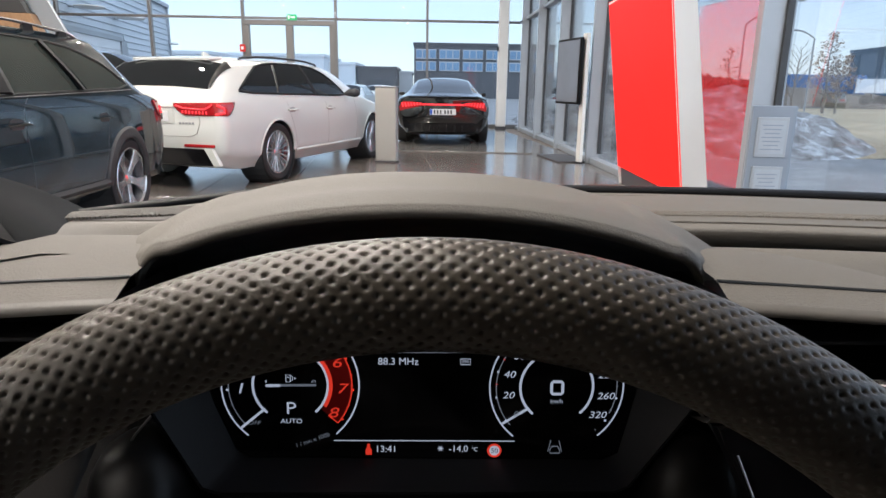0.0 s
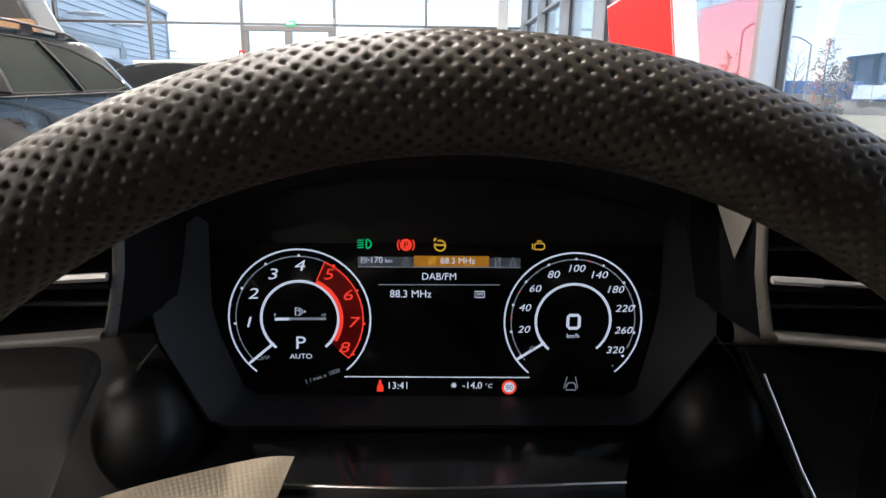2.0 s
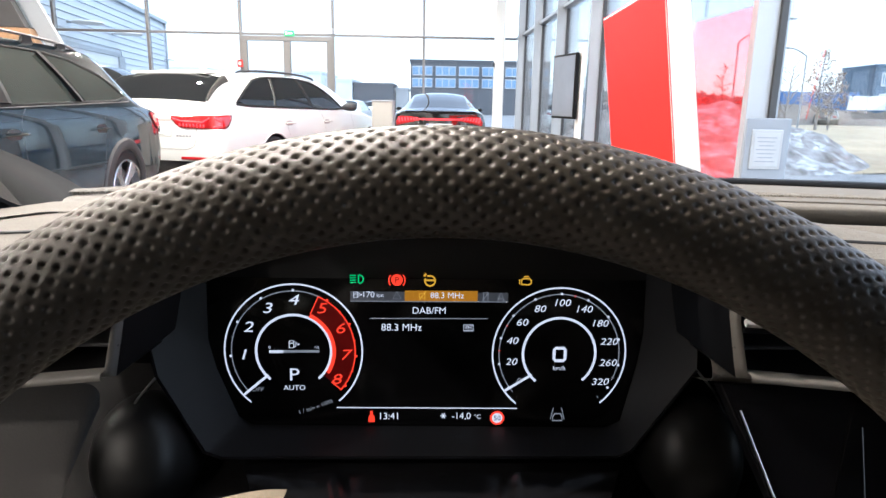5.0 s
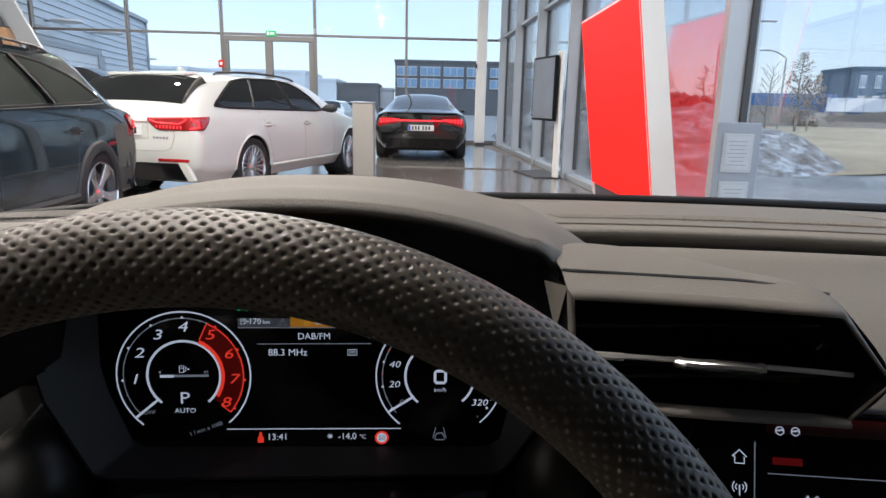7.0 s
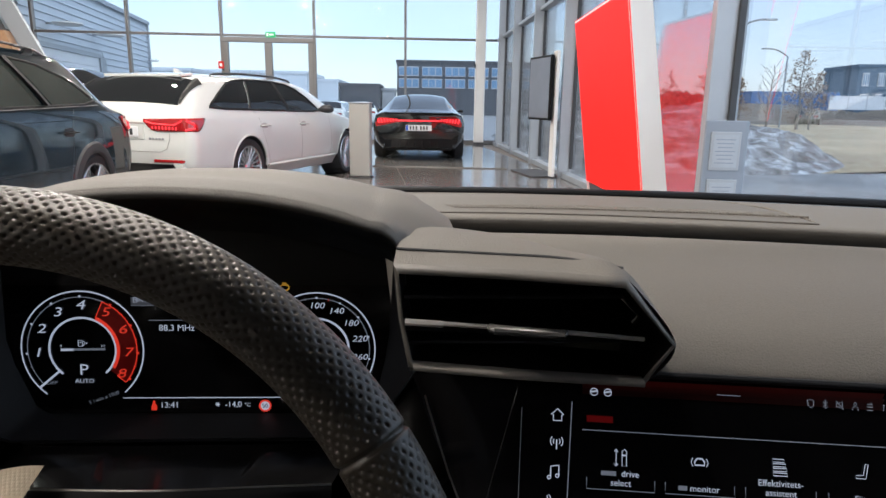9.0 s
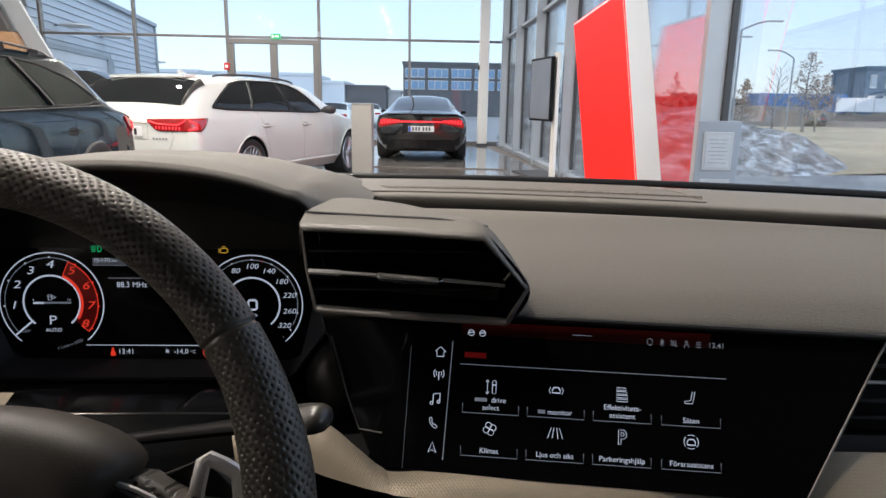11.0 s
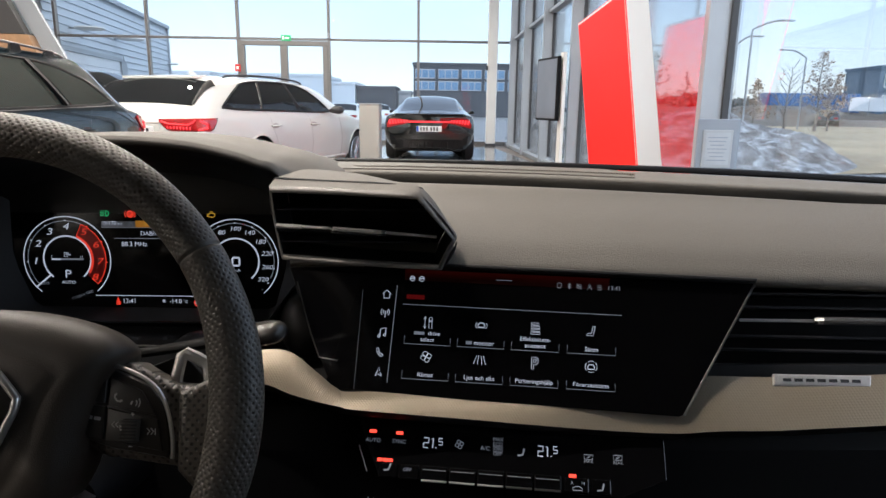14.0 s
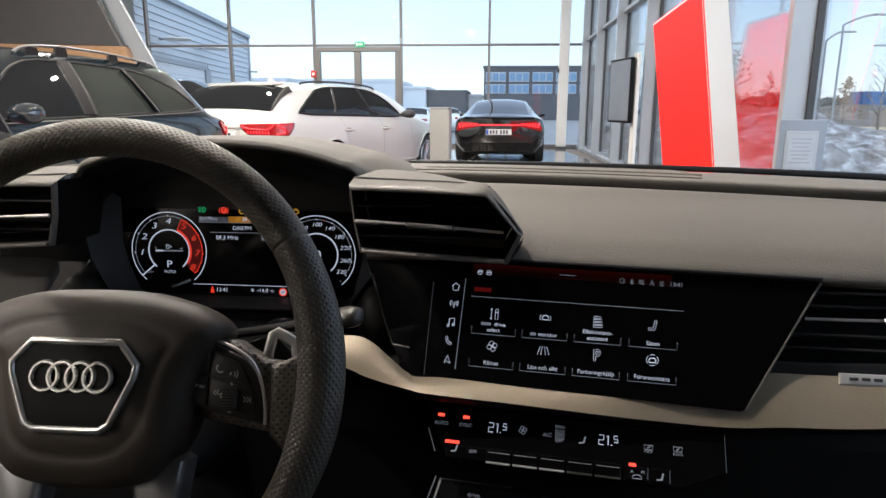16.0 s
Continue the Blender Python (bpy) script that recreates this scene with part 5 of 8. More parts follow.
def place(rear_wheel_x, rear_wheel_y, heading, wheel_side):
    """Pose of a car from its rear wheel on the given side (1 left, -1 right) and its heading, degrees from +x."""
    h = radians(heading)
    fwd, left = Vector((math.cos(h), math.sin(h), 0)), Vector((-math.sin(h), math.cos(h), 0))
    o = Vector((rear_wheel_x, rear_wheel_y, 0)) - fwd * 1.09 - left * wheel_side * 0.93
    return pose(o.x, o.y, 0, 0, 0, heading)


estate_car("estate_car", "white estate car with dark windows and lit red rear lamps", WHITE_PAINT, place(-1.76, 7.84, 71.8, -1), ALLOY, "multi", brake=TAIL_DARK)
estate_car("estate_car", "blue-black estate car with grey cladding and roof rails", BLUEBLACK_PAINT, place(-2.46, 5.44, 268.5, 1), ALLOY, "five", tail=0.65, lifted=0.035, clad=True, glass=CAR_GLASS_LIGHT)


def coupe_car(m):
    sh = Shape(COUPE)
    od = 0.71
    arches = [(1.06, od / 2), (3.96, od / 2)]
    c = thing("sports_sedan", "low black sports sedan seen from behind, lit red light bar", "car", m)
    car_body(sh, arches, 0.39, BLACK_PAINT, c)
    for s in (1, -1):
        for ax, az in arches:
            part("wheel_arch", tube_bm(line_on(sh, s, [(ax + 0.395 * math.cos(math.pi * q / 20), az + 0.395 * math.sin(math.pi * q / 20)) for q in range(21)], -0.004), 0.014, 8), BLACK_PAINT, c, smooth=True)
            wheel_part(c, ax, s * 0.845, s, od, 0.28, ALLOY_DARK, "ten")
        wb = lambda x: 0.955
        wt = lambda x: sh.station(x)[5][1] - 0.04
        side_patch("side_window", sh, s, 1.0, 3.5, wb, lambda x: max(0.965, wt(x)), CAR_GLASS, c)
        part("door_mirror", tube_bm([(3.25, s * 0.92, 0.99), (3.25, s * 1.0, 1.01), (3.26, s * 1.07, 1.01), (3.265, s * 1.10, 1.0)], [0.02, 0.06, 0.065, 0.03], 12, flat=0.75), BLACK_PAINT, c, smooth=True)
        lamp = part("tail_lamp", slab_bm([(0.40, 0.805), (0.74, 0.735), (0.88, 0.70), (0.90, 0.78), (0.82, 0.895), (0.62, 0.89), (0.40, 0.852)], -0.02, 0.012, 0.006, m=axes((-0.004, 0, 0), (0, -1, 0), (0, 0, 1)) @ Matrix.Diagonal((-s, 1, 1, 1))), TAIL_DARK, c, "red rear lamp, lit")
        for k in range(7):
            part("light_blade", slab_bm([(0.44 + 0.06 * k, 0.825 - 0.008 * k), (0.475 + 0.06 * k, 0.82 - 0.008 * k), (0.495 + 0.06 * k, 0.868), (0.46 + 0.06 * k, 0.868)], 0.012, 0.02, m=axes((-0.004, 0, 0), (0, -1, 0), (0, 0, 1)) @ Matrix.Diagonal((-s, 1, 1, 1))), TAIL_RED, lamp)
        part("exhaust_blade", slab_bm([(0.55, 0.32), (0.80, 0.36), (0.84, 0.55), (0.78, 0.52)], -0.02, 0.02, 0.008, m=axes((0.0, 0, 0), (0, -1, 0), (0, 0, 1)) @ Matrix.Diagonal((-s, 1, 1, 1))), GLOSS_BLACK, c)
    part("light_bar", box_bm(0.02, 0.86, 0.03, (-0.012, 0, 0.832), 0.006, 1), TAIL_RED, c, "lit red light bar")
    part("tail_spoiler", slab_bm([(-0.72, 0.0), (0.72, 0.0), (0.66, 0.13), (-0.66, 0.13)], -0.015, 0.012, 0.008, m=axes((-0.02, 0, 0.985), (0, -1, 0), (0.985, 0, 0.12))), GLOSS_BLACK, c)
    top_patch("rear_window", sh, 0.42, 1.55, 5.04, CAR_GLASS, c, label="sloping rear window", inset=lambda f: 0.02)
    top_patch("roof_panel", sh, 1.60, 2.75, 5.06, CAR_GLASS, c)
    part("diffuser", slab_bm([(-0.74, 0.27), (0.74, 0.27), (0.66, 0.46), (-0.66, 0.46)], -0.03, 0.025, 0.012, m=axes((0.004, 0, 0), (0, -1, 0), (0, 0, 1))), GLOSS_BLACK, c)
    for k in range(6):
        part("diffuser_fin", box_bm(0.06, 0.014, 0.14, (-0.03, -0.4 + 0.16 * k, 0.34), 0.004, 1), BLACK_PLASTIC, c)
    plate(c, -0.014, 0.685, 0.54, 0.118)
    part("hull_shadow_pan", box_bm(3.4, 1.4, 0.05, (2.4, 0, 0.2)), GASKET, c)


coupe_car(Matrix.Translation((0.353, 12.8, 0.02)) @ pose(0, 0, 0, 0, 0, 88.5) @ Matrix.Scale(0.955, 4))


def parked_car(name, label, paint, x, y, heading, scale=1.0, z=-0.22, glass=CAR_GLASS):
    """A far parked car, seen only small."""
    sh = Shape(ESTATE)
    arches = [(1.09, 0.35), (4.015, 0.35)]
    c = thing(name, label, "car", pose(x, y, z, 0, 0, heading) @ Matrix.Scale(scale, 4), group="cars parked outside" if z < 0 else "")
    car_body(sh, arches, 0.385, paint, c)
    for s in (1, -1):
        side_patch("side_window", sh, s, 0.6, 3.45, lambda q: 0.985, lambda q: max(0.99, sh.station(q)[5][1] - 0.05), glass, c)
        for ax, _ in arches:
            part("wheel", lathe_bm([(0, 0.1), (0.24, 0.1), (0.33, 0.11), (0.35, 0.05), (0.35, -0.1), (0, -0.1)], 20, m=Matrix.Translation((ax, s * 0.82, 0.35)) @ (pose(0, 0, 0, -90) if s > 0 else pose(0, 0, 0, 90))), TYRE, c)
    for s in (1, -1):
        part("tail_lamp", box_bm(0.05, 0.34, 0.12, (0.02, s * 0.62, 0.86), 0.02), TAIL_DARK, c, "red rear lamp")
    top_patch("rear_window", sh, 0.10, 0.47, 4.9, CAR_GLASS, c)
    top_patch("windscreen", sh, 3.05, 3.9, 5.06, CAR_GLASS, c, nx=8)
    return c


parked_car("showroom_car", "tall black car standing behind the two estate cars", BLACK_PAINT, -4.42, 10.75, 180, 1.12, 0.0, CAR_GLASS_LIGHT)
parked_car("parked_car", "white estate car parked outside the end wall", WHITE_PAINT, -3.7, 30.0, 86)
parked_car("parked_car", "white car parked further off in the yard", WHITE_PAINT, -2.6, 38.0, 94)
parked_car("parked_car", "white car parked beside the side wall", WHITE_PAINT, 6.6, 24.0, 100)
parked_car("parked_car", "dark car parked by the site fence", BLACK_PAINT, 33.2, 52.5, 58)
# ---- the hatchback's cabin: dashboard ----
DASH = thing("dashboard", "grey-brown soft-touch car dashboard with instrument hood", "dashboard", Matrix.Identity(4))


def lip_z(x):
    return 1.068 - 0.95 * x * x - 9.0 * x ** 4 * 1.2


def crest_z(x):
    a = min(1.0, abs(x) / 0.21)
    return 1.0765 - 0.046 * a ** 2.4


def instrument_hood():
    rows = []
    for k in range(81):
        u = -0.205 + 0.41 * k / 80
        a, side = abs(u), math.copysign(1.0, u)
        # at its ends the lip turns down to the vent boxes while the top spreads outwards into the pads
        w = max(0.0, (a - 0.138) / 0.067)
        turn = w * math.pi / 2
        xl = min(a, 0.138) + 0.020 * math.sin(turn)
        xc = min(a, 0.138) + 0.062 * w
        zl = lip_z(min(a, 0.138)) - 0.024 * (1 - math.cos(turn))
        yl = 0.2975 + 0.006 * w
        zc = crest_z(min(a, 0.138)) - 0.027 * w ** 1.6
        prof = [(0.0, 0.352, zl - 0.03), (0.0, 0.335, zl - 0.012), (0.0, yl + 0.006, zl), (0.0, yl, zl + 0.002), (0.02, yl - 0.0015, zl + 0.005), (0.06, yl + 0.001, zl + 0.008), (0.12, yl + 0.006, zl + 0.0098), (0.7, 0.33, max(zl + 0.0118 * (1 - w), 0.45 * zl + 0.55 * zc)), (1.0, 0.37, 0.25 * zl + 0.75 * zc + 0.002), (1.0, 0.42, zc), (1.0, 0.47, zc - 0.004), (1.0, 0.53, zc - 0.014), (1.0, 0.60, zc - 0.032 + 0.012 * min(1, a / 0.16)), (1.0, 0.70, zc - 0.058 + 0.02 * min(1, a / 0.16))]
        row = [(side * p.x, p.y, p.z) for p in smooth_line([(xl + (xc - xl) * g, y, z) for g, y, z in prof], 52)]
        rows.append(row)
    sheet("instrument_hood", [r[8:] for r in rows], PAD, DASH, label="arched grained hood over the instruments")
    # same pad in the car; the shade below the lip is coloured black
    sheet("hood_underside", [r[:9] for r in rows], BLACK_PLASTIC, DASH, label="hood underside, blackened for its shade")


instrument_hood()


def dash_profile(x, f):
    """Upper pad from the windscreen to its lip, at side position x and depth f from 0 (screen) to 1 (lip)."""
    bow = 0.05 * max(0.0, (abs(x) - 0.2) / 0.5) ** 1.6
    drop = 0.010 * max(0.0, (abs(x) - 0.25) / 0.5) ** 1.5
    y = 0.715 - 0.25 * f - bow * (0.5 + 0.5 * f) - 0.95 * max(0.0, -0.13 - x) * (1 - f)
    z = 1.018 + 0.012 * math.sin(min(1, f * 1.25) * math.pi / 2) - drop
    return y, z


def upper_pad():
    for side, x0, x1 in ((1, 0.115, 1.10), (-1, -0.345, -0.135)):
        lipped = side > 0
        rows = []
        for k in range(41):
            x = x0 + (x1 - x0) * k / 40
            row = []
            for q in range(15):
                y, z = dash_profile(x, q / 14)
                row.append((x, y, z))
            y, z = dash_profile(x, 1)
            if lipped:
                row += [(x, y - 0.002, z - 0.0012), (x, y - 0.0025, z - 0.003), (x, y - 0.001, z - 0.0065), (x, y + 0.003, z - 0.012), (x, y + 0.008, z - 0.0175), (x, y + 0.012, z - 0.0205)]
            rows.append(row)
        sheet("upper_pad", rows, PAD, DASH, label="soft grey-brown upper dash pad")
    # black band at the foot of the windscreen
    rows = []
    for k in range(41):
        x = -0.345 + 1.445 * k / 40
        y, z = dash_profile(x, 0)
        rise = 0.0018 + 0.0036 * min(1.0, max(0.0, (x - 0.3) / 0.5))
        rows.append([(x, y, z + 0.0005), (x, y + 0.01, z + rise), (x, y + 0.025, z + rise), (x, y + 0.05, z - 0.003)])
    sheet("windscreen_foot", rows, DEEP_BLACK, DASH, 0.004)


upper_pad()


def driver_pad():
    """Pad between the defroster and the outer vent, with a small scoop beside the hood."""
    rows = []
    for k in range(37):
        x = -0.345 + 0.195 * k / 36
        row = []
        for q in range(25):
            f = q / 24
            y0, z0 = dash_profile(x, 0.97)
            e = max(0.0, -0.222 - x)
            y1, z1 = 0.322 - 0.80 * e, 1.0418 - 0.07 * e
            y = y0 + (y1 - y0) * f
            z = z0 + (z1 - z0) * f ** 0.8 + 0.0025 * math.sin(math.pi * f)
            g = min(1.0, max(0.0, (x + 0.262) / 0.06))
            h = math.exp(-(((y - 0.415) / 0.026) ** 4))
            row.append((x, y, z - 0.02 * g * g * (3 - 2 * g) * h))
        rows.append(row)
    sheet("driver_pad", rows, PAD, DASH, label="soft grained pad beside the instrument hood")


driver_pad()


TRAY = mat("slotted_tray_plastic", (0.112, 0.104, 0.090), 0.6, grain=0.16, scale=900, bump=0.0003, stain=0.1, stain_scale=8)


def defroster():
    """Sunk grille field: a rounded tray with many thin slats."""
    tray = []
    x0, x1 = 0.155, 0.555
    for k in range(31):
        x = x0 + (x1 - x0) * k / 30
        row = []
        for q in range(7):
            y, z = dash_profile(x, 0.08 + 0.84 * q / 6)
            row.append((x, y, z + 0.0012))
        tray.append(row)
    g = sheet("defroster_tray", tray, TRAY, DASH, label="finely slotted defroster grille")
    rim = [(x0 + (x1 - x0) * k / 24, 0.08) for k in range(25)] + [(x1 + 0.008, 0.18), (x1 + 0.012, 0.5), (x1 + 0.006, 0.84)] + [(x1 - (x1 - x0) * k / 24, 0.92) for k in range(25)]
    pts = []
    for x, f in rim:
        y, z = dash_profile(x, f)
        pts.append((x, y, z + 0.0008))
    part("tray_edge", tube_bm(pts, 0.0010, 5, True), PAD, DASH)
    # slats: near half as single pieces, the rest fades into the tray
    me = bpy.data.meshes.new("slat")
    bm = box_bm(0.0013, 0.180, 0.0024)
    bm.to_mesh(me)
    bm.free()
    me.materials.append(PAD)
    for k in range(108):
        x = x0 + 0.020 + 0.0033 * k
        y0, z0 = dash_profile(x, 0.14)
        y1, z1 = dash_profile(x, 0.86)
        o = new("slat", me)
        o.parent = g
        o.matrix_local = Matrix.Translation((x, (y0 + y1) / 2, (z0 + z1) / 2 + 0.0013)) @ pose(0, 0, 0, math.degrees(math.atan2(z1 - z0, y1 - y0)) + 180, 0, 24)
    # driver's side field
    tray = []
    for k in range(13):
        x = -0.34 + 0.15 * k / 12
        tray.append([(x, dash_profile(x, 0.5 + 0.45 * q / 5)[0], dash_profile(x, 0.5 + 0.45 * q / 5)[1] + 0.0007) for q in range(6)])
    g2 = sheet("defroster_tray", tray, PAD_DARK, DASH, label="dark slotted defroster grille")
    short = bpy.data.meshes.new("slat")
    bm = box_bm(0.0014, 0.058, 0.0030)
    bm.to_mesh(short)
    bm.free()
    short.materials.append(PAD)
    for k in range(44):
        x = -0.322 + 0.0036 * k
        o = new("slat", short)
        o.parent = g2
        ya, za = dash_profile(x, 0.55)
        yb, zb = dash_profile(x, 0.90)
        o.matrix_local = Matrix.Translation((x, (ya + yb) / 2, (za + zb) / 2 + 0.0010)) @ pose(0, 0, 0, math.degrees(math.atan2(zb - za, yb - ya)) + 180, 0, -24)


defroster()


def passenger_pad():
    rows = []
    for k in range(46):
        x = 0.165 + 0.70 * k / 45
        y0, z0 = dash_profile(x, 1)
        lean = 0.13 * (x - 0.26)
        prof = [(y0 - 0.012, z0 - 0.019), (y0 - 0.016, z0 - 0.0125), (y0 - 0.03, z0 - 0.0115), (0.40 - lean * 0.5, 1.008), (0.345 - lean * 0.8, 0.998), (0.305 - lean, 0.983), (0.283 - lean, 0.968), (0.275 - lean, 0.958), (0.279 - lean, 0.951), (0.30 - lean, 0.944)]
        rows.append([(x, p.y, p.z) for p in smooth_line([(0, y, z) for y, z in prof], 40)])
    sheet("passenger_pad", rows, PAD, DASH, label="large soft grained passenger-side pad")


passenger_pad()


def knurled(name):
    """Fine diamond-knurled satin metal foil."""
    m = mat(name, (0.30, 0.252, 0.185), 0.40, 0.4, grain=0.06, scale=300, stain=0.05)
    n, l, b = nodes_of(m)
    uv = n.new("ShaderNodeUVMap")
    wa, wb_ = n.new("ShaderNodeTexWave"), n.new("ShaderNodeTexWave")
    ma, mb = n.new("ShaderNodeMapping"), n.new("ShaderNodeMapping")
    ma.inputs["Rotation"].default_value, mb.inputs["Rotation"].default_value = (0, 0, radians(30)), (0, 0, radians(-30))
    for w, mp in ((wa, ma), (wb_, mb)):
        w.inputs["Scale"].default_value = 125
        l.new(uv.outputs[0], mp.inputs["Vector"])
        l.new(mp.outputs[0], w.inputs["Vector"])
    mx = n.new("ShaderNodeMath")
    mx.operation = "MAXIMUM"
    l.new(wa.outputs["Fac"], mx.inputs[0])
    l.new(wb_.outputs["Fac"], mx.inputs[1])
    bp = n.new("ShaderNodeBump")
    bp.inputs["Distance"].default_value = 0.00013
    bp.invert = True
    l.new(mx.outputs[0], bp.inputs["Height"])
    l.new(bp.outputs[0], b.inputs["Normal"])
    return m


KNURL = knurled("knurled_satin_trim")


def ribbon(name, top, low, material, parent, bulge=0.004, n=60, label="", rows_n=8):
    """A strip between two curves, slightly domed, with lengths in metres as its UV."""
    a, b = smooth_line(top, n), smooth_line(low, n)
    rows = []
    for p, q in zip(a, b):
        d = q - p
        out = Vector((1, 0, 0)).cross(d).normalized()
        if out.y > 0:
            out = -out
        rows.append([p + d * (k / rows_n) + out * bulge * math.sin(math.pi * k / rows_n) for k in range(rows_n + 1)])
    ob = sheet(name, rows, material, parent, label=label)
    uv = ob.data.uv_layers.new(name="UVMap")
    run = [0.0]
    for i in range(1, len(a)):
        run.append(run[-1] + (a[i] - a[i - 1]).length)
    for loop in ob.data.loops:
        i, k = divmod(loop.vertex_index, rows_n + 1)
        uv.data[loop.index].uv = (run[i], (a[i] - b[i]).length * k / rows_n)
    return ob


def metal_trim():
    top = [(0.098, 0.250, 0.874), (0.143, 0.247, 0.882), (0.172, 0.244, 0.881), (0.198, 0.234, 0.865), (0.216, 0.2275, 0.853), (0.233, 0.2245, 0.8500), (0.316, 0.2265, 0.8535), (0.40, 0.214, 0.8535), (0.44, 0.2125, 0.857), (0.487, 0.2115, 0.861), (0.5225, 0.2125, 0.8705), (0.5588, 0.2085, 0.8735), (0.6177, 0.2051, 0.8741), (0.6985, 0.1968, 0.8803), (0.8796, 0.1834, 0.8927)]
    low = [(0.108, 0.226, 0.851), (0.149, 0.221, 0.859), (0.176, 0.2145, 0.8525), (0.205, 0.208, 0.847), (0.222, 0.205, 0.8445), (0.238, 0.2025, 0.8425), (0.316, 0.200, 0.8370), (0.400, 0.1905, 0.8340), (0.44, 0.190, 0.8310), (0.484, 0.1886, 0.8286), (0.5225, 0.1834, 0.8301), (0.5588, 0.1792, 0.8345), (0.6064, 0.1741, 0.8379), (0.684, 0.1668, 0.8462), (0.8693, 0.1534, 0.8637)]
    ribbon("metal_trim", top, low, KNURL, DASH, 0.0018, 110, "knurled satin metal trim strip")
    under = [(x, y + 0.012, z - 0.012) for x, y, z in low]
    ribbon("trim_underside", low, under, BLACK_PLASTIC, DASH, 0.001, 60)
    deep = [(x, y + 0.05, z - 0.02) for x, y, z in under]
    ribbon("trim_shadow_panel", under, deep, BLACK_PLASTIC, DASH, 0.0, 40)
    # driver's knee side: short knurled pieces either side of the column
    ribbon("metal_trim", [(-0.20, 0.262, 0.868), (-0.16, 0.266, 0.880), (-0.10, 0.27, 0.893), (-0.078, 0.272, 0.8935)], [(-0.20, 0.235, 0.845), (-0.16, 0.238, 0.853), (-0.115, 0.24, 0.858), (-0.092, 0.242, 0.860)], KNURL, DASH, 0.002, 24, "knurled satin metal trim strip")


metal_trim()


def lower_dash():
    """Black structure below and behind the visible trims."""
    part("lower_panel", slab_bm([(0.30, 0.845), (0.252, 0.832), (0.225, 0.79), (0.20, 0.70), (0.30, 0.326), (0.9, 0.326), (0.9, 0.95), (0.44, 0.95), (0.36, 0.88)], -0.345, 0.86, m=Matrix(((0, 0, 1, 0), (1, 0, 0, 0), (0, 1, 0, 0), (0, 0, 0, 1)))), DEEP_BLACK, DASH)
    part("inner_core", slab_bm([(0.40, 0.84), (0.40, 0.985), (0.70, 0.99), (0.70, 0.84)], -0.34, 0.84, m=Matrix(((0, 0, 1, 0), (1, 0, 0, 0), (0, 1, 0, 0), (0, 0, 0, 1)))), DEEP_BLACK, DASH)
    # steering column cover
    bm = lathe_bm([(0.0, 0.0), (0.028, 0.0), (0.038, 0.02), (0.044, 0.09), (0.048, 0.2)], 36)
    for v in bm.verts:
        v.co.y = v.co.y * (0.62 if v.co.y > 0 else 0.95)
    bmesh.ops.transform(bm, matrix=axes((0.002, 0.15, 0.785), (1, 0, 0), (0, 0.10, 0.99)) @ pose(0, 0, 0, 180), verts=bm.verts)
    part("column_cover", bm, DEEP_BLACK, DASH, smooth=True)
    # gloss ledge below the instruments
    top = [(-0.118, 0.326, 0.8765), (-0.06, 0.326, 0.8765), (0.0, 0.326, 0.8765), (0.06, 0.326, 0.8765), (0.13, 0.326, 0.8765)]
    low = [(-0.10, 0.285, 0.868), (-0.05, 0.27, 0.876), (0.0, 0.262, 0.88), (0.05, 0.27, 0.876), (0.11, 0.285, 0.868)]
    ribbon("gloss_ledge", top, low, LEDGE, DASH, 0.003, 40, "glossy black ledge below the instruments")
    part("ledge_line", tube_bm(smooth_line([(x, y - 0.002, z + 0.001) for x, y, z in low], 30), 0.0008, 6), SATIN, DASH, "thin bright line")
    low2 = [(x, y - 0.015, z - 0.05) for x, y, z in low]
    ribbon("ledge_front", low, low2, BLACK_PLASTIC, DASH, 0.002, 30)
    # left outer panel that catches daylight
    ribbon("outer_panel", [(-0.345, 0.302, 0.945), (-0.26, 0.305, 0.943), (-0.203, 0.31, 0.94), (-0.197, 0.311, 0.925)], [(-0.345, 0.26, 0.80), (-0.27, 0.262, 0.80), (-0.235, 0.266, 0.82), (-0.222, 0.268, 0.84)], PAD_LIGHT, DASH, 0.004, 20, "satin grey-brown outer dash panel")
    # round side pods beside the column (stalk roots)
    for x in (-0.181, 0.177):
        bm = lathe_bm([(0.0, 0.030), (0.006, 0.0296), (0.011, 0.0275), (0.013, 0.0262), (0.018, 0.0225), (0.0225, 0.0125), (0.0262, 0.0), (0.0275, -0.012), (0.028, -0.05)], 40)
        for q in bm.verts:
            q.co.x, q.co.y, q.co.z = q.co.x * 1.22, q.co.y * 1.5, q.co.z * 0.8
        bmesh.ops.transform(bm, matrix=axes((x, 0.322, 0.885), (1, 0, 0), (0, 0.45, 0.9)), verts=bm.verts)
        part("stalk_pod", bm, POD_BLACK, DASH, smooth=True, angle=60)


LEDGE = mat("polished_black_ledge", (0.005, 0.005, 0.0055), 0.22, spec=0.35, grain=0.05, scale=300, stain=0.2, stain_scale=14)
POD_BLACK = mat("satin_black_pod", (0.008, 0.008, 0.008), 0.42, spec=0.35, grain=0.1, scale=900, stain=0.1)
PAD_LIGHT = mat("satin_taupe_panel", (0.034, 0.031, 0.029), 0.5, grain=0.1, scale=700, bump=0.0002, stain=0.08)
lower_dash()


SLAT_BLACK = mat("satin_black_slat", (0.022, 0.022, 0.024), 0.36, grain=0.1, scale=900, stain=0.08)

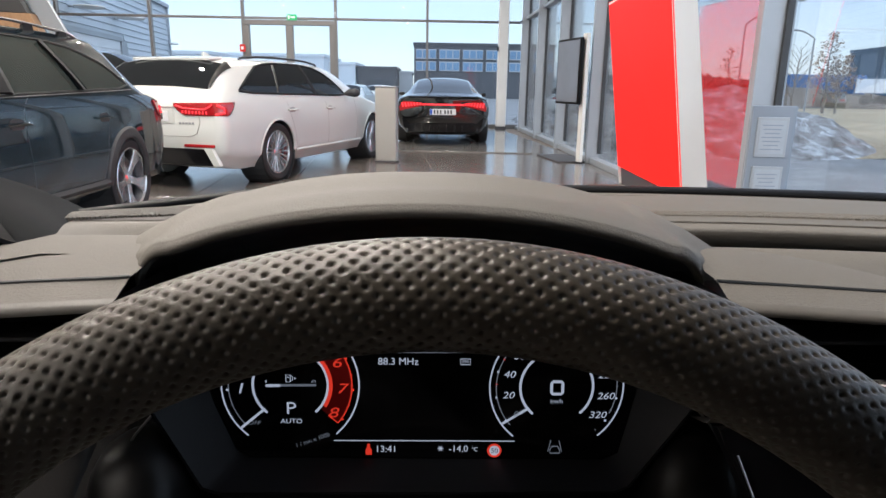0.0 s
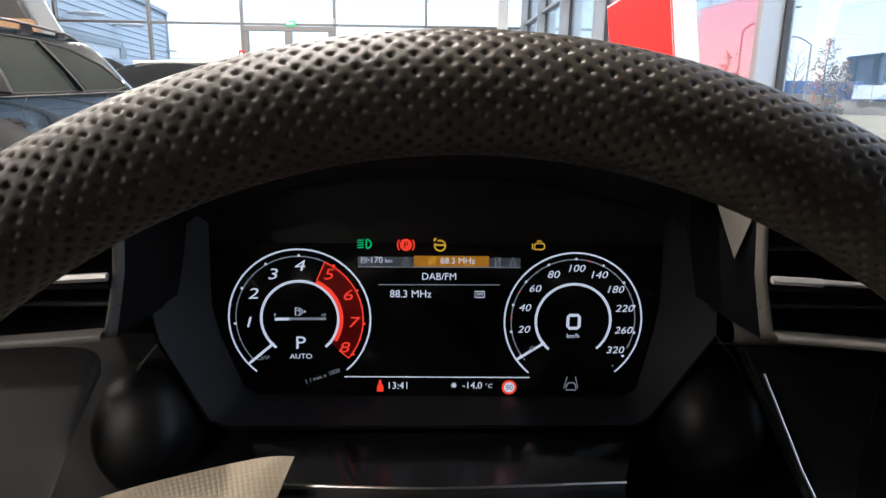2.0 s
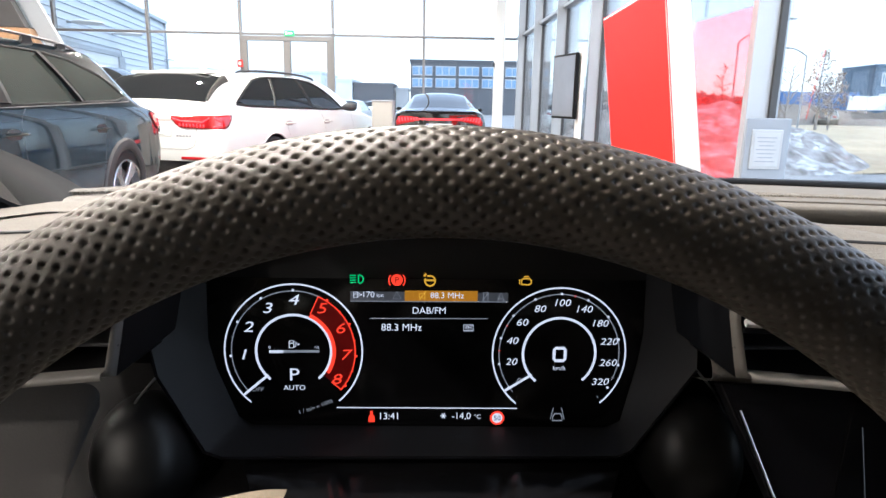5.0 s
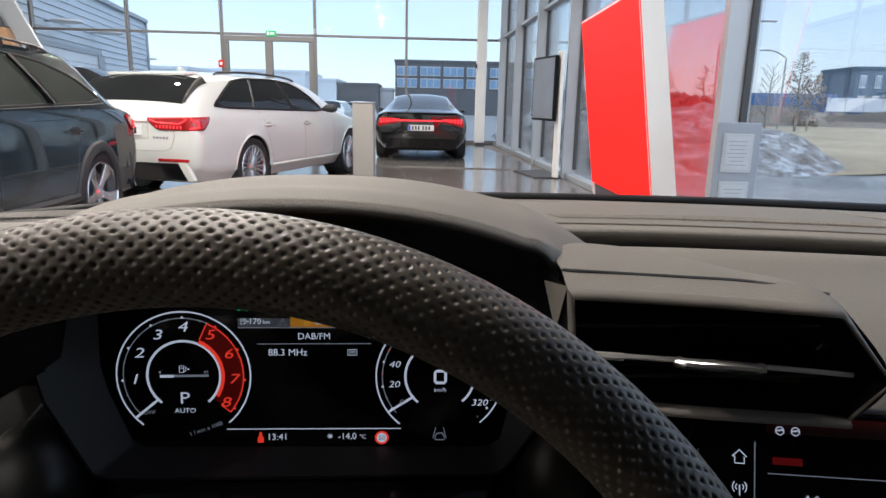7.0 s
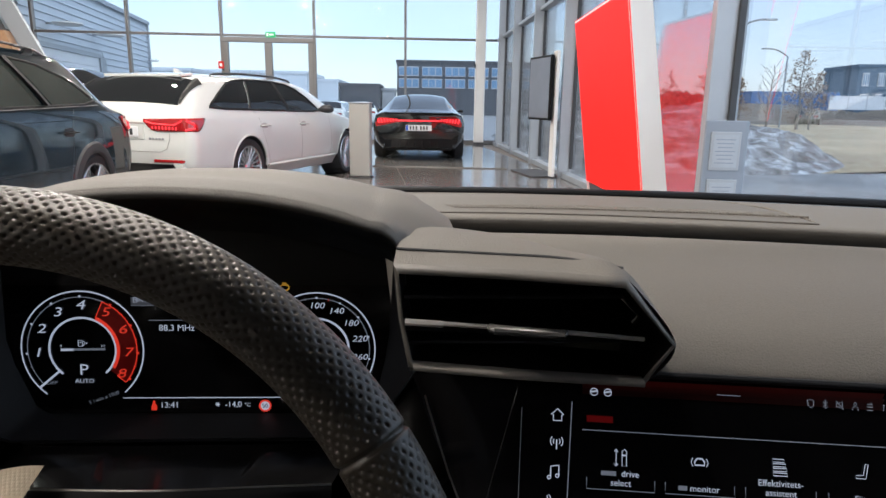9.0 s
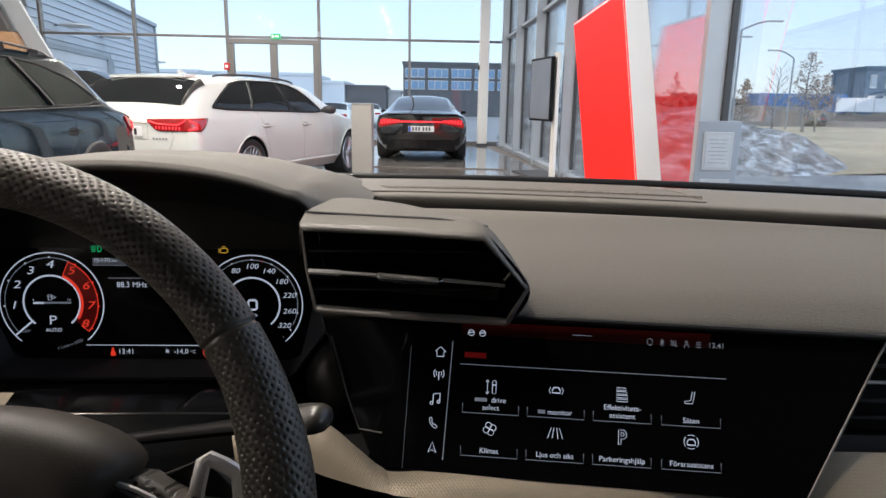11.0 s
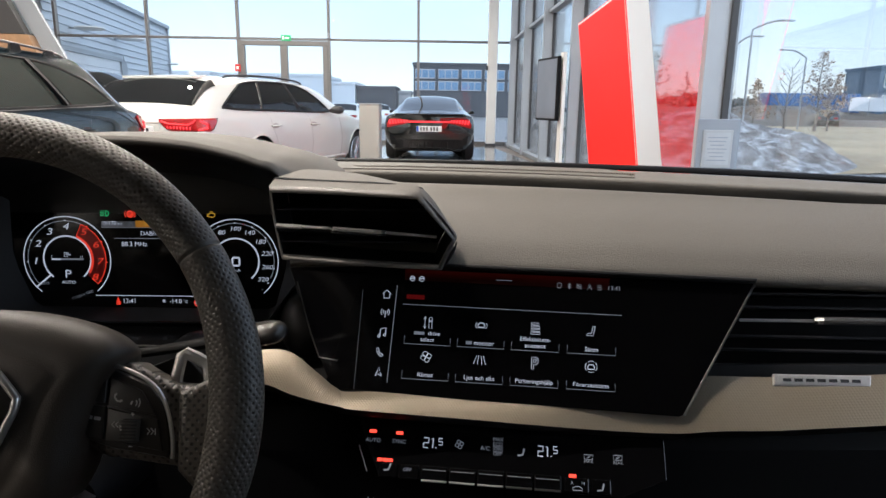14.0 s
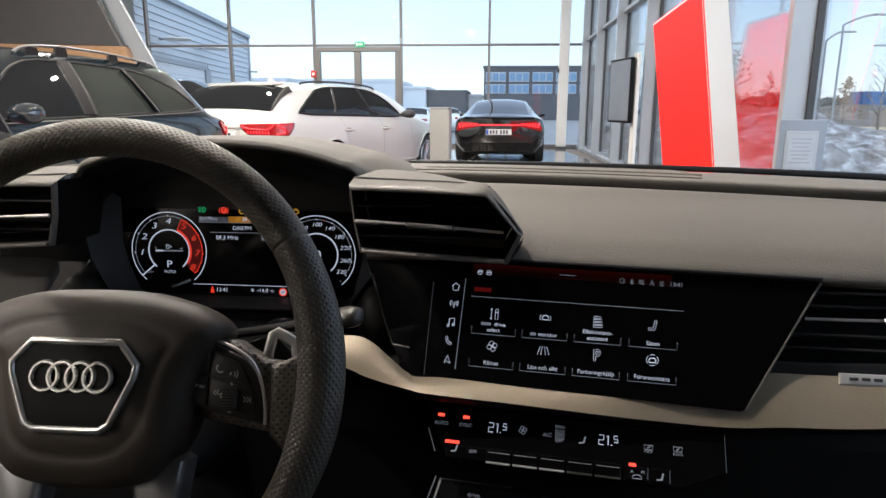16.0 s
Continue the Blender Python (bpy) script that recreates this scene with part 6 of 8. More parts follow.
# ---- air vents ----
def air_vent(m, mirror):
    """Hexagonal outlet: painted surround, dark throat, slats, a chrome rib and its slider."""
    v = thing("air_vent", "hexagonal air vent with black slats and chrome rib", "air vent", m, group="air vents beside the instruments")
    sx = -1 if mirror else 1
    mouth = [(0.158, 0.2555, 1.0300), (0.225, 0.242, 1.0300), (0.290, 0.2275, 1.0290), (0.3215, 0.226, 0.994), (0.3095, 0.2375, 0.967), (0.235, 0.2455, 0.9690), (0.167, 0.2535, 0.972), (0.161, 0.2555, 1.0)]
    mouth = [Vector((sx * x, y, z)) for x, y, z in mouth]
    c = sum(mouth, Vector()) / len(mouth)

    def grow(g, dy, dz=0.0):
        return [Vector((c.x + (p.x - c.x) * (1 + g * 0.34), p.y + dy, c.z + (p.z - c.z) * (1 + g * 1.3) + dz)) for p in mouth]

    def resample(loop):
        out = []
        for k in range(len(loop)):
            a, b = loop[k], loop[(k + 1) % len(loop)]
            out += [a.lerp(b, q / 5) for q in range(5)]
        return out

    rings = [grow(-0.10, 0.085), grow(-0.05, 0.02), grow(0.0, 0.0015), grow(0.012, -0.0005), grow(0.10, 0.003), grow(0.135, 0.006)]
    rows = [resample(r) for r in rings]
    rows = [r + [r[0]] for r in rows]
    throat = sheet("throat", rows[:3], DEEP_BLACK, v)
    mesh_object("throat_back", [p + Vector((0, -0.03, 0)) for p in rings[0]], [tuple(range(len(mouth)))], DEEP_BLACK, v, False)
    sheet("surround", rows[2:], VENT_TRIM, v, label="satin taupe surround")
    # upper cover back to the dash with its seam
    back = [(0.1575, 0.30, 1.0405), (0.175, 0.34, 1.0435), (0.225, 0.335, 1.0405), (0.265, 0.30, 1.037), (0.297, 0.262, 1.033), (0.326, 0.245, 0.994)]
    front = [rings[-1][0], rings[-1][0].lerp(rings[-1][1], 0.5), rings[-1][1], rings[-1][1].lerp(rings[-1][2], 0.5), rings[-1][2], rings[-1][3]]
    back = [Vector((sx * x, y, z)) for x, y, z in back]
    crown = [a.lerp(b, 0.5) + Vector((0, 0, 0.0025)) for a, b in zip(front, back)]
    crown_line = smooth_line(crown, 30)
    edge = [front[min(int(q), 4)].lerp(front[min(int(q), 4) + 1], q - min(int(q), 4)) for q in (5 * k / (len(crown_line) - 1) for k in range(len(crown_line)))]
    sheet("top_cover", [edge, crown_line, smooth_line(back, 30)], PAD, v, label="grained vent cover")
    seam = [a.lerp(b, f) + Vector((0, 0, 0.0003)) for a, b, f in zip(front, crown, (0.98, 0.56, 0.58, 0.84, 0.95))]
    part("cover_seam", tube_bm(smooth_line(seam, 16), 0.0011, 5), GASKET, v)
    # flank down to the dash
    flank_a = [rings[-1][2], rings[-1][3], rings[-1][4]]
    flank_b = [Vector((sx * 0.298, 0.30, 1.014)), Vector((sx * 0.328, 0.275, 0.988)), Vector((sx * 0.312, 0.28, 0.957))]
    sheet("flank", [smooth_line(flank_a, 14), smooth_line(flank_b, 14)], VENT_TRIM, v)
    under_b = [p + Vector((0, 0.06, -0.004)) for p in rings[-1][4:7]]
    sheet("underside", [smooth_line(rings[-1][4:7], 14), smooth_line(under_b, 14)], BLACK_PLASTIC, v)
    inner = [rings[-1][6], rings[-1][7], rings[-1][0]]
    sheet("inner_cheek", [smooth_line(inner, 10), smooth_line([p + Vector((-sx * 0.004, 0.07, 0)) for p in inner], 10)], DEEP_BLACK, v)
    sheet("lower_lip", [smooth_line([p + off for p in mouth[4:7]], 16) for off in (Vector((0, 0.004, 0.001)), Vector((0, -0.003, 0.0005)), Vector((0, -0.0045, -0.0008)), Vector((0, -0.004, -0.003)))], VENT_TRIM, v, label="satin taupe lower lip")
    tip = rings[-1][0]
    if not mirror:
        mesh_object("cheek_facet", [tip + Vector((0, -0.001, 0.001)), tip + Vector((-sx * 0.006, 0.03, -0.004)), tip + Vector((-sx * 0.002, 0.012, -0.03))], [(0, 1, 2)], VENT_TRIM, v, False)
    for z, dy in ((1.0145, 0.018), (0.9845, 0.018)):
        part("slat", box_bm(0.142, 0.024, 0.0022, (sx * 0.232, 0.262 + dy - 0.01, z), 0.0008, 1, m=Matrix.Identity(4)), SLAT_BLACK, v)
    rib = [Vector((sx * 0.162, 0.2535, 1.0003)), Vector((sx * 0.235, 0.2445, 0.9985)), Vector((sx * 0.308, 0.2375, 0.994))]
    part("blade", slab_bm([(rib[0].x, rib[0].y), (rib[2].x, rib[2].y), (rib[2].x, rib[2].y + 0.03), (rib[0].x, rib[0].y + 0.03)], 0.9945, 0.9965), DEEP_BLACK, v)
    part("chrome_rib", tube_bm(rib, 0.0015, 6), RIB_BRIGHT, v, "thin chrome rib")
    part("rib_end", tube_bm([rib[0] + Vector((0, -0.001, 0)), rib[0].lerp(rib[1], 0.32) + Vector((0, -0.001, 0))], 0.0022, 6), RIB_BRIGHT, v)
    a, b = rib[0].lerp(rib[2], 0.365), rib[0].lerp(rib[2], 0.67)
    part("slider", tube_bm([a, a.lerp(b, 0.03) + Vector((0, -0.004, 0.0005)), a.lerp(b, 0.97) + Vector((0, -0.004, 0.0005)), b], 0.0038, 10, flat=0.8), VENT_CHROME, v, "chrome airflow slider", True)
    return v


air_vent(Matrix.Identity(4), False)
air_vent(Matrix.Translation((0.004, 0, 0)), True)


def passenger_vent():
    v = thing("air_vent", "wide black passenger air vent with chrome rib", "air vent")
    r = Vector((0.9914, -0.1307, 0.03)).normalized()
    m = axes((0.6043, 0.2465, 0.9486), r, (0.03, 0.36, 0.93)) @ Matrix.Scale(1.035, 4)
    part("throat", slab_bm([(-0.004, 0.006), (0.30, 0.012), (0.30, -0.085), (-0.058, -0.085)], -0.04, -0.03, m=m), DEEP_BLACK, v)
    for k, y in enumerate((-0.008, -0.020, -0.046, -0.058)):
        part("slat", box_bm(0.30, 0.0025, 0.03, (0.142 - 0.008 * k, y, -0.012), 0.0008, 1, m=m), SLAT_BLACK, v)
    part("chrome_rib", tube_bm([(-0.012, -0.032, 0.002), (0.29, -0.030, 0.002)], 0.0014, 6, m=m), RIB_BRIGHT, v)
    part("slider", tube_bm([(0.052, -0.0318, 0.004), (0.056, -0.0318, 0.008), (0.114, -0.0314, 0.008), (0.118, -0.0314, 0.004)], 0.0034, 8, m=m), VENT_CHROME, v, "chrome airflow slider", True)
    part("lower_panel", slab_bm([(-0.058, -0.072), (0.30, -0.062), (0.30, -0.09), (-0.066, -0.09)], -0.035, 0.0, 0.002, m=m), BLACK_PLASTIC, v)
    b = thing("badge", "narrow chrome badge bar on the metal trim", "badge")
    mb = axes((0.6105, 0.2048, 0.8712), (0.99, -0.125, 0.035), (0.05, 0.5, 0.86)) @ Matrix.Scale(1.035, 4)
    part("frame", slab_bm([(0.0, -0.0052), (0.080, -0.0052), (0.082, 0.0052), (0.002, 0.0052)], 0.0, 0.004, 0.0014, m=mb), RIB_BRIGHT, b)
    part("inlay", slab_bm([(0.004, -0.003), (0.075, -0.003), (0.0765, 0.003), (0.0055, 0.003)], 0.0036, 0.0044, m=mb), RIB_BRIGHT, b)
    for k in range(7):
        part("inlay_bar", box_bm(0.0065, 0.0026, 0.0008, (0.012 + 0.0094 * k, 0.0, 0.0048), m=mb), CLADDING, b)


passenger_vent()
# ---- steering wheel ----
W_TILT = radians(21.9)
WHEEL = thing("steering_wheel", "flat-bottomed black perforated leather steering wheel", "steering wheel", axes((0.002, 0.048, 0.922), (1, 0, 0), (0, math.sin(W_TILT), math.cos(W_TILT))))


def wheel_rim():
    """Leather rim with pressed perforations and sewn joints."""
    R, r = 0.1778, 0.0147
    holes_u, holes_v = 220, 40
    nu, nv = holes_u * 9, holes_v * 5
    u = np.arange(nu) / nu * 2 * np.pi
    v = np.arange(nv) / nv * 2 * np.pi
    U, V = np.meshgrid(u, v, indexing="ij")
    a = U / (2 * np.pi) * holes_u
    b = V / (2 * np.pi) * holes_v
    shift = np.where(np.floor(b) % 2 > 0, 0.5, 0.0)
    da = (a + shift) % 1 - 0.5
    db = b % 1 - 0.5
    su, sv = 2 * np.pi * R / holes_u, 2 * np.pi * r / holes_v
    dist = np.sqrt((da * su) ** 2 + (db * sv) ** 2)
    depth = 0.0008 * np.exp(-((dist / 0.00066) ** 4)) + 0.00016 * np.exp(-((dist / 0.0013) ** 2))
    for seam in (33, 147, 213, 327):
        s = (U - np.radians(seam) + np.pi) % (2 * np.pi) - np.pi
        arcl = np.abs(s + 0.10 * np.cos(V) * 0) * R
        depth = np.where(arcl < 0.0035, depth * 0.0, depth) + 0.0013 * np.exp(-((arcl / 0.0010) ** 2))
    rad = r - depth
    # thumb swell at the sides
    swell = 1 + 0.16 * np.exp(-(((np.cos(U) ** 2) - 1) / 0.12) ** 2) * (np.abs(np.sin(U)) < 0.7)
    cx, cy = R * np.cos(U), R * np.sin(U)
    cy = np.where(cy < -0.148, -0.148 + (cy + 0.148) * 0.25, cy)
    x = cx + rad * np.cos(V) * np.cos(U) * swell
    y = cy + rad * np.cos(V) * np.sin(U) * swell
    z = rad * np.sin(V) * 1.04 - 0.0012
    co = np.stack([x, y, z], -1).reshape(-1, 3)
    i, j = np.meshgrid(np.arange(nu), np.arange(nv), indexing="ij")
    i2, j2 = (i + 1) % nu, (j + 1) % nv
    quads = np.stack([i * nv + j, i2 * nv + j, i2 * nv + j2, i * nv + j2], -1).reshape(-1, 4)
    me = bpy.data.meshes.new("rim")
    me.vertices.add(len(co))
    me.vertices.foreach_set("co", co.astype(np.float32).ravel())
    me.loops.add(quads.size)
    me.loops.foreach_set("vertex_index", quads.astype(np.int32).ravel())
    me.polygons.add(len(quads))
    me.polygons.foreach_set("loop_start", np.arange(0, quads.size, 4, dtype=np.int32))
    me.polygons.foreach_set("use_smooth", np.ones(len(quads), dtype=bool))
    me.update(calc_edges=True)
    me.validate()
    me.materials.append(LEATHER)
    ob = new("rim", me)
    ob.parent = WHEEL
    tagged(ob, "perforated black leather rim")


wheel_rim()


def hub():
    out = [(0, 0.062), (0.045, 0.0595), (0.080, 0.050), (0.099, 0.037), (0.097, 0.026), (0.089, 0.012), (0.0835, -0.006), (0.079, -0.03), (0.071, -0.055), (0.052, -0.076), (0.028, -0.083), (0, -0.085)]
    loop = out + [(-x, y) for x, y in reversed(out[1:-1])]
    loop = [(p.x, p.y) for p in smooth_line([(x, y, 0) for x, y in loop], 72, True)]
    cx, cy = 0.0, -0.008
    rings = []
    for g, z in ((0.93, -0.055), (0.99, -0.04), (1.0, -0.024), (0.985, -0.014), (0.95, -0.007), (0.88, -0.001), (0.78, 0.0025), (0.70, 0.0035), (0.665, 0.0028), (0.63, 0.0045), (0.5, 0.0058), (0.3, 0.0062), (0.02, 0.0063)):
        rings.append([(cx + (x - cx) * g, cy + (y - cy) * g, z) for x, y in loop])
    rings = [r + [r[0]] for r in rings]
    sheet("airbag_cover", rings, AIRBAG, WHEEL, label="grained black airbag cover")
    shape = [(-0.033, 0.0215), (0.033, 0.0215), (0.0465, 0.006), (0.0455, -0.002), (0.031, -0.036), (0.024, -0.040), (-0.024, -0.040), (-0.031, -0.036), (-0.0455, -0.002), (-0.0465, 0.006)]
    pts = []
    for k in range(len(shape)):
        a, b = Vector(shape[k]), Vector(shape[(k + 1) % len(shape)])
        pts += [a.lerp(b, q / 4) for q in range(4)]
    e = part("emblem_plate", slab_bm([tuple(p * 0.985) for p in pts], 0.004, 0.0082, 0.0008), DEEP_BLACK, WHEEL, "black emblem plate")
    part("emblem_frame", tube_bm([(p.x, p.y, 0.0078) for p in pts], 0.0026, 8, True), CHROME, e, "chrome emblem frame", True, 60)
    for k in range(4):
        part("emblem_ring", lathe_bm([(0.0085, 0.0), (0.0093, 0.0024), (0.0108, 0.0024), (0.0116, 0.0), (0.0085, 0.0)], 40, m=at(-0.0198 + 0.0132 * k, -0.0035, 0.0083 + 0.0004 * (k % 2))), CHROME, e, "", True)


hub()


def spokes():
    for s in (1, -1):
        sp = part("spoke", slab_bm([(s * x, y) for x, y in ((0.072, 0.024), (0.088, 0.0285), (0.104, 0.027), (0.118, 0.0195), (0.131, 0.0135), (0.143, 0.0125), (0.154, 0.017), (0.162, 0.026), (0.170, 0.03), (0.173, 0.0), (0.170, -0.03), (0.160, -0.052), (0.150, -0.05), (0.140, -0.040), (0.09, -0.033), (0.07, -0.024))], -0.042, -0.0185, 0.007, 4), LEATHER_PERF, WHEEL, "perforated leather spoke", True)
        pod = part("button_pod", slab_bm([(s * x, y) for x, y in ((0.074, 0.021), (0.092, 0.0235), (0.118, 0.0125), (0.128, 0.0), (0.1335, -0.028), (0.131, -0.033), (0.094, -0.0265), (0.078, -0.0205), (0.072, 0.0))], -0.03, -0.0145, 0.0025, 2), KEY_BLACK, WHEEL, "black multifunction button pod", True)
        trim = [(s * x, y, -0.0138) for x, y in ((0.076, 0.0235), (0.093, 0.0255), (0.112, 0.0185), (0.1235, 0.0095), (0.1305, -0.004), (0.1345, -0.02), (0.1355, -0.033))]
        part("pod_trim", tube_bm(smooth_line(trim, 26), 0.0014, 6), RIB_BRIGHT, pod, "chrome trim line", True)
        for name, pts in (("call_key", ((0.0925, 0.0185), (0.113, 0.0095), (0.1235, -0.0065), (0.0925, 0.0005))), ("skip_key", ((0.0925, -0.0015), (0.1245, -0.0088), (0.129, -0.0285), (0.0925, -0.0215))), ("mode_key", ((0.0755, 0.0015), (0.0905, -0.0005), (0.0905, -0.021), (0.079, -0.0185))), ("menu_key", ((0.076, 0.0175), (0.0905, 0.0195), (0.0905, 0.0015), (0.076, 0.0032)))):
            part(name, slab_bm([(s * x, y) for x, y in pts], -0.0175, -0.0128, 0.0008, 2), KEY_BLACK, pod, smooth=True)
        wheel_key = part("roller", tube_bm([(s * 0.1085, -0.0085, -0.0135), (s * 0.1085, -0.0225, -0.0135)], 0.0056, 14), PAD_DARK, pod, smooth=True)
        for q in range(7):
            part("ridge", box_bm(0.0100, 0.0007, 0.0012, (s * 0.1085, -0.0095 - 0.002 * q, -0.0079)), BLACK_PLASTIC, wheel_key)
        marks = [([(0.0965, 0.0075), (0.0962, 0.0052), (0.0980, 0.0030), (0.1006, 0.0026)], 0.0012), ([(0.0965, 0.0075), (0.0976, 0.0072)], 0.0016), ([(0.1006, 0.0026), (0.1008, 0.0038)], 0.0016)]
        marks += [([(0.1085 + 0.0022 * math.cos(radians(a)), 0.0018 + 0.0022 * math.sin(radians(a))) for a in range(-50, 60, 20)], 0.0007), ([(0.1085 + 0.0042 * math.cos(radians(a)), 0.0018 + 0.0042 * math.sin(radians(a))) for a in range(-40, 50, 20)], 0.0007), ([(0.1068, 0.0008), (0.1078, 0.0030)], 0.0012)]
        for q in (0.0, 0.0024):
            marks += [([(0.0975 + q, -0.0098), (0.0957 + q, -0.0118), (0.0978 + q, -0.0136)], 0.0007), ([(0.1182 + q, -0.0140), (0.1203 + q, -0.0160), (0.1186 + q, -0.0180)], 0.0007)]
        marks += [([(0.1236, -0.0142), (0.1238, -0.0182)], 0.0007), ([(0.1074, -0.0052), (0.1098, -0.0056)], 0.0007), ([(0.1085, -0.0042), (0.1087, -0.0066)], 0.0007), ([(0.1074, -0.0252), (0.1098, -0.0256)], 0.0007), ([(0.1012, -0.0120), (0.1018, -0.0160)], 0.0012), ([(0.0795, -0.0068), (0.0832, -0.0074)], 0.0022), ([(0.0842, -0.0076), (0.0885, -0.0083)], 0.0022)]
        for pts, w in marks:
            stroke("key_mark", [(s * x, y) for x, y in pts], w, -0.01270, PRINT, pod)
        part("spoke_cheek", slab_bm([(s * x, y) for x, y in ((0.137, 0.009), (0.145, 0.0118), (0.155, 0.017), (0.163, 0.027), (0.169, 0.031), (0.174, 0.0), (0.171, -0.03), (0.161, -0.054), (0.151, -0.052), (0.139, -0.040))], -0.036, -0.0095, 0.006, 4), LEATHER_PERF, WHEEL, "perforated leather spoke end", True)
        # lower alloy leg
        leg = [(s * 0.032, -0.070), (s * 0.060, -0.055), (s * 0.074, -0.062), (s * 0.070, -0.10), (s * 0.058, -0.15), (s * 0.034, -0.152), (s * 0.040, -0.11)]
        part("lower_leg", slab_bm(leg, -0.045, -0.022, 0.006, 3), LEG_ALLOY, WHEEL, "dark satin alloy lower spoke", True)
        # shift paddle: an alloy loop behind the spoke
        pts = [(0.1260, 0.0085), (0.1275, 0.0200), (0.1295, 0.0315), (0.1330, 0.0335), (0.1400, 0.0305), (0.1465, 0.0268), (0.1485, 0.0235), (0.1505, 0.0080), (0.1530, -0.0100)]
        part("shift_paddle", tube_bm([(s * x, y, -0.034) for x, y in pts], 0.0042, 8, flat=0.75), RIB_BRIGHT, WHEEL, "satin alloy shift paddle", True)
        part("paddle_web", slab_bm([(s * x, y) for x, y in ((0.100, 0.022), (0.128, 0.033), (0.148, 0.014), (0.135, 0.004), (0.10, 0.005))], -0.048, -0.040, 0.001), BLACK_PLASTIC, WHEEL)
    part("hub_back", lathe_bm([(0.0, -0.03), (0.045, -0.032), (0.05, -0.045), (0.04, -0.075), (0.0, -0.08)], 40), BLACK_PLASTIC, WHEEL, smooth=True)


spokes()


STALK_TIP = mat("satin_stalk_tip", (0.045, 0.042, 0.039), 0.26, grain=0.05, scale=600, stain=0.08)


def stalks():
    for s in (1, -1):
        st = thing("column_stalk", "black column stalk with a satin tip", "stalk", Matrix.Identity(4))
        pth = [Vector((s * 0.05, 0.175, 0.905)), Vector((s * 0.105, 0.165, 0.917)), Vector((s * 0.150, 0.150, 0.930)), Vector((s * 0.172, 0.143, 0.936))]
        part("arm", tube_bm(smooth_line(pth, 16), [0.0055 + 0.0055 * (k / 16) ** 2 for k in range(17)], 12, flat=0.7), DEEP_BLACK, st, smooth=True)
        tip = [Vector((s * 0.170, 0.143, 0.936)), Vector((s * 0.178, 0.140, 0.938)), Vector((s * 0.186, 0.137, 0.940)), Vector((s * 0.191, 0.135, 0.941))]
        part("tip", tube_bm(smooth_line(tip, 10), [0.0115, 0.0118, 0.012, 0.012, 0.0119, 0.0117, 0.0113, 0.0107, 0.0095, 0.0075, 0.005], 14, flat=0.75), STALK_TIP, st, "satin grey stalk tip", True)
        mk = axes((s * 0.138, 0.1405, 0.933), (1, -0.2 * s, 0.2 * s), (0, 0.4, 0.9))
        holder = part("wiper_mark", slab_bm([(-0.004, -0.003), (0.004, -0.003), (0.0055, 0.003), (-0.0055, 0.003)], 0.0, 0.0002, m=mk), BLACK_PLASTIC, st)
        o = stroke("mark_line", [(-0.004, -0.003), (0.004, -0.003), (0.0055, 0.003), (-0.0055, 0.003)], 0.0007, 0.0, PRINT, st, True)
        o.matrix_local = mk @ at(0, 0, 0.0006)


stalks()
# ---- instrument display ----
CLUSTER = thing("instrument_display", "digital instrument display with two round lit dials", "instrument display", axes((0, 0.357, 0.93), (1, 0, 0), (0, 0.09, 1)))


def mm(*p):
    return tuple(v / 1000 for v in p)


def cluster_case():
    inner = [(-146, 62), (-146, 20), (-141, 0), (-127, -34), (-118, -40), (126, -42), (136, -37), (146, 5), (149, 25), (149, 62)]
    part("display_glass", slab_bm([mm(*p) for p in inner], -0.004, 0.0), SCREEN_BLACK, CLUSTER, "black display glass")
    # bezel: from the display opening out to the hood
    outer = [(-166, 96), (-180, 60), (-169, 4), (-141, -46), (-130, -50), (126, -50), (135, -46), (175, 9), (172, 60), (160, 96)]
    inn = [(-146, 75), (-146, 20), (-141, 0), (-127, -34), (-118, -40), (126, -42), (136, -37), (146, 5), (149, 25), (149, 75)]
    a = [(p[0] / 1000, p[1] / 1000, 0.030) for p in outer]
    b = [(p[0] / 1000, p[1] / 1000, 0.001) for p in inn]
    rows = []
    for pa, pb in zip(a, b):
        va, vb = Vector(pa), Vector(pb)
        rows.append([va, va.lerp(vb, 0.04), va.lerp(vb, 0.5), va.lerp(vb, 0.97), vb])
    # chin, cheeks: facets between the two outlines
    sheet("bezel", rows, BEZEL, CLUSTER, label="satin black faceted bezel", smooth=True)
    part("bezel_edge", tube_bm([(x, y, z + 0.0004) for x, y, z in a[1:-2]], 0.0011, 6), GLOSS_BLACK, CLUSTER)
    # bright metal tubes stand in for the highlights on the cheek edges
    for s_ in (-1, 1):
        e0 = Vector((0.175, 0.009, 0.030)) if s_ > 0 else Vector((-0.169, 0.004, 0.030))
        part("cheek_edge", tube_bm([e0, e0 + Vector((s_ * 0.012, -0.014, 0)), e0 + Vector((s_ * 0.026, -0.036, -0.004)), e0 + Vector((s_ * 0.032, -0.055, -0.012))], 0.0008, 6), SATIN, CLUSTER)
    rim = [(x, y, 0.030) for x, y, z in a]
    low = [(x * 1.02, y - (0.012 if y < 0 else 0.0), 0.008) for x, y, z in a]
    sheet("bezel_return", [rim, low], BLACK_PLASTIC, CLUSTER, smooth=False)
    part("upper_visor", slab_bm([mm(*p) for p in ((-190, 60), (170, 60), (150, 104), (90, 122), (-90, 122), (-165, 106))], -0.006, -0.002), BLACK_PLASTIC, CLUSTER)


BEZEL = mat("satin_black_bezel", (0.008, 0.0085, 0.0105), 0.45, spec=0.3, grain=0.15, scale=1100, bump=0.00015, stain=0.1, stain_scale=10)
cluster_case()
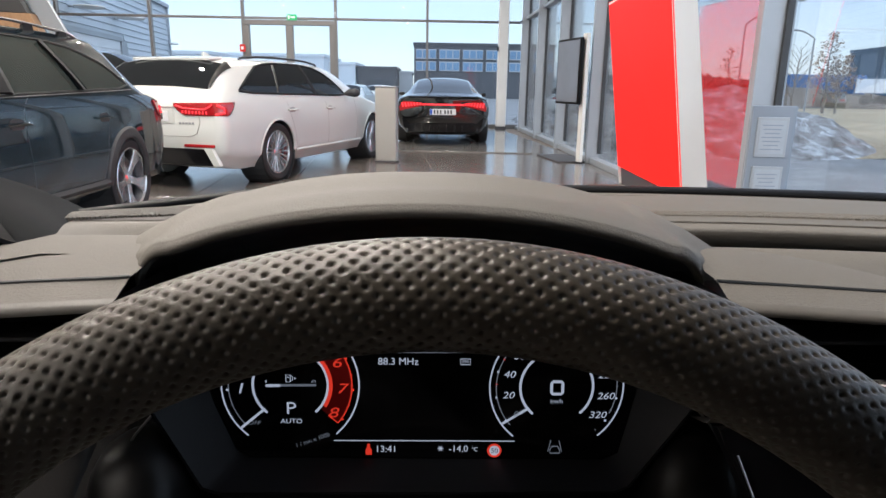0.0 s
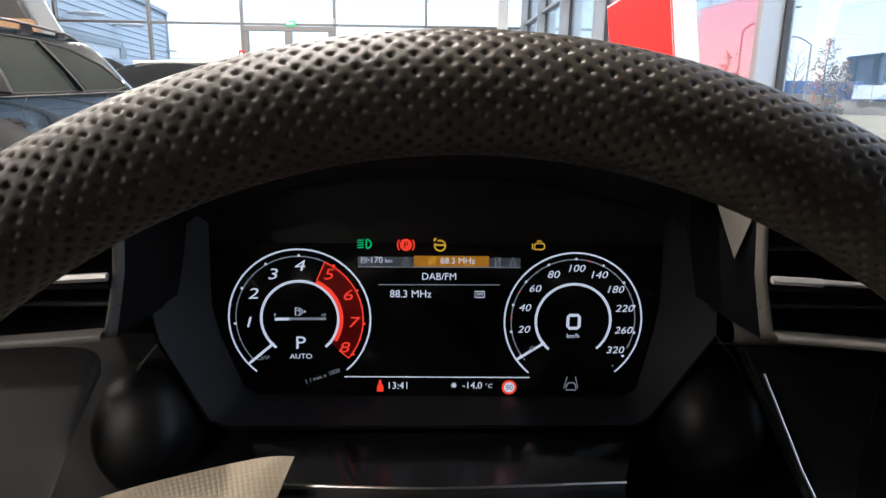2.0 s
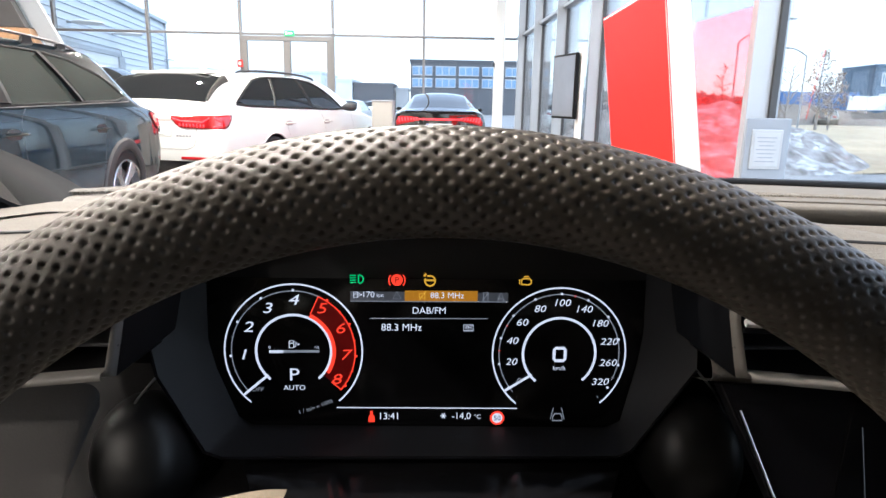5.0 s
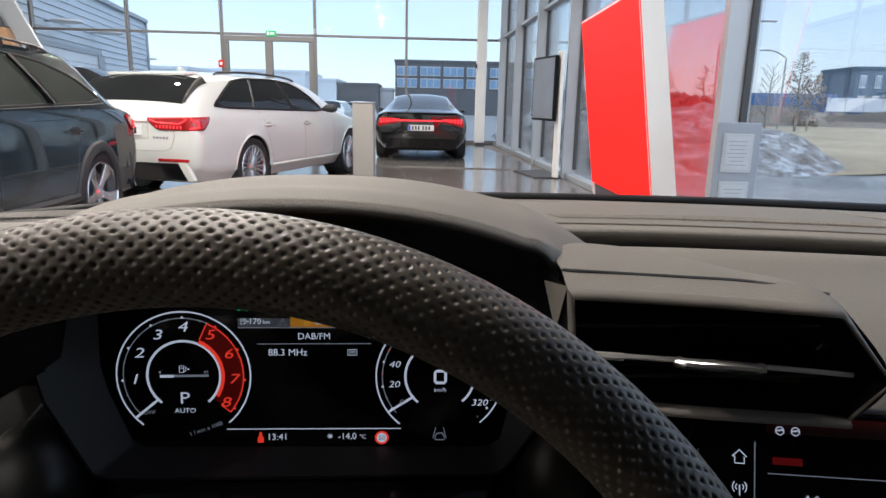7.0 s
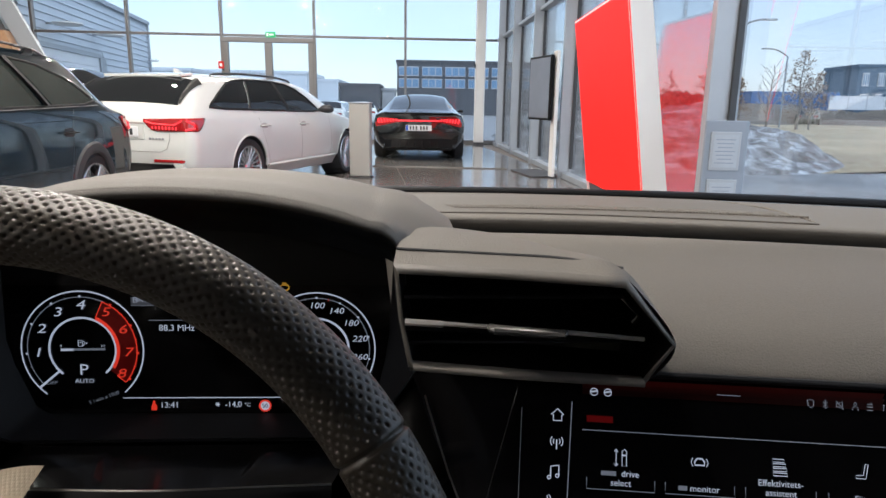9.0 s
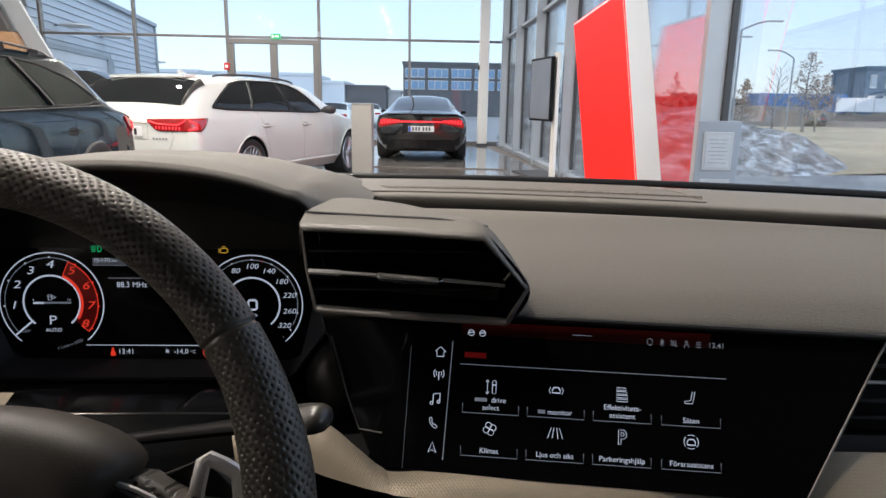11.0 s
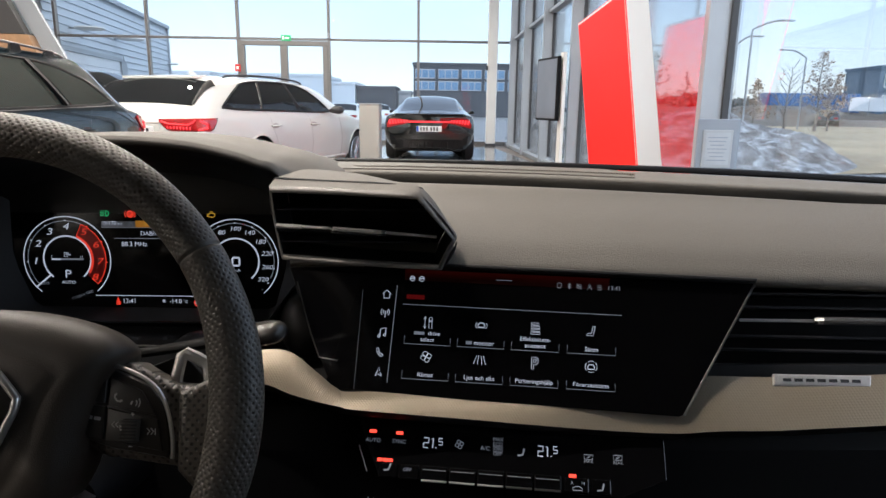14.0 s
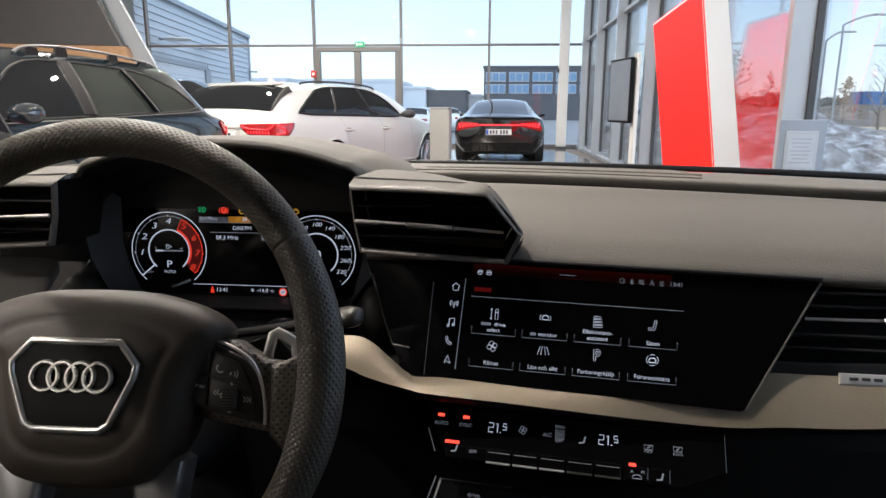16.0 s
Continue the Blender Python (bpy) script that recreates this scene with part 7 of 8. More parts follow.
Z1, Z2, Z3 = 0.0006, 0.0011, 0.0016


def dial_left():
    cx, cy, r = -89.2, 11.8, 46.2
    d = stroke("rev_dial", [mm(*p) for p in arc(cx, cy, r, 231, -49)], 0.0011, Z1, GLOW_WHITE, CLUSTER, label="lit rev-counter dial")
    stroke("scale_ring", [mm(*p) for p in arc(cx, cy, r - 4.6, 221, 64)], 0.0007, Z1, GLOW_DIM, d)
    stroke("inner_ring", [mm(*p) for p in arc(cx, cy, 25.2, 231, -49)], 0.0017, Z1, GLOW_WHITE, d)
    flat("red_field", [mm(*p) for p in arc(cx, cy, 41.4, 66, -40, 28)] + [mm(*p) for p in arc(cx, cy, 26.6, -40, 66, 28)], Z1 - 0.0002, GLOW_RED_DARK, d)
    stroke("red_ring", [mm(*p) for p in arc(cx, cy, 41.4, 66, -40)], 0.0009, Z2, GLOW_RED, d)
    stroke("red_inner", [mm(*p) for p in arc(cx, cy, 27.2, 66, -33)], 0.0026, Z2, GLOW_RED, d)
    for a in (66, -40):
        stroke("red_edge", [mm(*arc(cx, cy, 28.5 if a > 0 else 33, a, a, 1)[0]), mm(*arc(cx, cy, 41.4, a, a, 1)[0])], 0.0008, Z2, GLOW_RED, d)
    for k, (x, y) in enumerate(((-123.1, 9.3), (-119.3, 28.4), (-106.4, 41.4), (-89.0, 47.1), (-70.3, 41.4), (-58.0, 27.7), (-54.8, 9.3), (-60.8, -7.8))):
        text("numeral", str(k + 1), 0.0102, at(*mm(x, y), Z2), GLOW_RED if k > 3 else GLOW_WHITE, d, wide=1.4, shear=0.2)
        a = math.degrees(math.atan2(y - cy, x - cx))
        flat("tick", [mm(*p) for p in arc(*arc(cx, cy, 42.2, a, a, 1)[0], 0.9, 0, 340, 10)], Z2, GLOW_RED if k > 3 else GLOW_WHITE, d)
        a2 = a + 15
        stroke("minor_tick", [mm(*arc(cx, cy, 40.8, a2, a2, 1)[0]), mm(*arc(cx, cy, 42.4, a2, a2, 1)[0])], 0.0006, Z2, GLOW_RED if k > 4 else GLOW_DIM, d)
    stroke("needle", [mm(-123.8, -19.1), mm(-106.5, -4.6)], 0.0017, Z2, GLOW_WHITE, d)
    text("lettering", "OFF", 0.0040, at(*mm(-114.2, -14.9), Z2), GLOW_DIM, d, wide=1.2, shear=0.2)
    text("lettering", "P", 0.0122, at(*mm(-89.1, -4.7), Z2), GLOW_WHITE, d, wide=1.2)
    text("lettering", "AUTO", 0.0048, at(*mm(-88.9, -13.7), Z2), GLOW_WHITE, d, wide=1.1)
    text("lettering", "1 / min x 1000", 0.0042, at(*mm(-75.0, -27.3), Z2) @ pose(0, 0, 0, 0, 0, 20), GLOW_DIM, d)
    stroke("fuel_bar", [mm(-105.6, 11.7), mm(-72, 11.9)], 0.0017, Z1, GLOW_DIM, d)
    stroke("fuel_level", [mm(-105.6, 11.7), mm(-96, 11.75)], 0.0019, Z2, GLOW_WHITE, d)
    text("lettering", "0", 0.0028, at(*mm(-105.4, 14.6), Z2), GLOW_WHITE, d)
    text("lettering", "1/1", 0.0028, at(*mm(-73.6, 14.6), Z2), GLOW_WHITE, d)
    pump(-90, 16.8, d, 1.0)


def pump(x, y, parent, k):
    """A fuel pump pictogram."""
    stroke("pump_body", [mm(x - 2 * k, y - 2.4 * k), mm(x - 2 * k, y + 2.4 * k), mm(x + 1 * k, y + 2.4 * k), mm(x + 1 * k, y - 2.4 * k)], 0.0006 * k, Z2, GLOW_WHITE, parent, True)
    stroke("pump_window", [mm(x - 1.3 * k, y + 0.7 * k), mm(x + 0.3 * k, y + 0.7 * k)], 0.0006 * k, Z2, GLOW_WHITE, parent)
    stroke("pump_hose", [mm(x + 1.3 * k, y - 1.6 * k), mm(x + 2.2 * k, y - 1.6 * k), mm(x + 2.6 * k, y + 1.2 * k), mm(x + 1.8 * k, y + 2 * k)], 0.0005 * k, Z2, GLOW_WHITE, parent)
    flat("pump_arrow", [mm(x + 3.6 * k, y + 0.9 * k), mm(x + 5 * k, y), mm(x + 3.6 * k, y - 0.9 * k)], Z2, GLOW_WHITE, parent)


def dial_right():
    cx, cy, r = 91.6, 10.8, 45.9
    d = stroke("speed_dial", [mm(*p) for p in arc(cx, cy, r, 231, -50)], 0.0011, Z1, GLOW_WHITE, CLUSTER, label="lit speedometer dial")
    stroke("scale_ring", [mm(*p) for p in arc(cx, cy, r - 4.4, 221, -27)], 0.0007, Z1, GLOW_DIM, d)
    stroke("inner_ring", [mm(*p) for p in arc(cx, cy, 25.0, 231, -49)], 0.0017, Z1, GLOW_WHITE, d)
    for n, (x, y) in (("0", (63.8, -8.6)), ("20", (58.5, 4.9)), ("40", (58.8, 19.7)), ("60", (65.1, 32.6)), ("80", (77.0, 42.1)), ("100", (91.8, 46.3)), ("140", (106.9, 42.0)), ("180", (118.3, 32.2)), ("220", (125.4, 19.4)), ("260", (125.4, 4.4)), ("320", (120.4, -9.2))):
        text("numeral", n, 0.0068 if n != "0" else 0.0058, at(*mm(x, y), Z2), GLOW_WHITE if n != "0" else GLOW_DIM, d, wide=1.2, shear=0.2)
        a = math.degrees(math.atan2(y - cy, x - cx))
        flat("tick", [mm(*p) for p in arc(*arc(cx, cy, 41.9, a, a, 1)[0], 0.9, 0, 340, 10)], Z2, GLOW_WHITE, d)
        stroke("minor_tick", [mm(*arc(cx, cy, 40.6, a - 13, a - 13, 1)[0]), mm(*arc(cx, cy, 42.2, a - 13, a - 13, 1)[0])], 0.0006, Z2, GLOW_RED if n in ("20", "40", "100") else GLOW_DIM, d)
    stroke("needle", [mm(53.9, -16.0), mm(73.0, -4.0)], 0.0017, Z2, GLOW_WHITE, d)
    stroke("speed_zero", [mm(*p) for p in ((88.0, 13.6), (89.0, 14.8), (94.6, 14.8), (95.6, 13.6), (95.6, 7.2), (94.6, 6.0), (89.0, 6.0), (88.0, 7.2))], 0.0020, Z2, GLOW_WHITE, d, True)
    text("lettering", "km/h", 0.0043, at(*mm(91.8, 0.6), Z2), GLOW_WHITE, d)


def centre_display():
    g = stroke("info_bar", [mm(-51.0, 46.7), mm(55.3, 46.8)], 0.0006, Z1, GLOW_DIM, CLUSTER, label="lit information bar")
    flat("bar_field", [mm(-51, 47), mm(55.3, 47), mm(55.3, 53), mm(-51, 53.4)], Z1 - 0.0003, DIM_FIELD, g)
    flat("orange_field", [mm(-14.6, 47), mm(34.6, 47), mm(34.6, 54.2), mm(-14.6, 54.2)], Z1, GLOW_ORANGE, g, "orange highlighted field")
    text("lettering", "170", 0.0058, at(*mm(-39.0, 51.2), Z2), GLOW_WHITE, g)
    text("lettering", "km", 0.0040, at(*mm(-31.0, 50.8), Z2), GLOW_WHITE, g)
    pump(-47, 51.2, g, 0.8)
    stroke("warning_triangle", [mm(-22.4, 48.6), mm(-17.0, 48.6), mm(-19.7, 53.6)], 0.0006, Z2, GLOW_DIM, g, True)
    text("lettering", "!", 0.0036, at(*mm(-19.7, 50.4), Z2), GLOW_DIM, g)
    text("lettering", "88.3 MHz", 0.0058, at(*mm(14.0, 50.9), Z2), GLOW_WHITE, g)
    stroke("mute_mark", [mm(-4.6, 49.6), mm(-4.6, 52.2), mm(-3.0, 52.2), mm(-1.0, 53.6), mm(-1.0, 48.2), mm(-3.0, 49.6)], 0.0006, Z2, GLOW_AMBER, g, True)
    stroke("mute_slash", [mm(-4.6, 48.2), mm(-0.2, 53.8)], 0.0006, Z2, GLOW_AMBER, g)
    stroke("phone_mark", [mm(38.6, 47.6), mm(41.6, 47.6), mm(41.6, 53.2), mm(38.6, 53.2)], 0.0006, Z2, GLOW_DIM, g, True)
    stroke("phone_slash", [mm(38.0, 47.8), mm(42.2, 53.2)], 0.0006, Z2, GLOW_DIM, g)
    stroke("compass_mark", [mm(48.2, 47.8), mm(50.4, 53.6), mm(52.6, 47.8), mm(50.4, 49.2)], 0.0006, Z2, GLOW_DIM, g, True)
    h = stroke("radio_page", [mm(-37.9, 34.9), mm(42.0, 35.1)], 0.0006, Z1, GLOW_DIM, CLUSTER, label="lit radio page")
    text("lettering", "DAB/FM", 0.0066, at(*mm(2.0, 40.4), Z2), GLOW_WHITE, h)
    text("lettering", "88.3 MHz", 0.0070, at(*mm(-16.6, 28.7), Z2), GLOW_WHITE, h)
    stroke("fm_box", [mm(25.6, 26.8), mm(32.0, 26.8), mm(32.0, 30.8), mm(25.6, 30.8)], 0.0006, Z2, GLOW_WHITE, h, True)
    text("lettering", "FM", 0.0034, at(*mm(28.8, 28.7), Z2), GLOW_WHITE, h)
    b = stroke("status_line", [mm(-60.6, -27.8), mm(63.7, -28.4)], 0.0007, Z1, GLOW_WHITE, CLUSTER, label="lit status line")
    text("lettering", "13:41", 0.0068, at(*mm(-24.8, -34.0), Z2), GLOW_WHITE, b)
    text("lettering", "-14,0", 0.0066, at(*mm(25.0, -33.9), Z2), GLOW_WHITE, b)
    text("lettering", "°C", 0.0044, at(*mm(36.2, -34.3), Z2), GLOW_WHITE, b)
    for a in (0, 60, 120):
        stroke("snow_star", [mm(*arc(12.6, -33.6, 2.0, a, a, 1)[0]), mm(*arc(12.6, -33.6, 2.0, a + 180, a + 180, 1)[0])], 0.0006, Z2, GLOW_WHITE, b)
    flat("belt_warning", [mm(-38.9, -38), mm(-34.6, -38), mm(-34.6, -34.4), mm(-35.8, -32.4), mm(-36, -30), mm(-37.6, -30), mm(-37.8, -32.4), mm(-38.9, -34.4)], Z2, GLOW_RED, b, "red seat-belt warning")
    flat("speed_sign", [mm(*p) for p in arc(49.9, -35.1, 4.2, 0, 350, 28)], Z1, GLOW_WHITE, b)
    stroke("sign_ring", [mm(*p) for p in arc(49.9, -35.1, 4.3, 0, 350, 28)], 0.0014, Z2, GLOW_RED, b, True)
    text("lettering", "50", 0.0050, at(*mm(49.9, -35.1), Z3), SCREEN_BLACK, b)
    stroke("lane_mark", [mm(87.0, -36), mm(89.0, -27.6)], 0.0006, Z2, GLOW_DIM, b)
    stroke("lane_mark", [mm(96.6, -36), mm(94.6, -27.6)], 0.0006, Z2, GLOW_DIM, b)
    stroke("lane_car", [mm(88.6, -37), mm(95.2, -37), mm(95.2, -34.4), mm(93.8, -32), mm(90, -32), mm(88.6, -34.4)], 0.0009, Z2, GLOW_DIM, b, True)
    w = stroke("headlamp_telltale", [mm(*p) for p in [(-45.4, 59), (-45.4, 64.6)] + arc(-45.0, 61.8, 2.8, 90, -90, 12)], 0.0009, Z2, GLOW_GREEN, CLUSTER, label="green headlamp tell-tale")
    for k in range(4):
        stroke("beam", [mm(-51.2, 59.4 + 1.6 * k), mm(-47.0, 59.6 + 1.6 * k)], 0.0007, Z2, GLOW_GREEN, w)
    pk = flat("brake_telltale", [mm(*p) for p in arc(-19.8, 61.3, 4.0, 0, 350, 24)], Z1, GLOW_RED, CLUSTER, "red parking-brake tell-tale")
    text("lettering", "P", 0.0056, at(*mm(-19.8, 61.3), Z2), SCREEN_BLACK, pk)
    for s in (1, -1):
        stroke("bracket", [mm(-19.8 + s * (arc(0, 0, 5.4, -40, 40, 10)[k][0]), 61.3 + arc(0, 0, 5.4, -40, 40, 10)[k][1]) for k in range(11)], 0.0009, Z2, GLOW_RED, pk)
    st = stroke("steering_telltale", [mm(*p) for p in arc(2.4, 61.0, 3.4, 120, -210, 28)], 0.0011, Z2, GLOW_AMBER, CLUSTER, label="amber steering tell-tale")
    stroke("spoke_mark", [mm(-0.8, 61.4), mm(5.6, 61.4)], 0.0012, Z2, GLOW_AMBER, st)
    stroke("mark", [mm(-1.6, 64.0), mm(-0.4, 66.0)], 0.0014, Z2, GLOW_AMBER, st)
    en = stroke("engine_telltale", [mm(*p) for p in ((64.2, 59), (64.2, 62.2), (65.6, 63.0), (69.4, 63.0), (70.6, 61.8), (70.6, 59.8), (69, 58.8))], 0.0010, Z2, GLOW_AMBER, CLUSTER, True, "amber engine tell-tale")
    stroke("mark", [mm(65.6, 64.4), mm(68.8, 64.4)], 0.0009, Z2, GLOW_AMBER, en)
    stroke("mark", [mm(62.8, 62.6), mm(62.8, 59)], 0.0009, Z2, GLOW_AMBER, en)


DIM_FIELD = glow("display_dim_field", (0.3, 0.31, 0.34), 0.02)
dial_left()
dial_right()
centre_display()


# ---- touch screen ----
SCREEN = thing("touch_screen", "large dark touch screen showing a grid of menu icons", "touch screen", axes((0.262, 0.257, 0.934), (0.9914, -0.1307, -0.0074), (0.0567, 0.3777, 0.9242)))


def touch_screen():
    part("panel", slab_bm([mm(*p) for p in ((-24, 27), (333.8, 26.5), (272.5, -92.5), (268, -94.5), (-46, -90), (-52, -84))], -0.012, 0.0, 0.0006), SCREEN_BLACK, SCREEN, "glossy black glass panel")
    part("side_cheek", slab_bm([mm(*p) for p in ((-98, 22), (-26, 26), (-27, -88), (-46, -89), (-66, -52))], -0.012, -0.0015, 0.0008), GLOSS_BLACK, SCREEN)
    part("cheek_edge", tube_bm([(*mm(-88, 8), 0.001), (*mm(-70, -40), 0.001), (*mm(-60, -62), 0.001), (*mm(-42, -64), 0.001)], 0.0007, 5), SATIN, SCREEN)
    part("edge_trim", tube_bm([(*mm(334.5, 26), 0.0), (*mm(272.5, -93), 0.0)], 0.0010, 6), SATIN, SCREEN, "thin chrome edge")
    part("top_lip", slab_bm([mm(*p) for p in ((-24, 27), (333.8, 26.5), (336, 31), (-24, 32))], -0.02, 0.006, 0.002), BLACK_PLASTIC, SCREEN)
    stroke("divider", [mm(9.4, 9.2), mm(6.2, -81.1)], 0.0007, Z1, GLOW_DIM, SCREEN)
    stroke("divider", [mm(-23.3, 3.5), mm(-24.4, -89)], 0.0005, Z1, EDGE_LINE, SCREEN)
    stroke("header_line", [mm(16.1, -8.2), mm(217.3, -8.2)], 0.0006, Z1, GLOW_DIM, SCREEN)
    for y0, y1, m in ((21.5, 25.0, RED_HAZE), (18.5, 21.5, RED_HAZE_MID), (14.5, 18.5, RED_HAZE_LOW)):
        flat("red_header", [mm(16, y0), mm(205, y0), mm(207, y1), mm(16, y1)], Z1, m, SCREEN)
    flat("red_tab", [mm(19, -3), mm(36, -3), mm(36, 1.2), mm(19, 1.2)], Z1, RED_TAB, SCREEN)
    stroke("pull_handle", [mm(102, 18.7), mm(117, 18.7)], 0.0006, Z2, GLOW_DIM, SCREEN)
    text("lettering", "13:41", 0.0056, at(*mm(210.3, 16.1), Z2), GLOW_DIM, SCREEN)
    for pts, closed in ((((158.6, 18.2), (160.7, 18.9), (162.8, 18.2), (162.4, 15.2), (160.7, 13.8), (159.0, 15.2)), True), (((168.4, 14.6), (171.2, 17.8), (169.8, 19.2), (169.8, 13.4), (171.2, 14.8), (168.4, 18.0)), False), (((176.6, 15.2), (178.2, 15.2), (180.2, 13.8), (180.2, 18.8), (178.2, 17.4), (176.6, 17.4)), True), (((176.4, 18.8), (181.0, 13.8)), False), (((186.4, 13.6), (186.8, 15.8), (189.6, 15.8), (190.0, 13.6)), False), (((187.2, 17.6), (188.2, 18.8), (189.2, 17.6), (188.2, 16.4)), True), (((195.2, 17.8), (198.8, 17.8), (197.8, 18.8)), False), (((195.2, 16.2), (199.0, 16.2)), False), (((195.2, 14.2), (199.0, 14.2)), False)):
        stroke("status_mark", [mm(*p) for p in pts], 0.0005, Z2, GLOW_DIM, SCREEN, closed)
    for x in (23.5, 32.4):
        stroke("status_mark", [mm(*p) for p in arc(x, 16.3, 2.3, 0, 330, 14)], 0.0006, Z2, GLOW_WHITE, SCREEN, True)
        stroke("status_mark", [mm(x - 2, 16.3), mm(x + 2, 17.0)], 0.0009, Z2, GLOW_WHITE, SCREEN)
    # side bar
    stroke("home_icon", [mm(*p) for p in ((-4, 0.4), (0.1, 4.2), (4.2, 0.4), (2.8, 0.4), (2.8, -3.4), (-2.6, -3.4), (-2.6, 0.4))], 0.0007, Z2, GLOW_WHITE, SCREEN, True)
    stroke("radio_icon", [mm(-0.2, -21.4), mm(-0.2, -15.4)], 0.0008, Z2, GLOW_WHITE, SCREEN)
    for r in (2.2, 4.0):
        for s in (0, 180):
            stroke("radio_wave", [mm(*p) for p in arc(-0.2, -16.6, r, s - 45, s + 45, 8)], 0.0006, Z2, GLOW_WHITE, SCREEN)
    stroke("music_icon", [mm(-3.6, -39), mm(-3.6, -32.4), mm(1.6, -31.4), mm(1.6, -37.8)], 0.0008, Z2, GLOW_WHITE, SCREEN)
    for x, y in ((-4.6, -39.2), (0.6, -38.0)):
        stroke("note_head", [mm(*p) for p in arc(x, y, 1.1, 0, 320, 8)], 0.0007, Z2, GLOW_WHITE, SCREEN, True)
    stroke("phone_icon", [mm(*p) for p in ((-5.6, -50.6), (-4.2, -50.0), (-3.2, -52.2), (-4.0, -53.0), (-2.4, -55.2), (-1.2, -55.0), (0.6, -56.6), (-0.2, -57.8), (-2.4, -57.4), (-5.0, -54.2))], 0.0006, Z2, GLOW_WHITE, SCREEN, True)
    stroke("navigation_icon", [mm(-5.2, -75.8), mm(-2.3, -68.2), mm(0.6, -75.8), mm(-2.3, -74.0)], 0.0007, Z2, GLOW_WHITE, SCREEN, True)
    cols, rows = (41.0, 90.6, 140.4, 191.0), ((-24.4, -40.6, -44.7), (-55.8, -72.2, -76.6))
    words = [[["drive", "select"], ["monitor"], ["Effektivitets-", "assistent"], ["Säten"]], [["Klimat"], ["Ljus och sikt"], ["Parkeringshjälp"], ["Förarassistans"]]]
    for r, (yi, yt, yl) in enumerate(rows):
        for c, x in enumerate(cols):
            k = stroke("menu_tile", [mm(x - 21.5, yl + 7), mm(x - 21.5, yl), mm(x + 21.5, yl), mm(x + 21.5, yl + 7)], 0.0005, Z1, TILE_LINE, SCREEN)
            w = words[r][c]
            if len(w) == 2:
                text("lettering", w[0], 0.0056, at(*mm(x + (6 if c == 0 else 0), yt + 6.2), Z2), GLOW_WHITE, k)
                text("lettering", w[1], 0.0056, at(*mm(x, yt + 0.4), Z2), GLOW_WHITE, k)
                if c == 0:
                    stroke("word_bar", [mm(x - 12.5, yt + 6.2), mm(x - 3.0, yt + 6.2)], 0.0028, Z2, GLOW_DIM, k)
            elif c == 1 and r == 0:
                stroke("word_bar", [mm(x - 13.5, yt), mm(x - 8.0, yt)], 0.0028, Z2, GLOW_DIM, k)
                text("lettering", w[0], 0.0056, at(*mm(x + 3, yt), Z2), GLOW_WHITE, k)
            else:
                text("lettering", w[0], 0.0056, at(*mm(x, yt), Z2), GLOW_WHITE, k)
            icon(r * 4 + c, x, yi, k)


def icon(n, x, y, k):
    """Line pictograms of the menu tiles."""
    def s(pts, w=0.0005, closed=False):
        stroke("icon_line", [mm(x + a, y + b) for a, b in pts], w, Z2, GLOW_WHITE, k, closed)
    if n == 0:
        s([(-3, -5), (-3, 5)])
        s([(-4.2, 3.6), (-3, 5.4), (-1.8, 3.6)])
        s([(-4.2, -3.6), (-3, -5.4), (-1.8, -3.6)])
        s([(0.8, -5), (0.8, 4), (2.2, 5.4), (3.6, 4), (3.6, -5)], closed=True)
        s([(0.8, 1.6), (3.6, 1.6)], 0.001)
    elif n == 1:
        s([(-3, -1.6), (3, -1.6), (3, 0.6), (1.6, 2.4), (-1.6, 2.4), (-3, 0.6)], 0.001, True)
        for q in (1, -1):
            s([(q * 4.2, -2.6), (q * 5.4, 0), (q * 4.2, 2.8)])
    elif n == 2:
        for q, w in ((4.2, 3.6), (1.4, 4.4), (-1.4, 4.8), (-4.2, 5.2)):
            s([(-4.4, q - 0.9), (w - 1, q - 0.9), (w - 1, q + 0.9), (-4.4, q + 0.9)], closed=True)
    elif n == 3:
        s([(3.0, 5.4), (2.0, 0.0), (1.2, -3.6), (-4.6, -3.6), (-4.6, -2.0), (-0.2, -1.4), (1.2, 5.2)], closed=True)
    elif n == 4:
        for q in range(4):
            a = 90 * q + 20
            cx, cy = 2.7 * math.cos(radians(a)), 2.7 * math.sin(radians(a))
            s(arc(cx, cy, 2.3, 0, 330, 12), closed=True)
    elif n == 5:
        s([(-2.2, -4), (-1.0, 4)])
        s([(2.2, -4), (1.0, 4)])
        s([(-5.6, -4), (-3.0, 4)])
        s([(5.6, -4), (3.0, 4)])
    elif n == 6:
        s([(-2.6, -5.4), (-2.6, 5.4), (1.4, 5.4), (3.2, 3.8), (3.2, 0.6), (1.4, -1.0), (-0.8, -1.0), (-0.8, -5.4)], closed=True)
        s([(-0.8, 1.0), (0.8, 1.0), (1.4, 1.8), (1.4, 2.8), (0.8, 3.6), (-0.8, 3.6)], closed=True)
    else:
        s([(-3, -2.2), (3, -2.2), (3, -0.2), (1.8, 1.8), (-1.8, 1.8), (-3, -0.2)], 0.0009, True)
        for q in (0, 180):
            s(arc(0, 0, 5.2, q - 42, q + 42, 10))
        s(arc(0, 0, 5.0, 60, 120, 8))
        s(arc(0, 0, 5.0, 240, 300, 8))


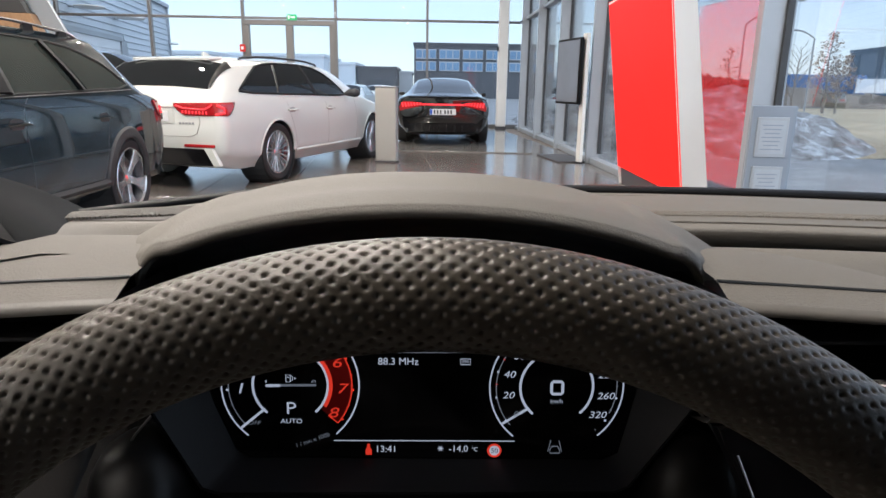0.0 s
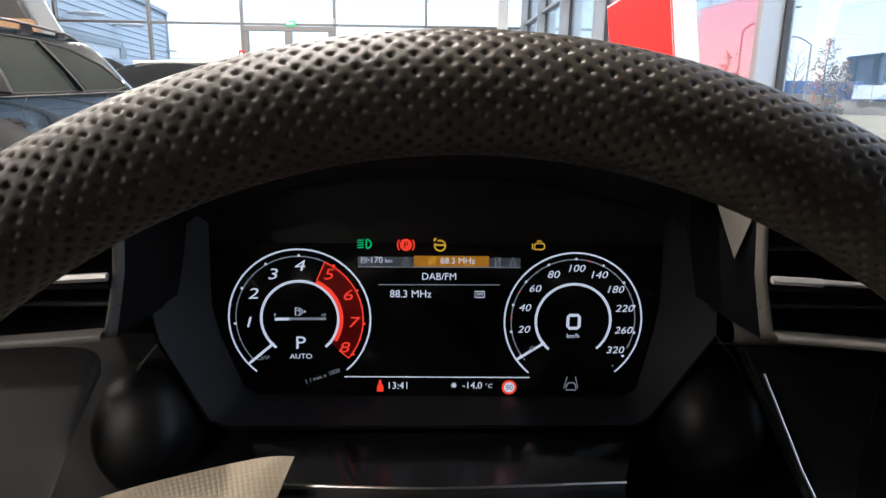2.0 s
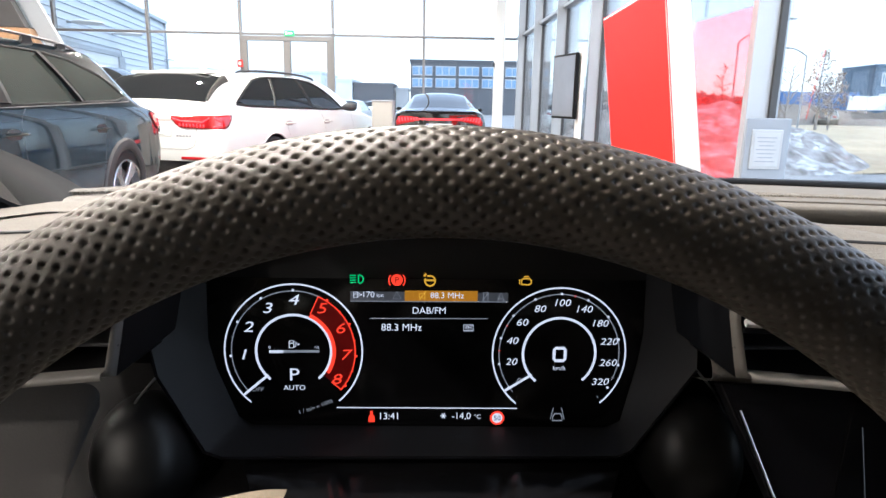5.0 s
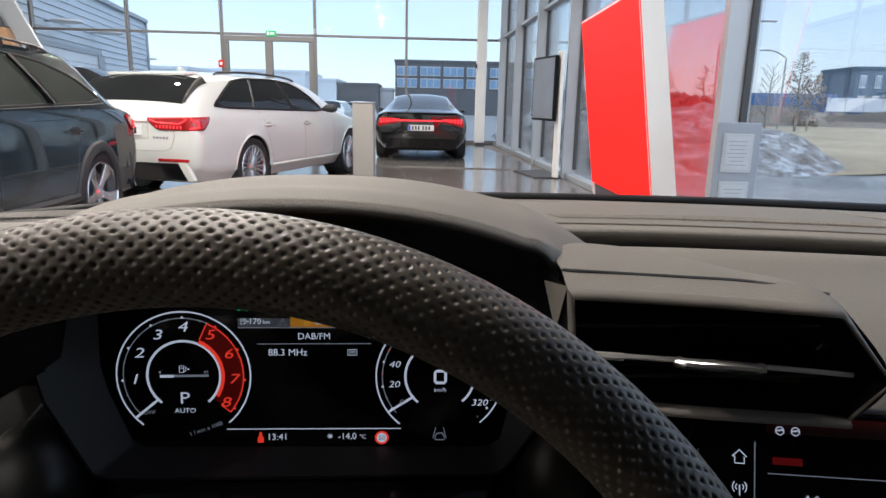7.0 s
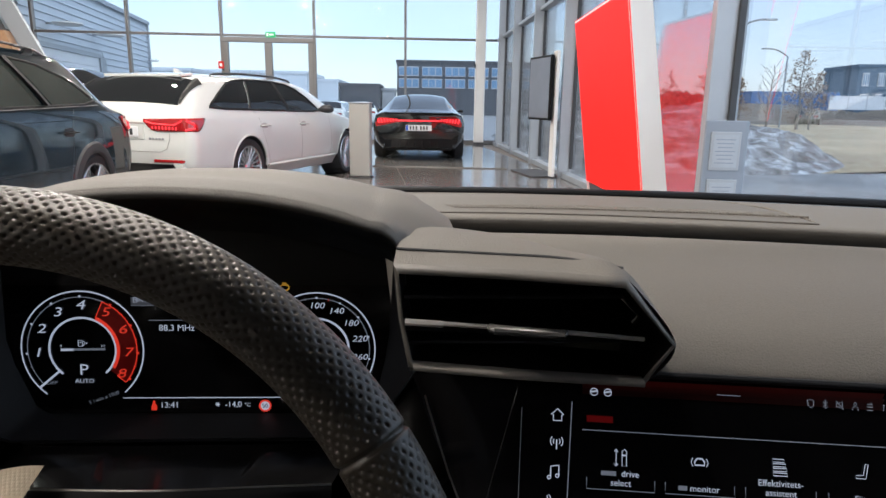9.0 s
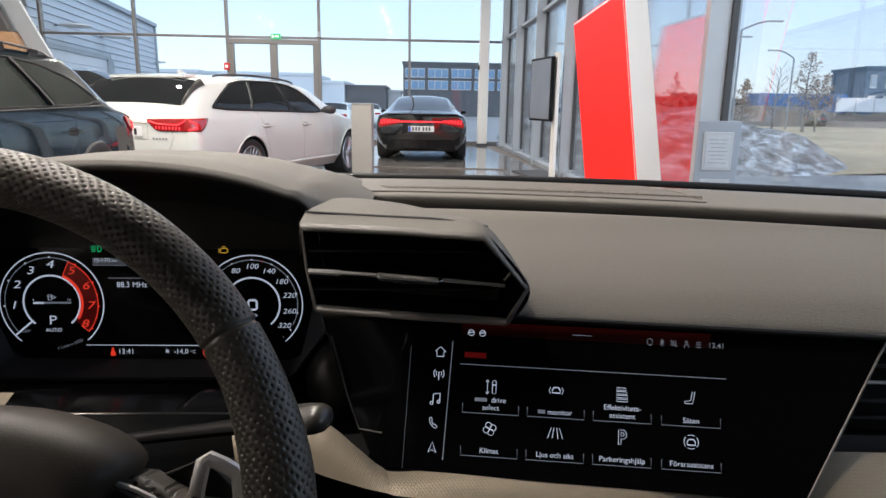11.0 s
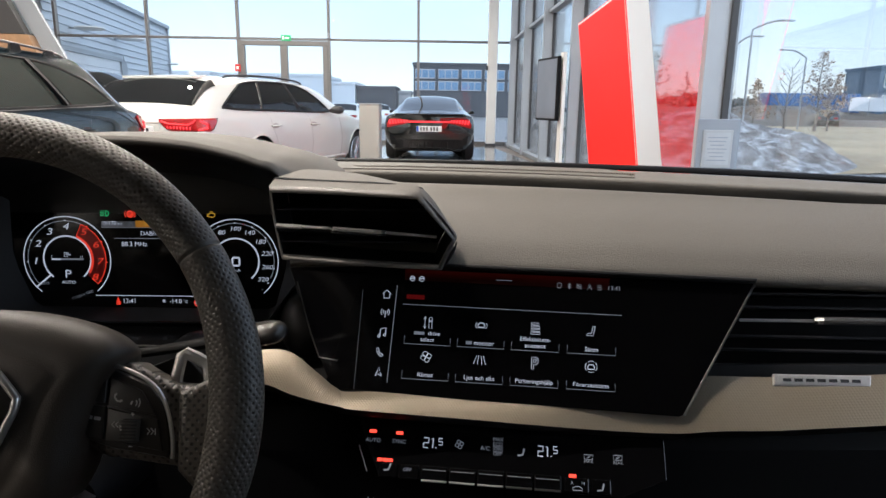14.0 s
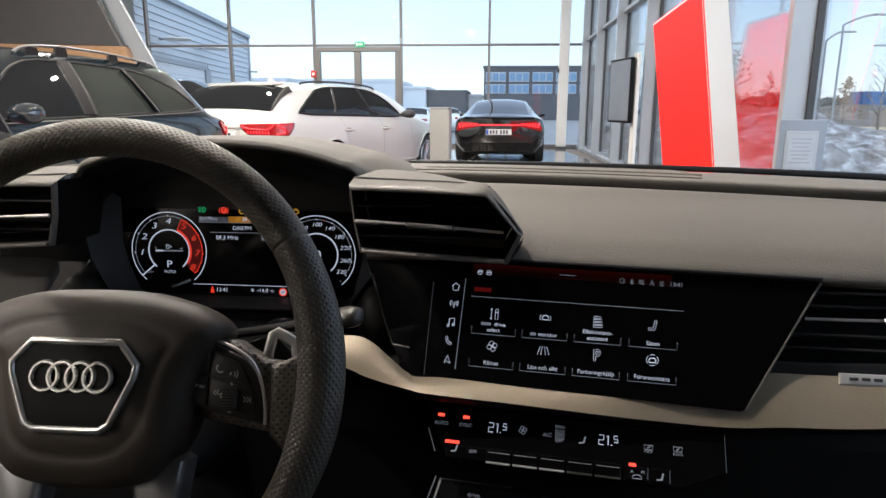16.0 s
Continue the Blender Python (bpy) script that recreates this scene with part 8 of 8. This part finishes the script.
RED_HAZE = glow("display_red_haze", (0.12, 0.006, 0.003), 0.022)
RED_HAZE_MID = glow("display_red_haze_mid", (0.07, 0.004, 0.002), 0.016)
RED_HAZE_LOW = glow("display_red_haze_low", (0.03, 0.002, 0.001), 0.012)
RED_TAB = glow("display_red_tab", (0.4, 0.01, 0.01), 0.03)
EDGE_LINE = glow("display_edge_line", (0.3, 0.31, 0.33), 0.03)
TILE_LINE = glow("display_tile_line", (0.4, 0.42, 0.46), 0.08)
touch_screen()

# ---- climate control ----
CLIMATE = thing("climate_panel", "black climate control panel with lit symbols and red lamps", "climate control", axes((0.252, 0.218, 0.814), (0.9914, -0.1307, -0.0074), (0.0919, 0.6549, 0.7501)))


def climate():
    part("panel", slab_bm([mm(*p) for p in ((-20, 26), (262, 36), (262, -24), (222, -42), (8.5, -38), (-8, -8))], -0.012, -0.0004, 0.0006), SCREEN_BLACK, CLIMATE, "glossy black panel")
    for x in (-0.9, 24.0, 180.9):
        part("indicator_lamp", box_bm(0.0065, 0.003, 0.0012, (*mm(x, -0.3 if x < 100 else -26.6), 0.0006), 0.0005, 1), LED_RED, CLIMATE, "glowing red lamp")
    for k in range(3):
        part("indicator_lamp", box_bm(0.0045, 0.003, 0.0012, (*mm(8.6 + 4.8 * k, -25.1), 0.0006), 0.0005, 1), LED_RED, CLIMATE, "glowing red lamp")
    for w, x, y, s in (("AUTO", 0.3, -8.5, 5.0), ("SYNC", 24.4, -8.2, 5.0), ("MAX", 114.6, 0, 4.4), ("ECO", 114.3, -4.3, 4.4), ("ON", 114.6, -8.5, 4.4), ("OFF", 114.3, -12.8, 4.4), ("A/C", 103.2, -8.6, 5.2), ("MAX", 195, -13.4, 3.6), ("REAR", 220.5, -13.0, 3.6), ("OFF", 34.6, -32.3, 4.4), ("A", 180.4, -32.6, 4.2), ("M", 189.9, -32.5, 4.2)):
        text("lettering", w, s / 1000, at(*mm(x, y), Z2), GLOW_DIM, CLIMATE)
    for x in (55.5, 158.9):
        for ox, oy, w, h, pts in ((-6.2, -7.4, 2.2, 4.4, ((-1, 1), (1, 1), (1, 0), (-1, 0), (-1, -1), (1, -1))), (-0.6, -7.4, 1.2, 4.4, ((-1, 0.8), (0.6, 1), (0.6, -1))), (7.0, -5.6, 1.7, 2.9, ((1, 1), (-1, 1), (-1, 0), (1, 0), (1, -1), (-1, -1)))):
            stroke("digit", [mm(x + ox + a * w, oy + b * h) for a, b in pts], 0.0009, Z2, GLOW_WHITE, CLIMATE)
        flat("point", [mm(x + 2.6, -11.8), mm(x + 3.6, -11.8), mm(x + 3.6, -10.8), mm(x + 2.6, -10.8)], Z2, GLOW_WHITE, CLIMATE)
    stroke("on_frame", [mm(*p) for p in ((110.4, -10.8), (118.8, -10.8), (118.8, -6.4), (110.4, -6.4))], 0.0005, Z2, GLOW_DIM, CLIMATE, True)
    for q in range(4):
        a = 90 * q + 20
        stroke("fan_symbol", [mm(*p) for p in arc(79.7 + 2.1 * math.cos(radians(a)), -6.8 + 2.1 * math.sin(radians(a)), 1.7, 0, 330, 10)], 0.0007, Z2, GLOW_DIM, CLIMATE, True)
    for dx, dy in ((135.6, -10.0), (16.5, -31.4), (205.1, -34.8)):
        stroke("seat_symbol", [mm(dx + 2.6, dy + 3.6), mm(dx + 1.2, dy - 2.0), mm(dx - 3.2, dy - 2.6)], 0.0016, Z2, GLOW_DIM, CLIMATE)
    for dx, dy in ((195, -9.6), (220.5, -8.4)):
        stroke("screen_symbol", [mm(dx - 3.4, dy - 2), mm(dx + 3.4, dy - 2), mm(dx + 4, dy + 2), mm(dx - 4, dy + 2)], 0.0007, Z2, GLOW_DIM, CLIMATE, True)
        stroke("heat_mark", [mm(dx - 1.4, dy - 0.8), mm(dx + 1.4, dy + 0.8)], 0.0010, Z2, GLOW_DIM, CLIMATE)
    stroke("recirculation_symbol", [mm(*p) for p in ((181, -38.4), (189, -38.4), (189, -36.6), (186.6, -35.2), (183.4, -35.2), (181, -36.6))], 0.0008, Z2, GLOW_DIM, CLIMATE, True)
    # row of rocker keys
    keys = [(8.5, 25.5), (27, 45)] + [(47.5 + 25.0 * k, 71.0 + 25.0 * k) for k in range(5)] + [(174, 195), (197, 214)]
    for k, (a, b) in enumerate(keys):
        y = -0.0293 - 0.00001 * k
        mid = 2 <= k <= 6
        key = part("rocker_key", box_bm((b - a) / 1000, 0.0125, 0.005, ((a + b) / 2000, y - 0.0045, -0.0017 if not mid else 0.0004), 0.0010, 2), SCREEN_BLACK, CLIMATE)
        if mid:
            part("key_line", box_bm((b - a) / 1000 - 0.003, 0.0006, 0.0004, ((a + b) / 2000, y - 0.002, 0.0031)), GALV, key)
            # one chrome edge; its brighter lit left part is put into the lighter metal
            part("key_chrome", tube_bm([(a / 1000 + 0.0005, y - 0.0112, 0.0022), (b / 1000 - 0.0005, y - 0.0112, 0.0022)], 0.0011, 6), RIB_BRIGHT if k < 5 else SATIN, key)
    part("end_mark", tube_bm([(*mm(-12, -14), 0.0002), (*mm(-2, -36), 0.0002)], 0.0005, 4), GALV, CLIMATE)
    c = thing("drive_key_panel", "black console key panel with a small lit word", "console keys", axes((0.260, 0.193, 0.745), (0.9914, -0.1307, -0.0074), (0.08, 0.8, 0.6)))
    part("plate", slab_bm([mm(*p) for p in ((-10, 12), (110, 12), (112, -60), (-20, -60))], -0.01, 0.0, 0.001), GLOSS_BLACK, c)
    part("edge_line", tube_bm([(*mm(-9, 12), 0.0004), (*mm(-19, -50), 0.0004)], 0.0005, 4), GALV, c)
    part("outer_line", tube_bm([(*mm(-15, 14), 0.0), (*mm(-27, -50), 0.0)], 0.0006, 4), GALV, c)
    text("lettering", "drive", 0.006, at(0.025, 0.0, Z2), GLOW_DIM, c)
    part("plate_edge", tube_bm([(*mm(-20, -60), 0.001), (*mm(-10, 12), 0.001), (*mm(60, 12), 0.001)], 0.0009, 5), SATIN, c)
    # centre console below
    part("console_body", slab_bm([(0.24, 0.70), (0.10, 0.675), (-0.3, 0.64), (-0.9, 0.60), (-0.9, 0.325), (0.3, 0.325)], 0.19, 0.56, m=Matrix(((0, 0, 1, 0), (1, 0, 0, 0), (0, 1, 0, 0), (0, 0, 0, 1)))), DEEP_BLACK, DASH)


climate()
# ---- cabin shell round the camera, mostly unseen, keeps light out ----
CABIN = thing("car_cabin", "hatchback cabin shell with dark lining and open windows", "car cabin", Matrix.Identity(4))


def cabin():
    # roof lining, domed; unseen, its front edge set to hold off overhead light
    rows = []
    for k in range(17):
        x = -0.36 + 1.48 * k / 16
        g = (x - 0.38) / 0.66
        rows.append([(x, y, 1.40 - 0.055 * g * g) for y in [0.11 - 1.12 * q / 12 for q in range(13)]])
    sheet("roof_lining", rows, LINING, CABIN, 0.03, label="dark fabric roof lining")
    for s, x0, x1 in ((-1, -0.50, -0.34), (1, 1.32, 1.10)):
        part("a_pillar", tube_bm(smooth_line([(x0, 0.62, 1.02), (x0 * 0.5 + x1 * 0.5, 0.42, 1.17), (x1, 0.10, 1.34), (x1 * 0.99, -0.1, 1.37)], 14), 0.035, 10), LINING, CABIN, smooth=True)
        # unseen b-pillars, widened to hold back light from the sides and behind
        part("b_pillar", box_bm(0.09, 0.40, 0.62, (x0 - 0.02 * s, -0.80, 1.08), 0.03), LINING, CABIN)
        part("roof_rail_lining", tube_bm([(x1, 0.14, 1.34), (x1 + s * 0.01, -0.6, 1.36), (x1, -1.6, 1.32)], 0.05, 10), LINING, CABIN, smooth=True)
    # unseen strips added to close the rear sides against light
    for x in (-0.52, 1.28):
        part("rear_side_lining", box_bm(0.08, 1.35, 0.12, (x, -1.27, 0.97), 0.03), LINING, CABIN)
    for x in (-0.44, 1.36):
        part("door_card", box_bm(0.09, 2.3, 0.62, (x, -0.45, 0.66), 0.04), PAD_DARK, CABIN)
    # unseen wall added behind the camera to shut out light
    part("rear_light_block", box_bm(1.9, 0.12, 1.1, (0.38, -0.98, 0.85), 0.04), LINING, CABIN)
    part("underbody", box_bm(1.7, 3.9, 0.16, (0.38, -0.1, 0.2), 0.03), GASKET, CABIN)
    for x in (-0.36, 1.12):
        for y in (1.35, -1.28):
            part("tyre", lathe_bm([(0.2, -0.1), (0.31, -0.115), (0.328, -0.06), (0.328, 0.06), (0.31, 0.115), (0.2, 0.1), (0.2, -0.1)], 40, m=Matrix.Translation((x, y, 0.329)) @ pose(0, 0, 0, 0, 90, 0)), TYRE, CABIN, "black tyre", True)
    part("floor_carpet", box_bm(2.0, 3.0, 0.05, (0.38, -0.6, 0.3), 0.01), LINING, CABIN)
    part("front_bulkhead", box_bm(1.6, 0.08, 0.58, (0.38, 0.98, 0.59), 0.02), LINING, CABIN)
    # bonnet beyond the windscreen foot, below the sight line
    part("scuttle", box_bm(1.5, 0.26, 0.03, (0.38, 0.84, 0.90), 0.01), DEEP_BLACK, CABIN)
    # sail panel with tweeter at the driver's door
    top = [(-0.338, 0.36, 1.098), (-0.337, 0.44, 1.075), (-0.336, 0.50, 1.055), (-0.335, 0.55, 1.035), (-0.334, 0.60, 1.012), (-0.333, 0.625, 1.0)]
    low = [(-0.275, 0.336, 1.033), (-0.238, 0.374, 1.031), (-0.262, 0.44, 1.023), (-0.283, 0.50, 1.015), (-0.298, 0.55, 1.009), (-0.325, 0.62, 0.999)]
    rows = []
    for p, q in zip(smooth_line(top, 30), smooth_line(low, 30)):
        rows.append([p + Vector((-0.03, 0, -0.004)), p + Vector((-0.006, 0, 0.0)), p, p + Vector((0.003, 0, -0.004)), p.lerp(q, 0.5) + Vector((0.004, 0, 0)), q])
    sheet("sail_panel", rows, SAIL, CABIN, label="dark grey sail panel")
    # tweeter mesh: disc of small domes
    g = axes((-0.2735, 0.374, 1.0475), (0.0, 1.0, -0.12), (-0.82, 0.05, 0.57)) @ Matrix.Scale(0.52, 4)
    mesh_ = part("tweeter_grille", lathe_bm([(0.0, 0.0012), (0.03, 0.001), (0.044, 0.0005), (0.047, -0.003)], 40, m=g), DEEP_BLACK, CABIN, "black tweeter grille", True)
    v, f = [], []
    for i in range(-12, 13):
        for j in range(-12, 13):
            x, y = i * 0.0036 + (0.0018 if j % 2 else 0), j * 0.0032
            if x * x + y * y < 0.0425 ** 2:
                k = len(v)
                for q in range(6):
                    v.append(g @ Vector((x + 0.0010 * math.cos(q * math.pi / 3), y + 0.0010 * math.sin(q * math.pi / 3), 0.0018 - 0.2 * (x * x + y * y))))
                f.append(tuple(range(k, k + 6)))
    mesh_object("mesh_dots", v, f, SAIL, mesh_, False)


LINING = mat("dark_lining_fabric", (0.035, 0.034, 0.034), 0.9, grain=0.25, scale=900, bump=0.0004, stain=0.1)
SAIL = mat("dark_grey_sail_plastic", (0.008, 0.009, 0.0105), 0.75, spec=0.1, grain=0.12, scale=900, bump=0.0002, stain=0.08)
cabin()
# ---- floor tiles: single pieces where the camera sees the floor ----
def floor_tiles():
    size, gap = 0.9, 0.006
    me = bpy.data.meshes.new("tile")
    bm = box_bm(size - gap, size - gap, 0.01, (0, 0, -0.005), 0.0012, 1)
    bm.to_mesh(me)
    bm.free()
    me.materials.append(TILE_VAR)
    turn = pose(0, 0, 0, 0, 0, 4)
    n = 0
    far_v, far_f = [], []
    for i in range(-18, 8):
        for j in range(-9, 24):
            c = turn @ Vector((i * size + 0.3, j * size, 0))
            if not (ROOM_L + 0.3 < c.x < ROOM_R - 0.3 and ROOM_N + 0.3 < c.y < ROOM_F - 0.3):
                continue
            if -5.2 < c.x and 3.0 < c.y and n < 300:
                o = new("tile", me)
                o.parent = FLOOR
                o.matrix_local = Matrix.Translation(c) @ pose(0, 0, 0, 0, 0, 4)
                n += 1
            else:
                k = len(far_v)
                h = (size - gap) / 2
                for dx, dy in ((-h, -h), (h, -h), (h, h), (-h, h)):
                    q = c + turn.to_3x3() @ Vector((dx, dy, 0))
                    far_v += [(q.x, q.y, 0.0)]
                for dx, dy in ((-h, -h), (h, -h), (h, h), (-h, h)):
                    q = c + turn.to_3x3() @ Vector((dx, dy, 0))
                    far_v += [(q.x, q.y, -0.01)]
                far_f += [(k, k + 1, k + 2, k + 3), (k, k + 4, k + 5, k + 1), (k + 1, k + 5, k + 6, k + 2), (k + 2, k + 6, k + 7, k + 3), (k + 3, k + 7, k + 4, k)]
    tagged(mesh_object("far_tiles", far_v, far_f, TILE, FLOOR, False), kind="stuff")


def tile_material():
    m = mat("brown_grey_floor_tile_piece", (0.135, 0.122, 0.11), 0.17, spec=0.75, grain=0.12, scale=60, stain=0.18, stain_scale=2.5, rough_var=0.1, bump=0.00015)
    n, l, b = nodes_of(m)
    info = n.new("ShaderNodeObjectInfo")
    s = n.new("ShaderNodeMath")
    s.operation = "MULTIPLY_ADD"
    l.new(info.outputs["Random"], s.inputs[0])
    s.inputs[1].default_value, s.inputs[2].default_value = 0.16, 0.92
    vm = n.new("ShaderNodeVectorMath")
    vm.operation = "SCALE"
    l.new(b.inputs["Base Color"].links[0].from_socket, vm.inputs[0])
    l.new(s.outputs[0], vm.inputs["Scale"])
    l.new(vm.outputs[0], b.inputs["Base Color"])
    return m


TILE_VAR = tile_material()
floor_tiles()
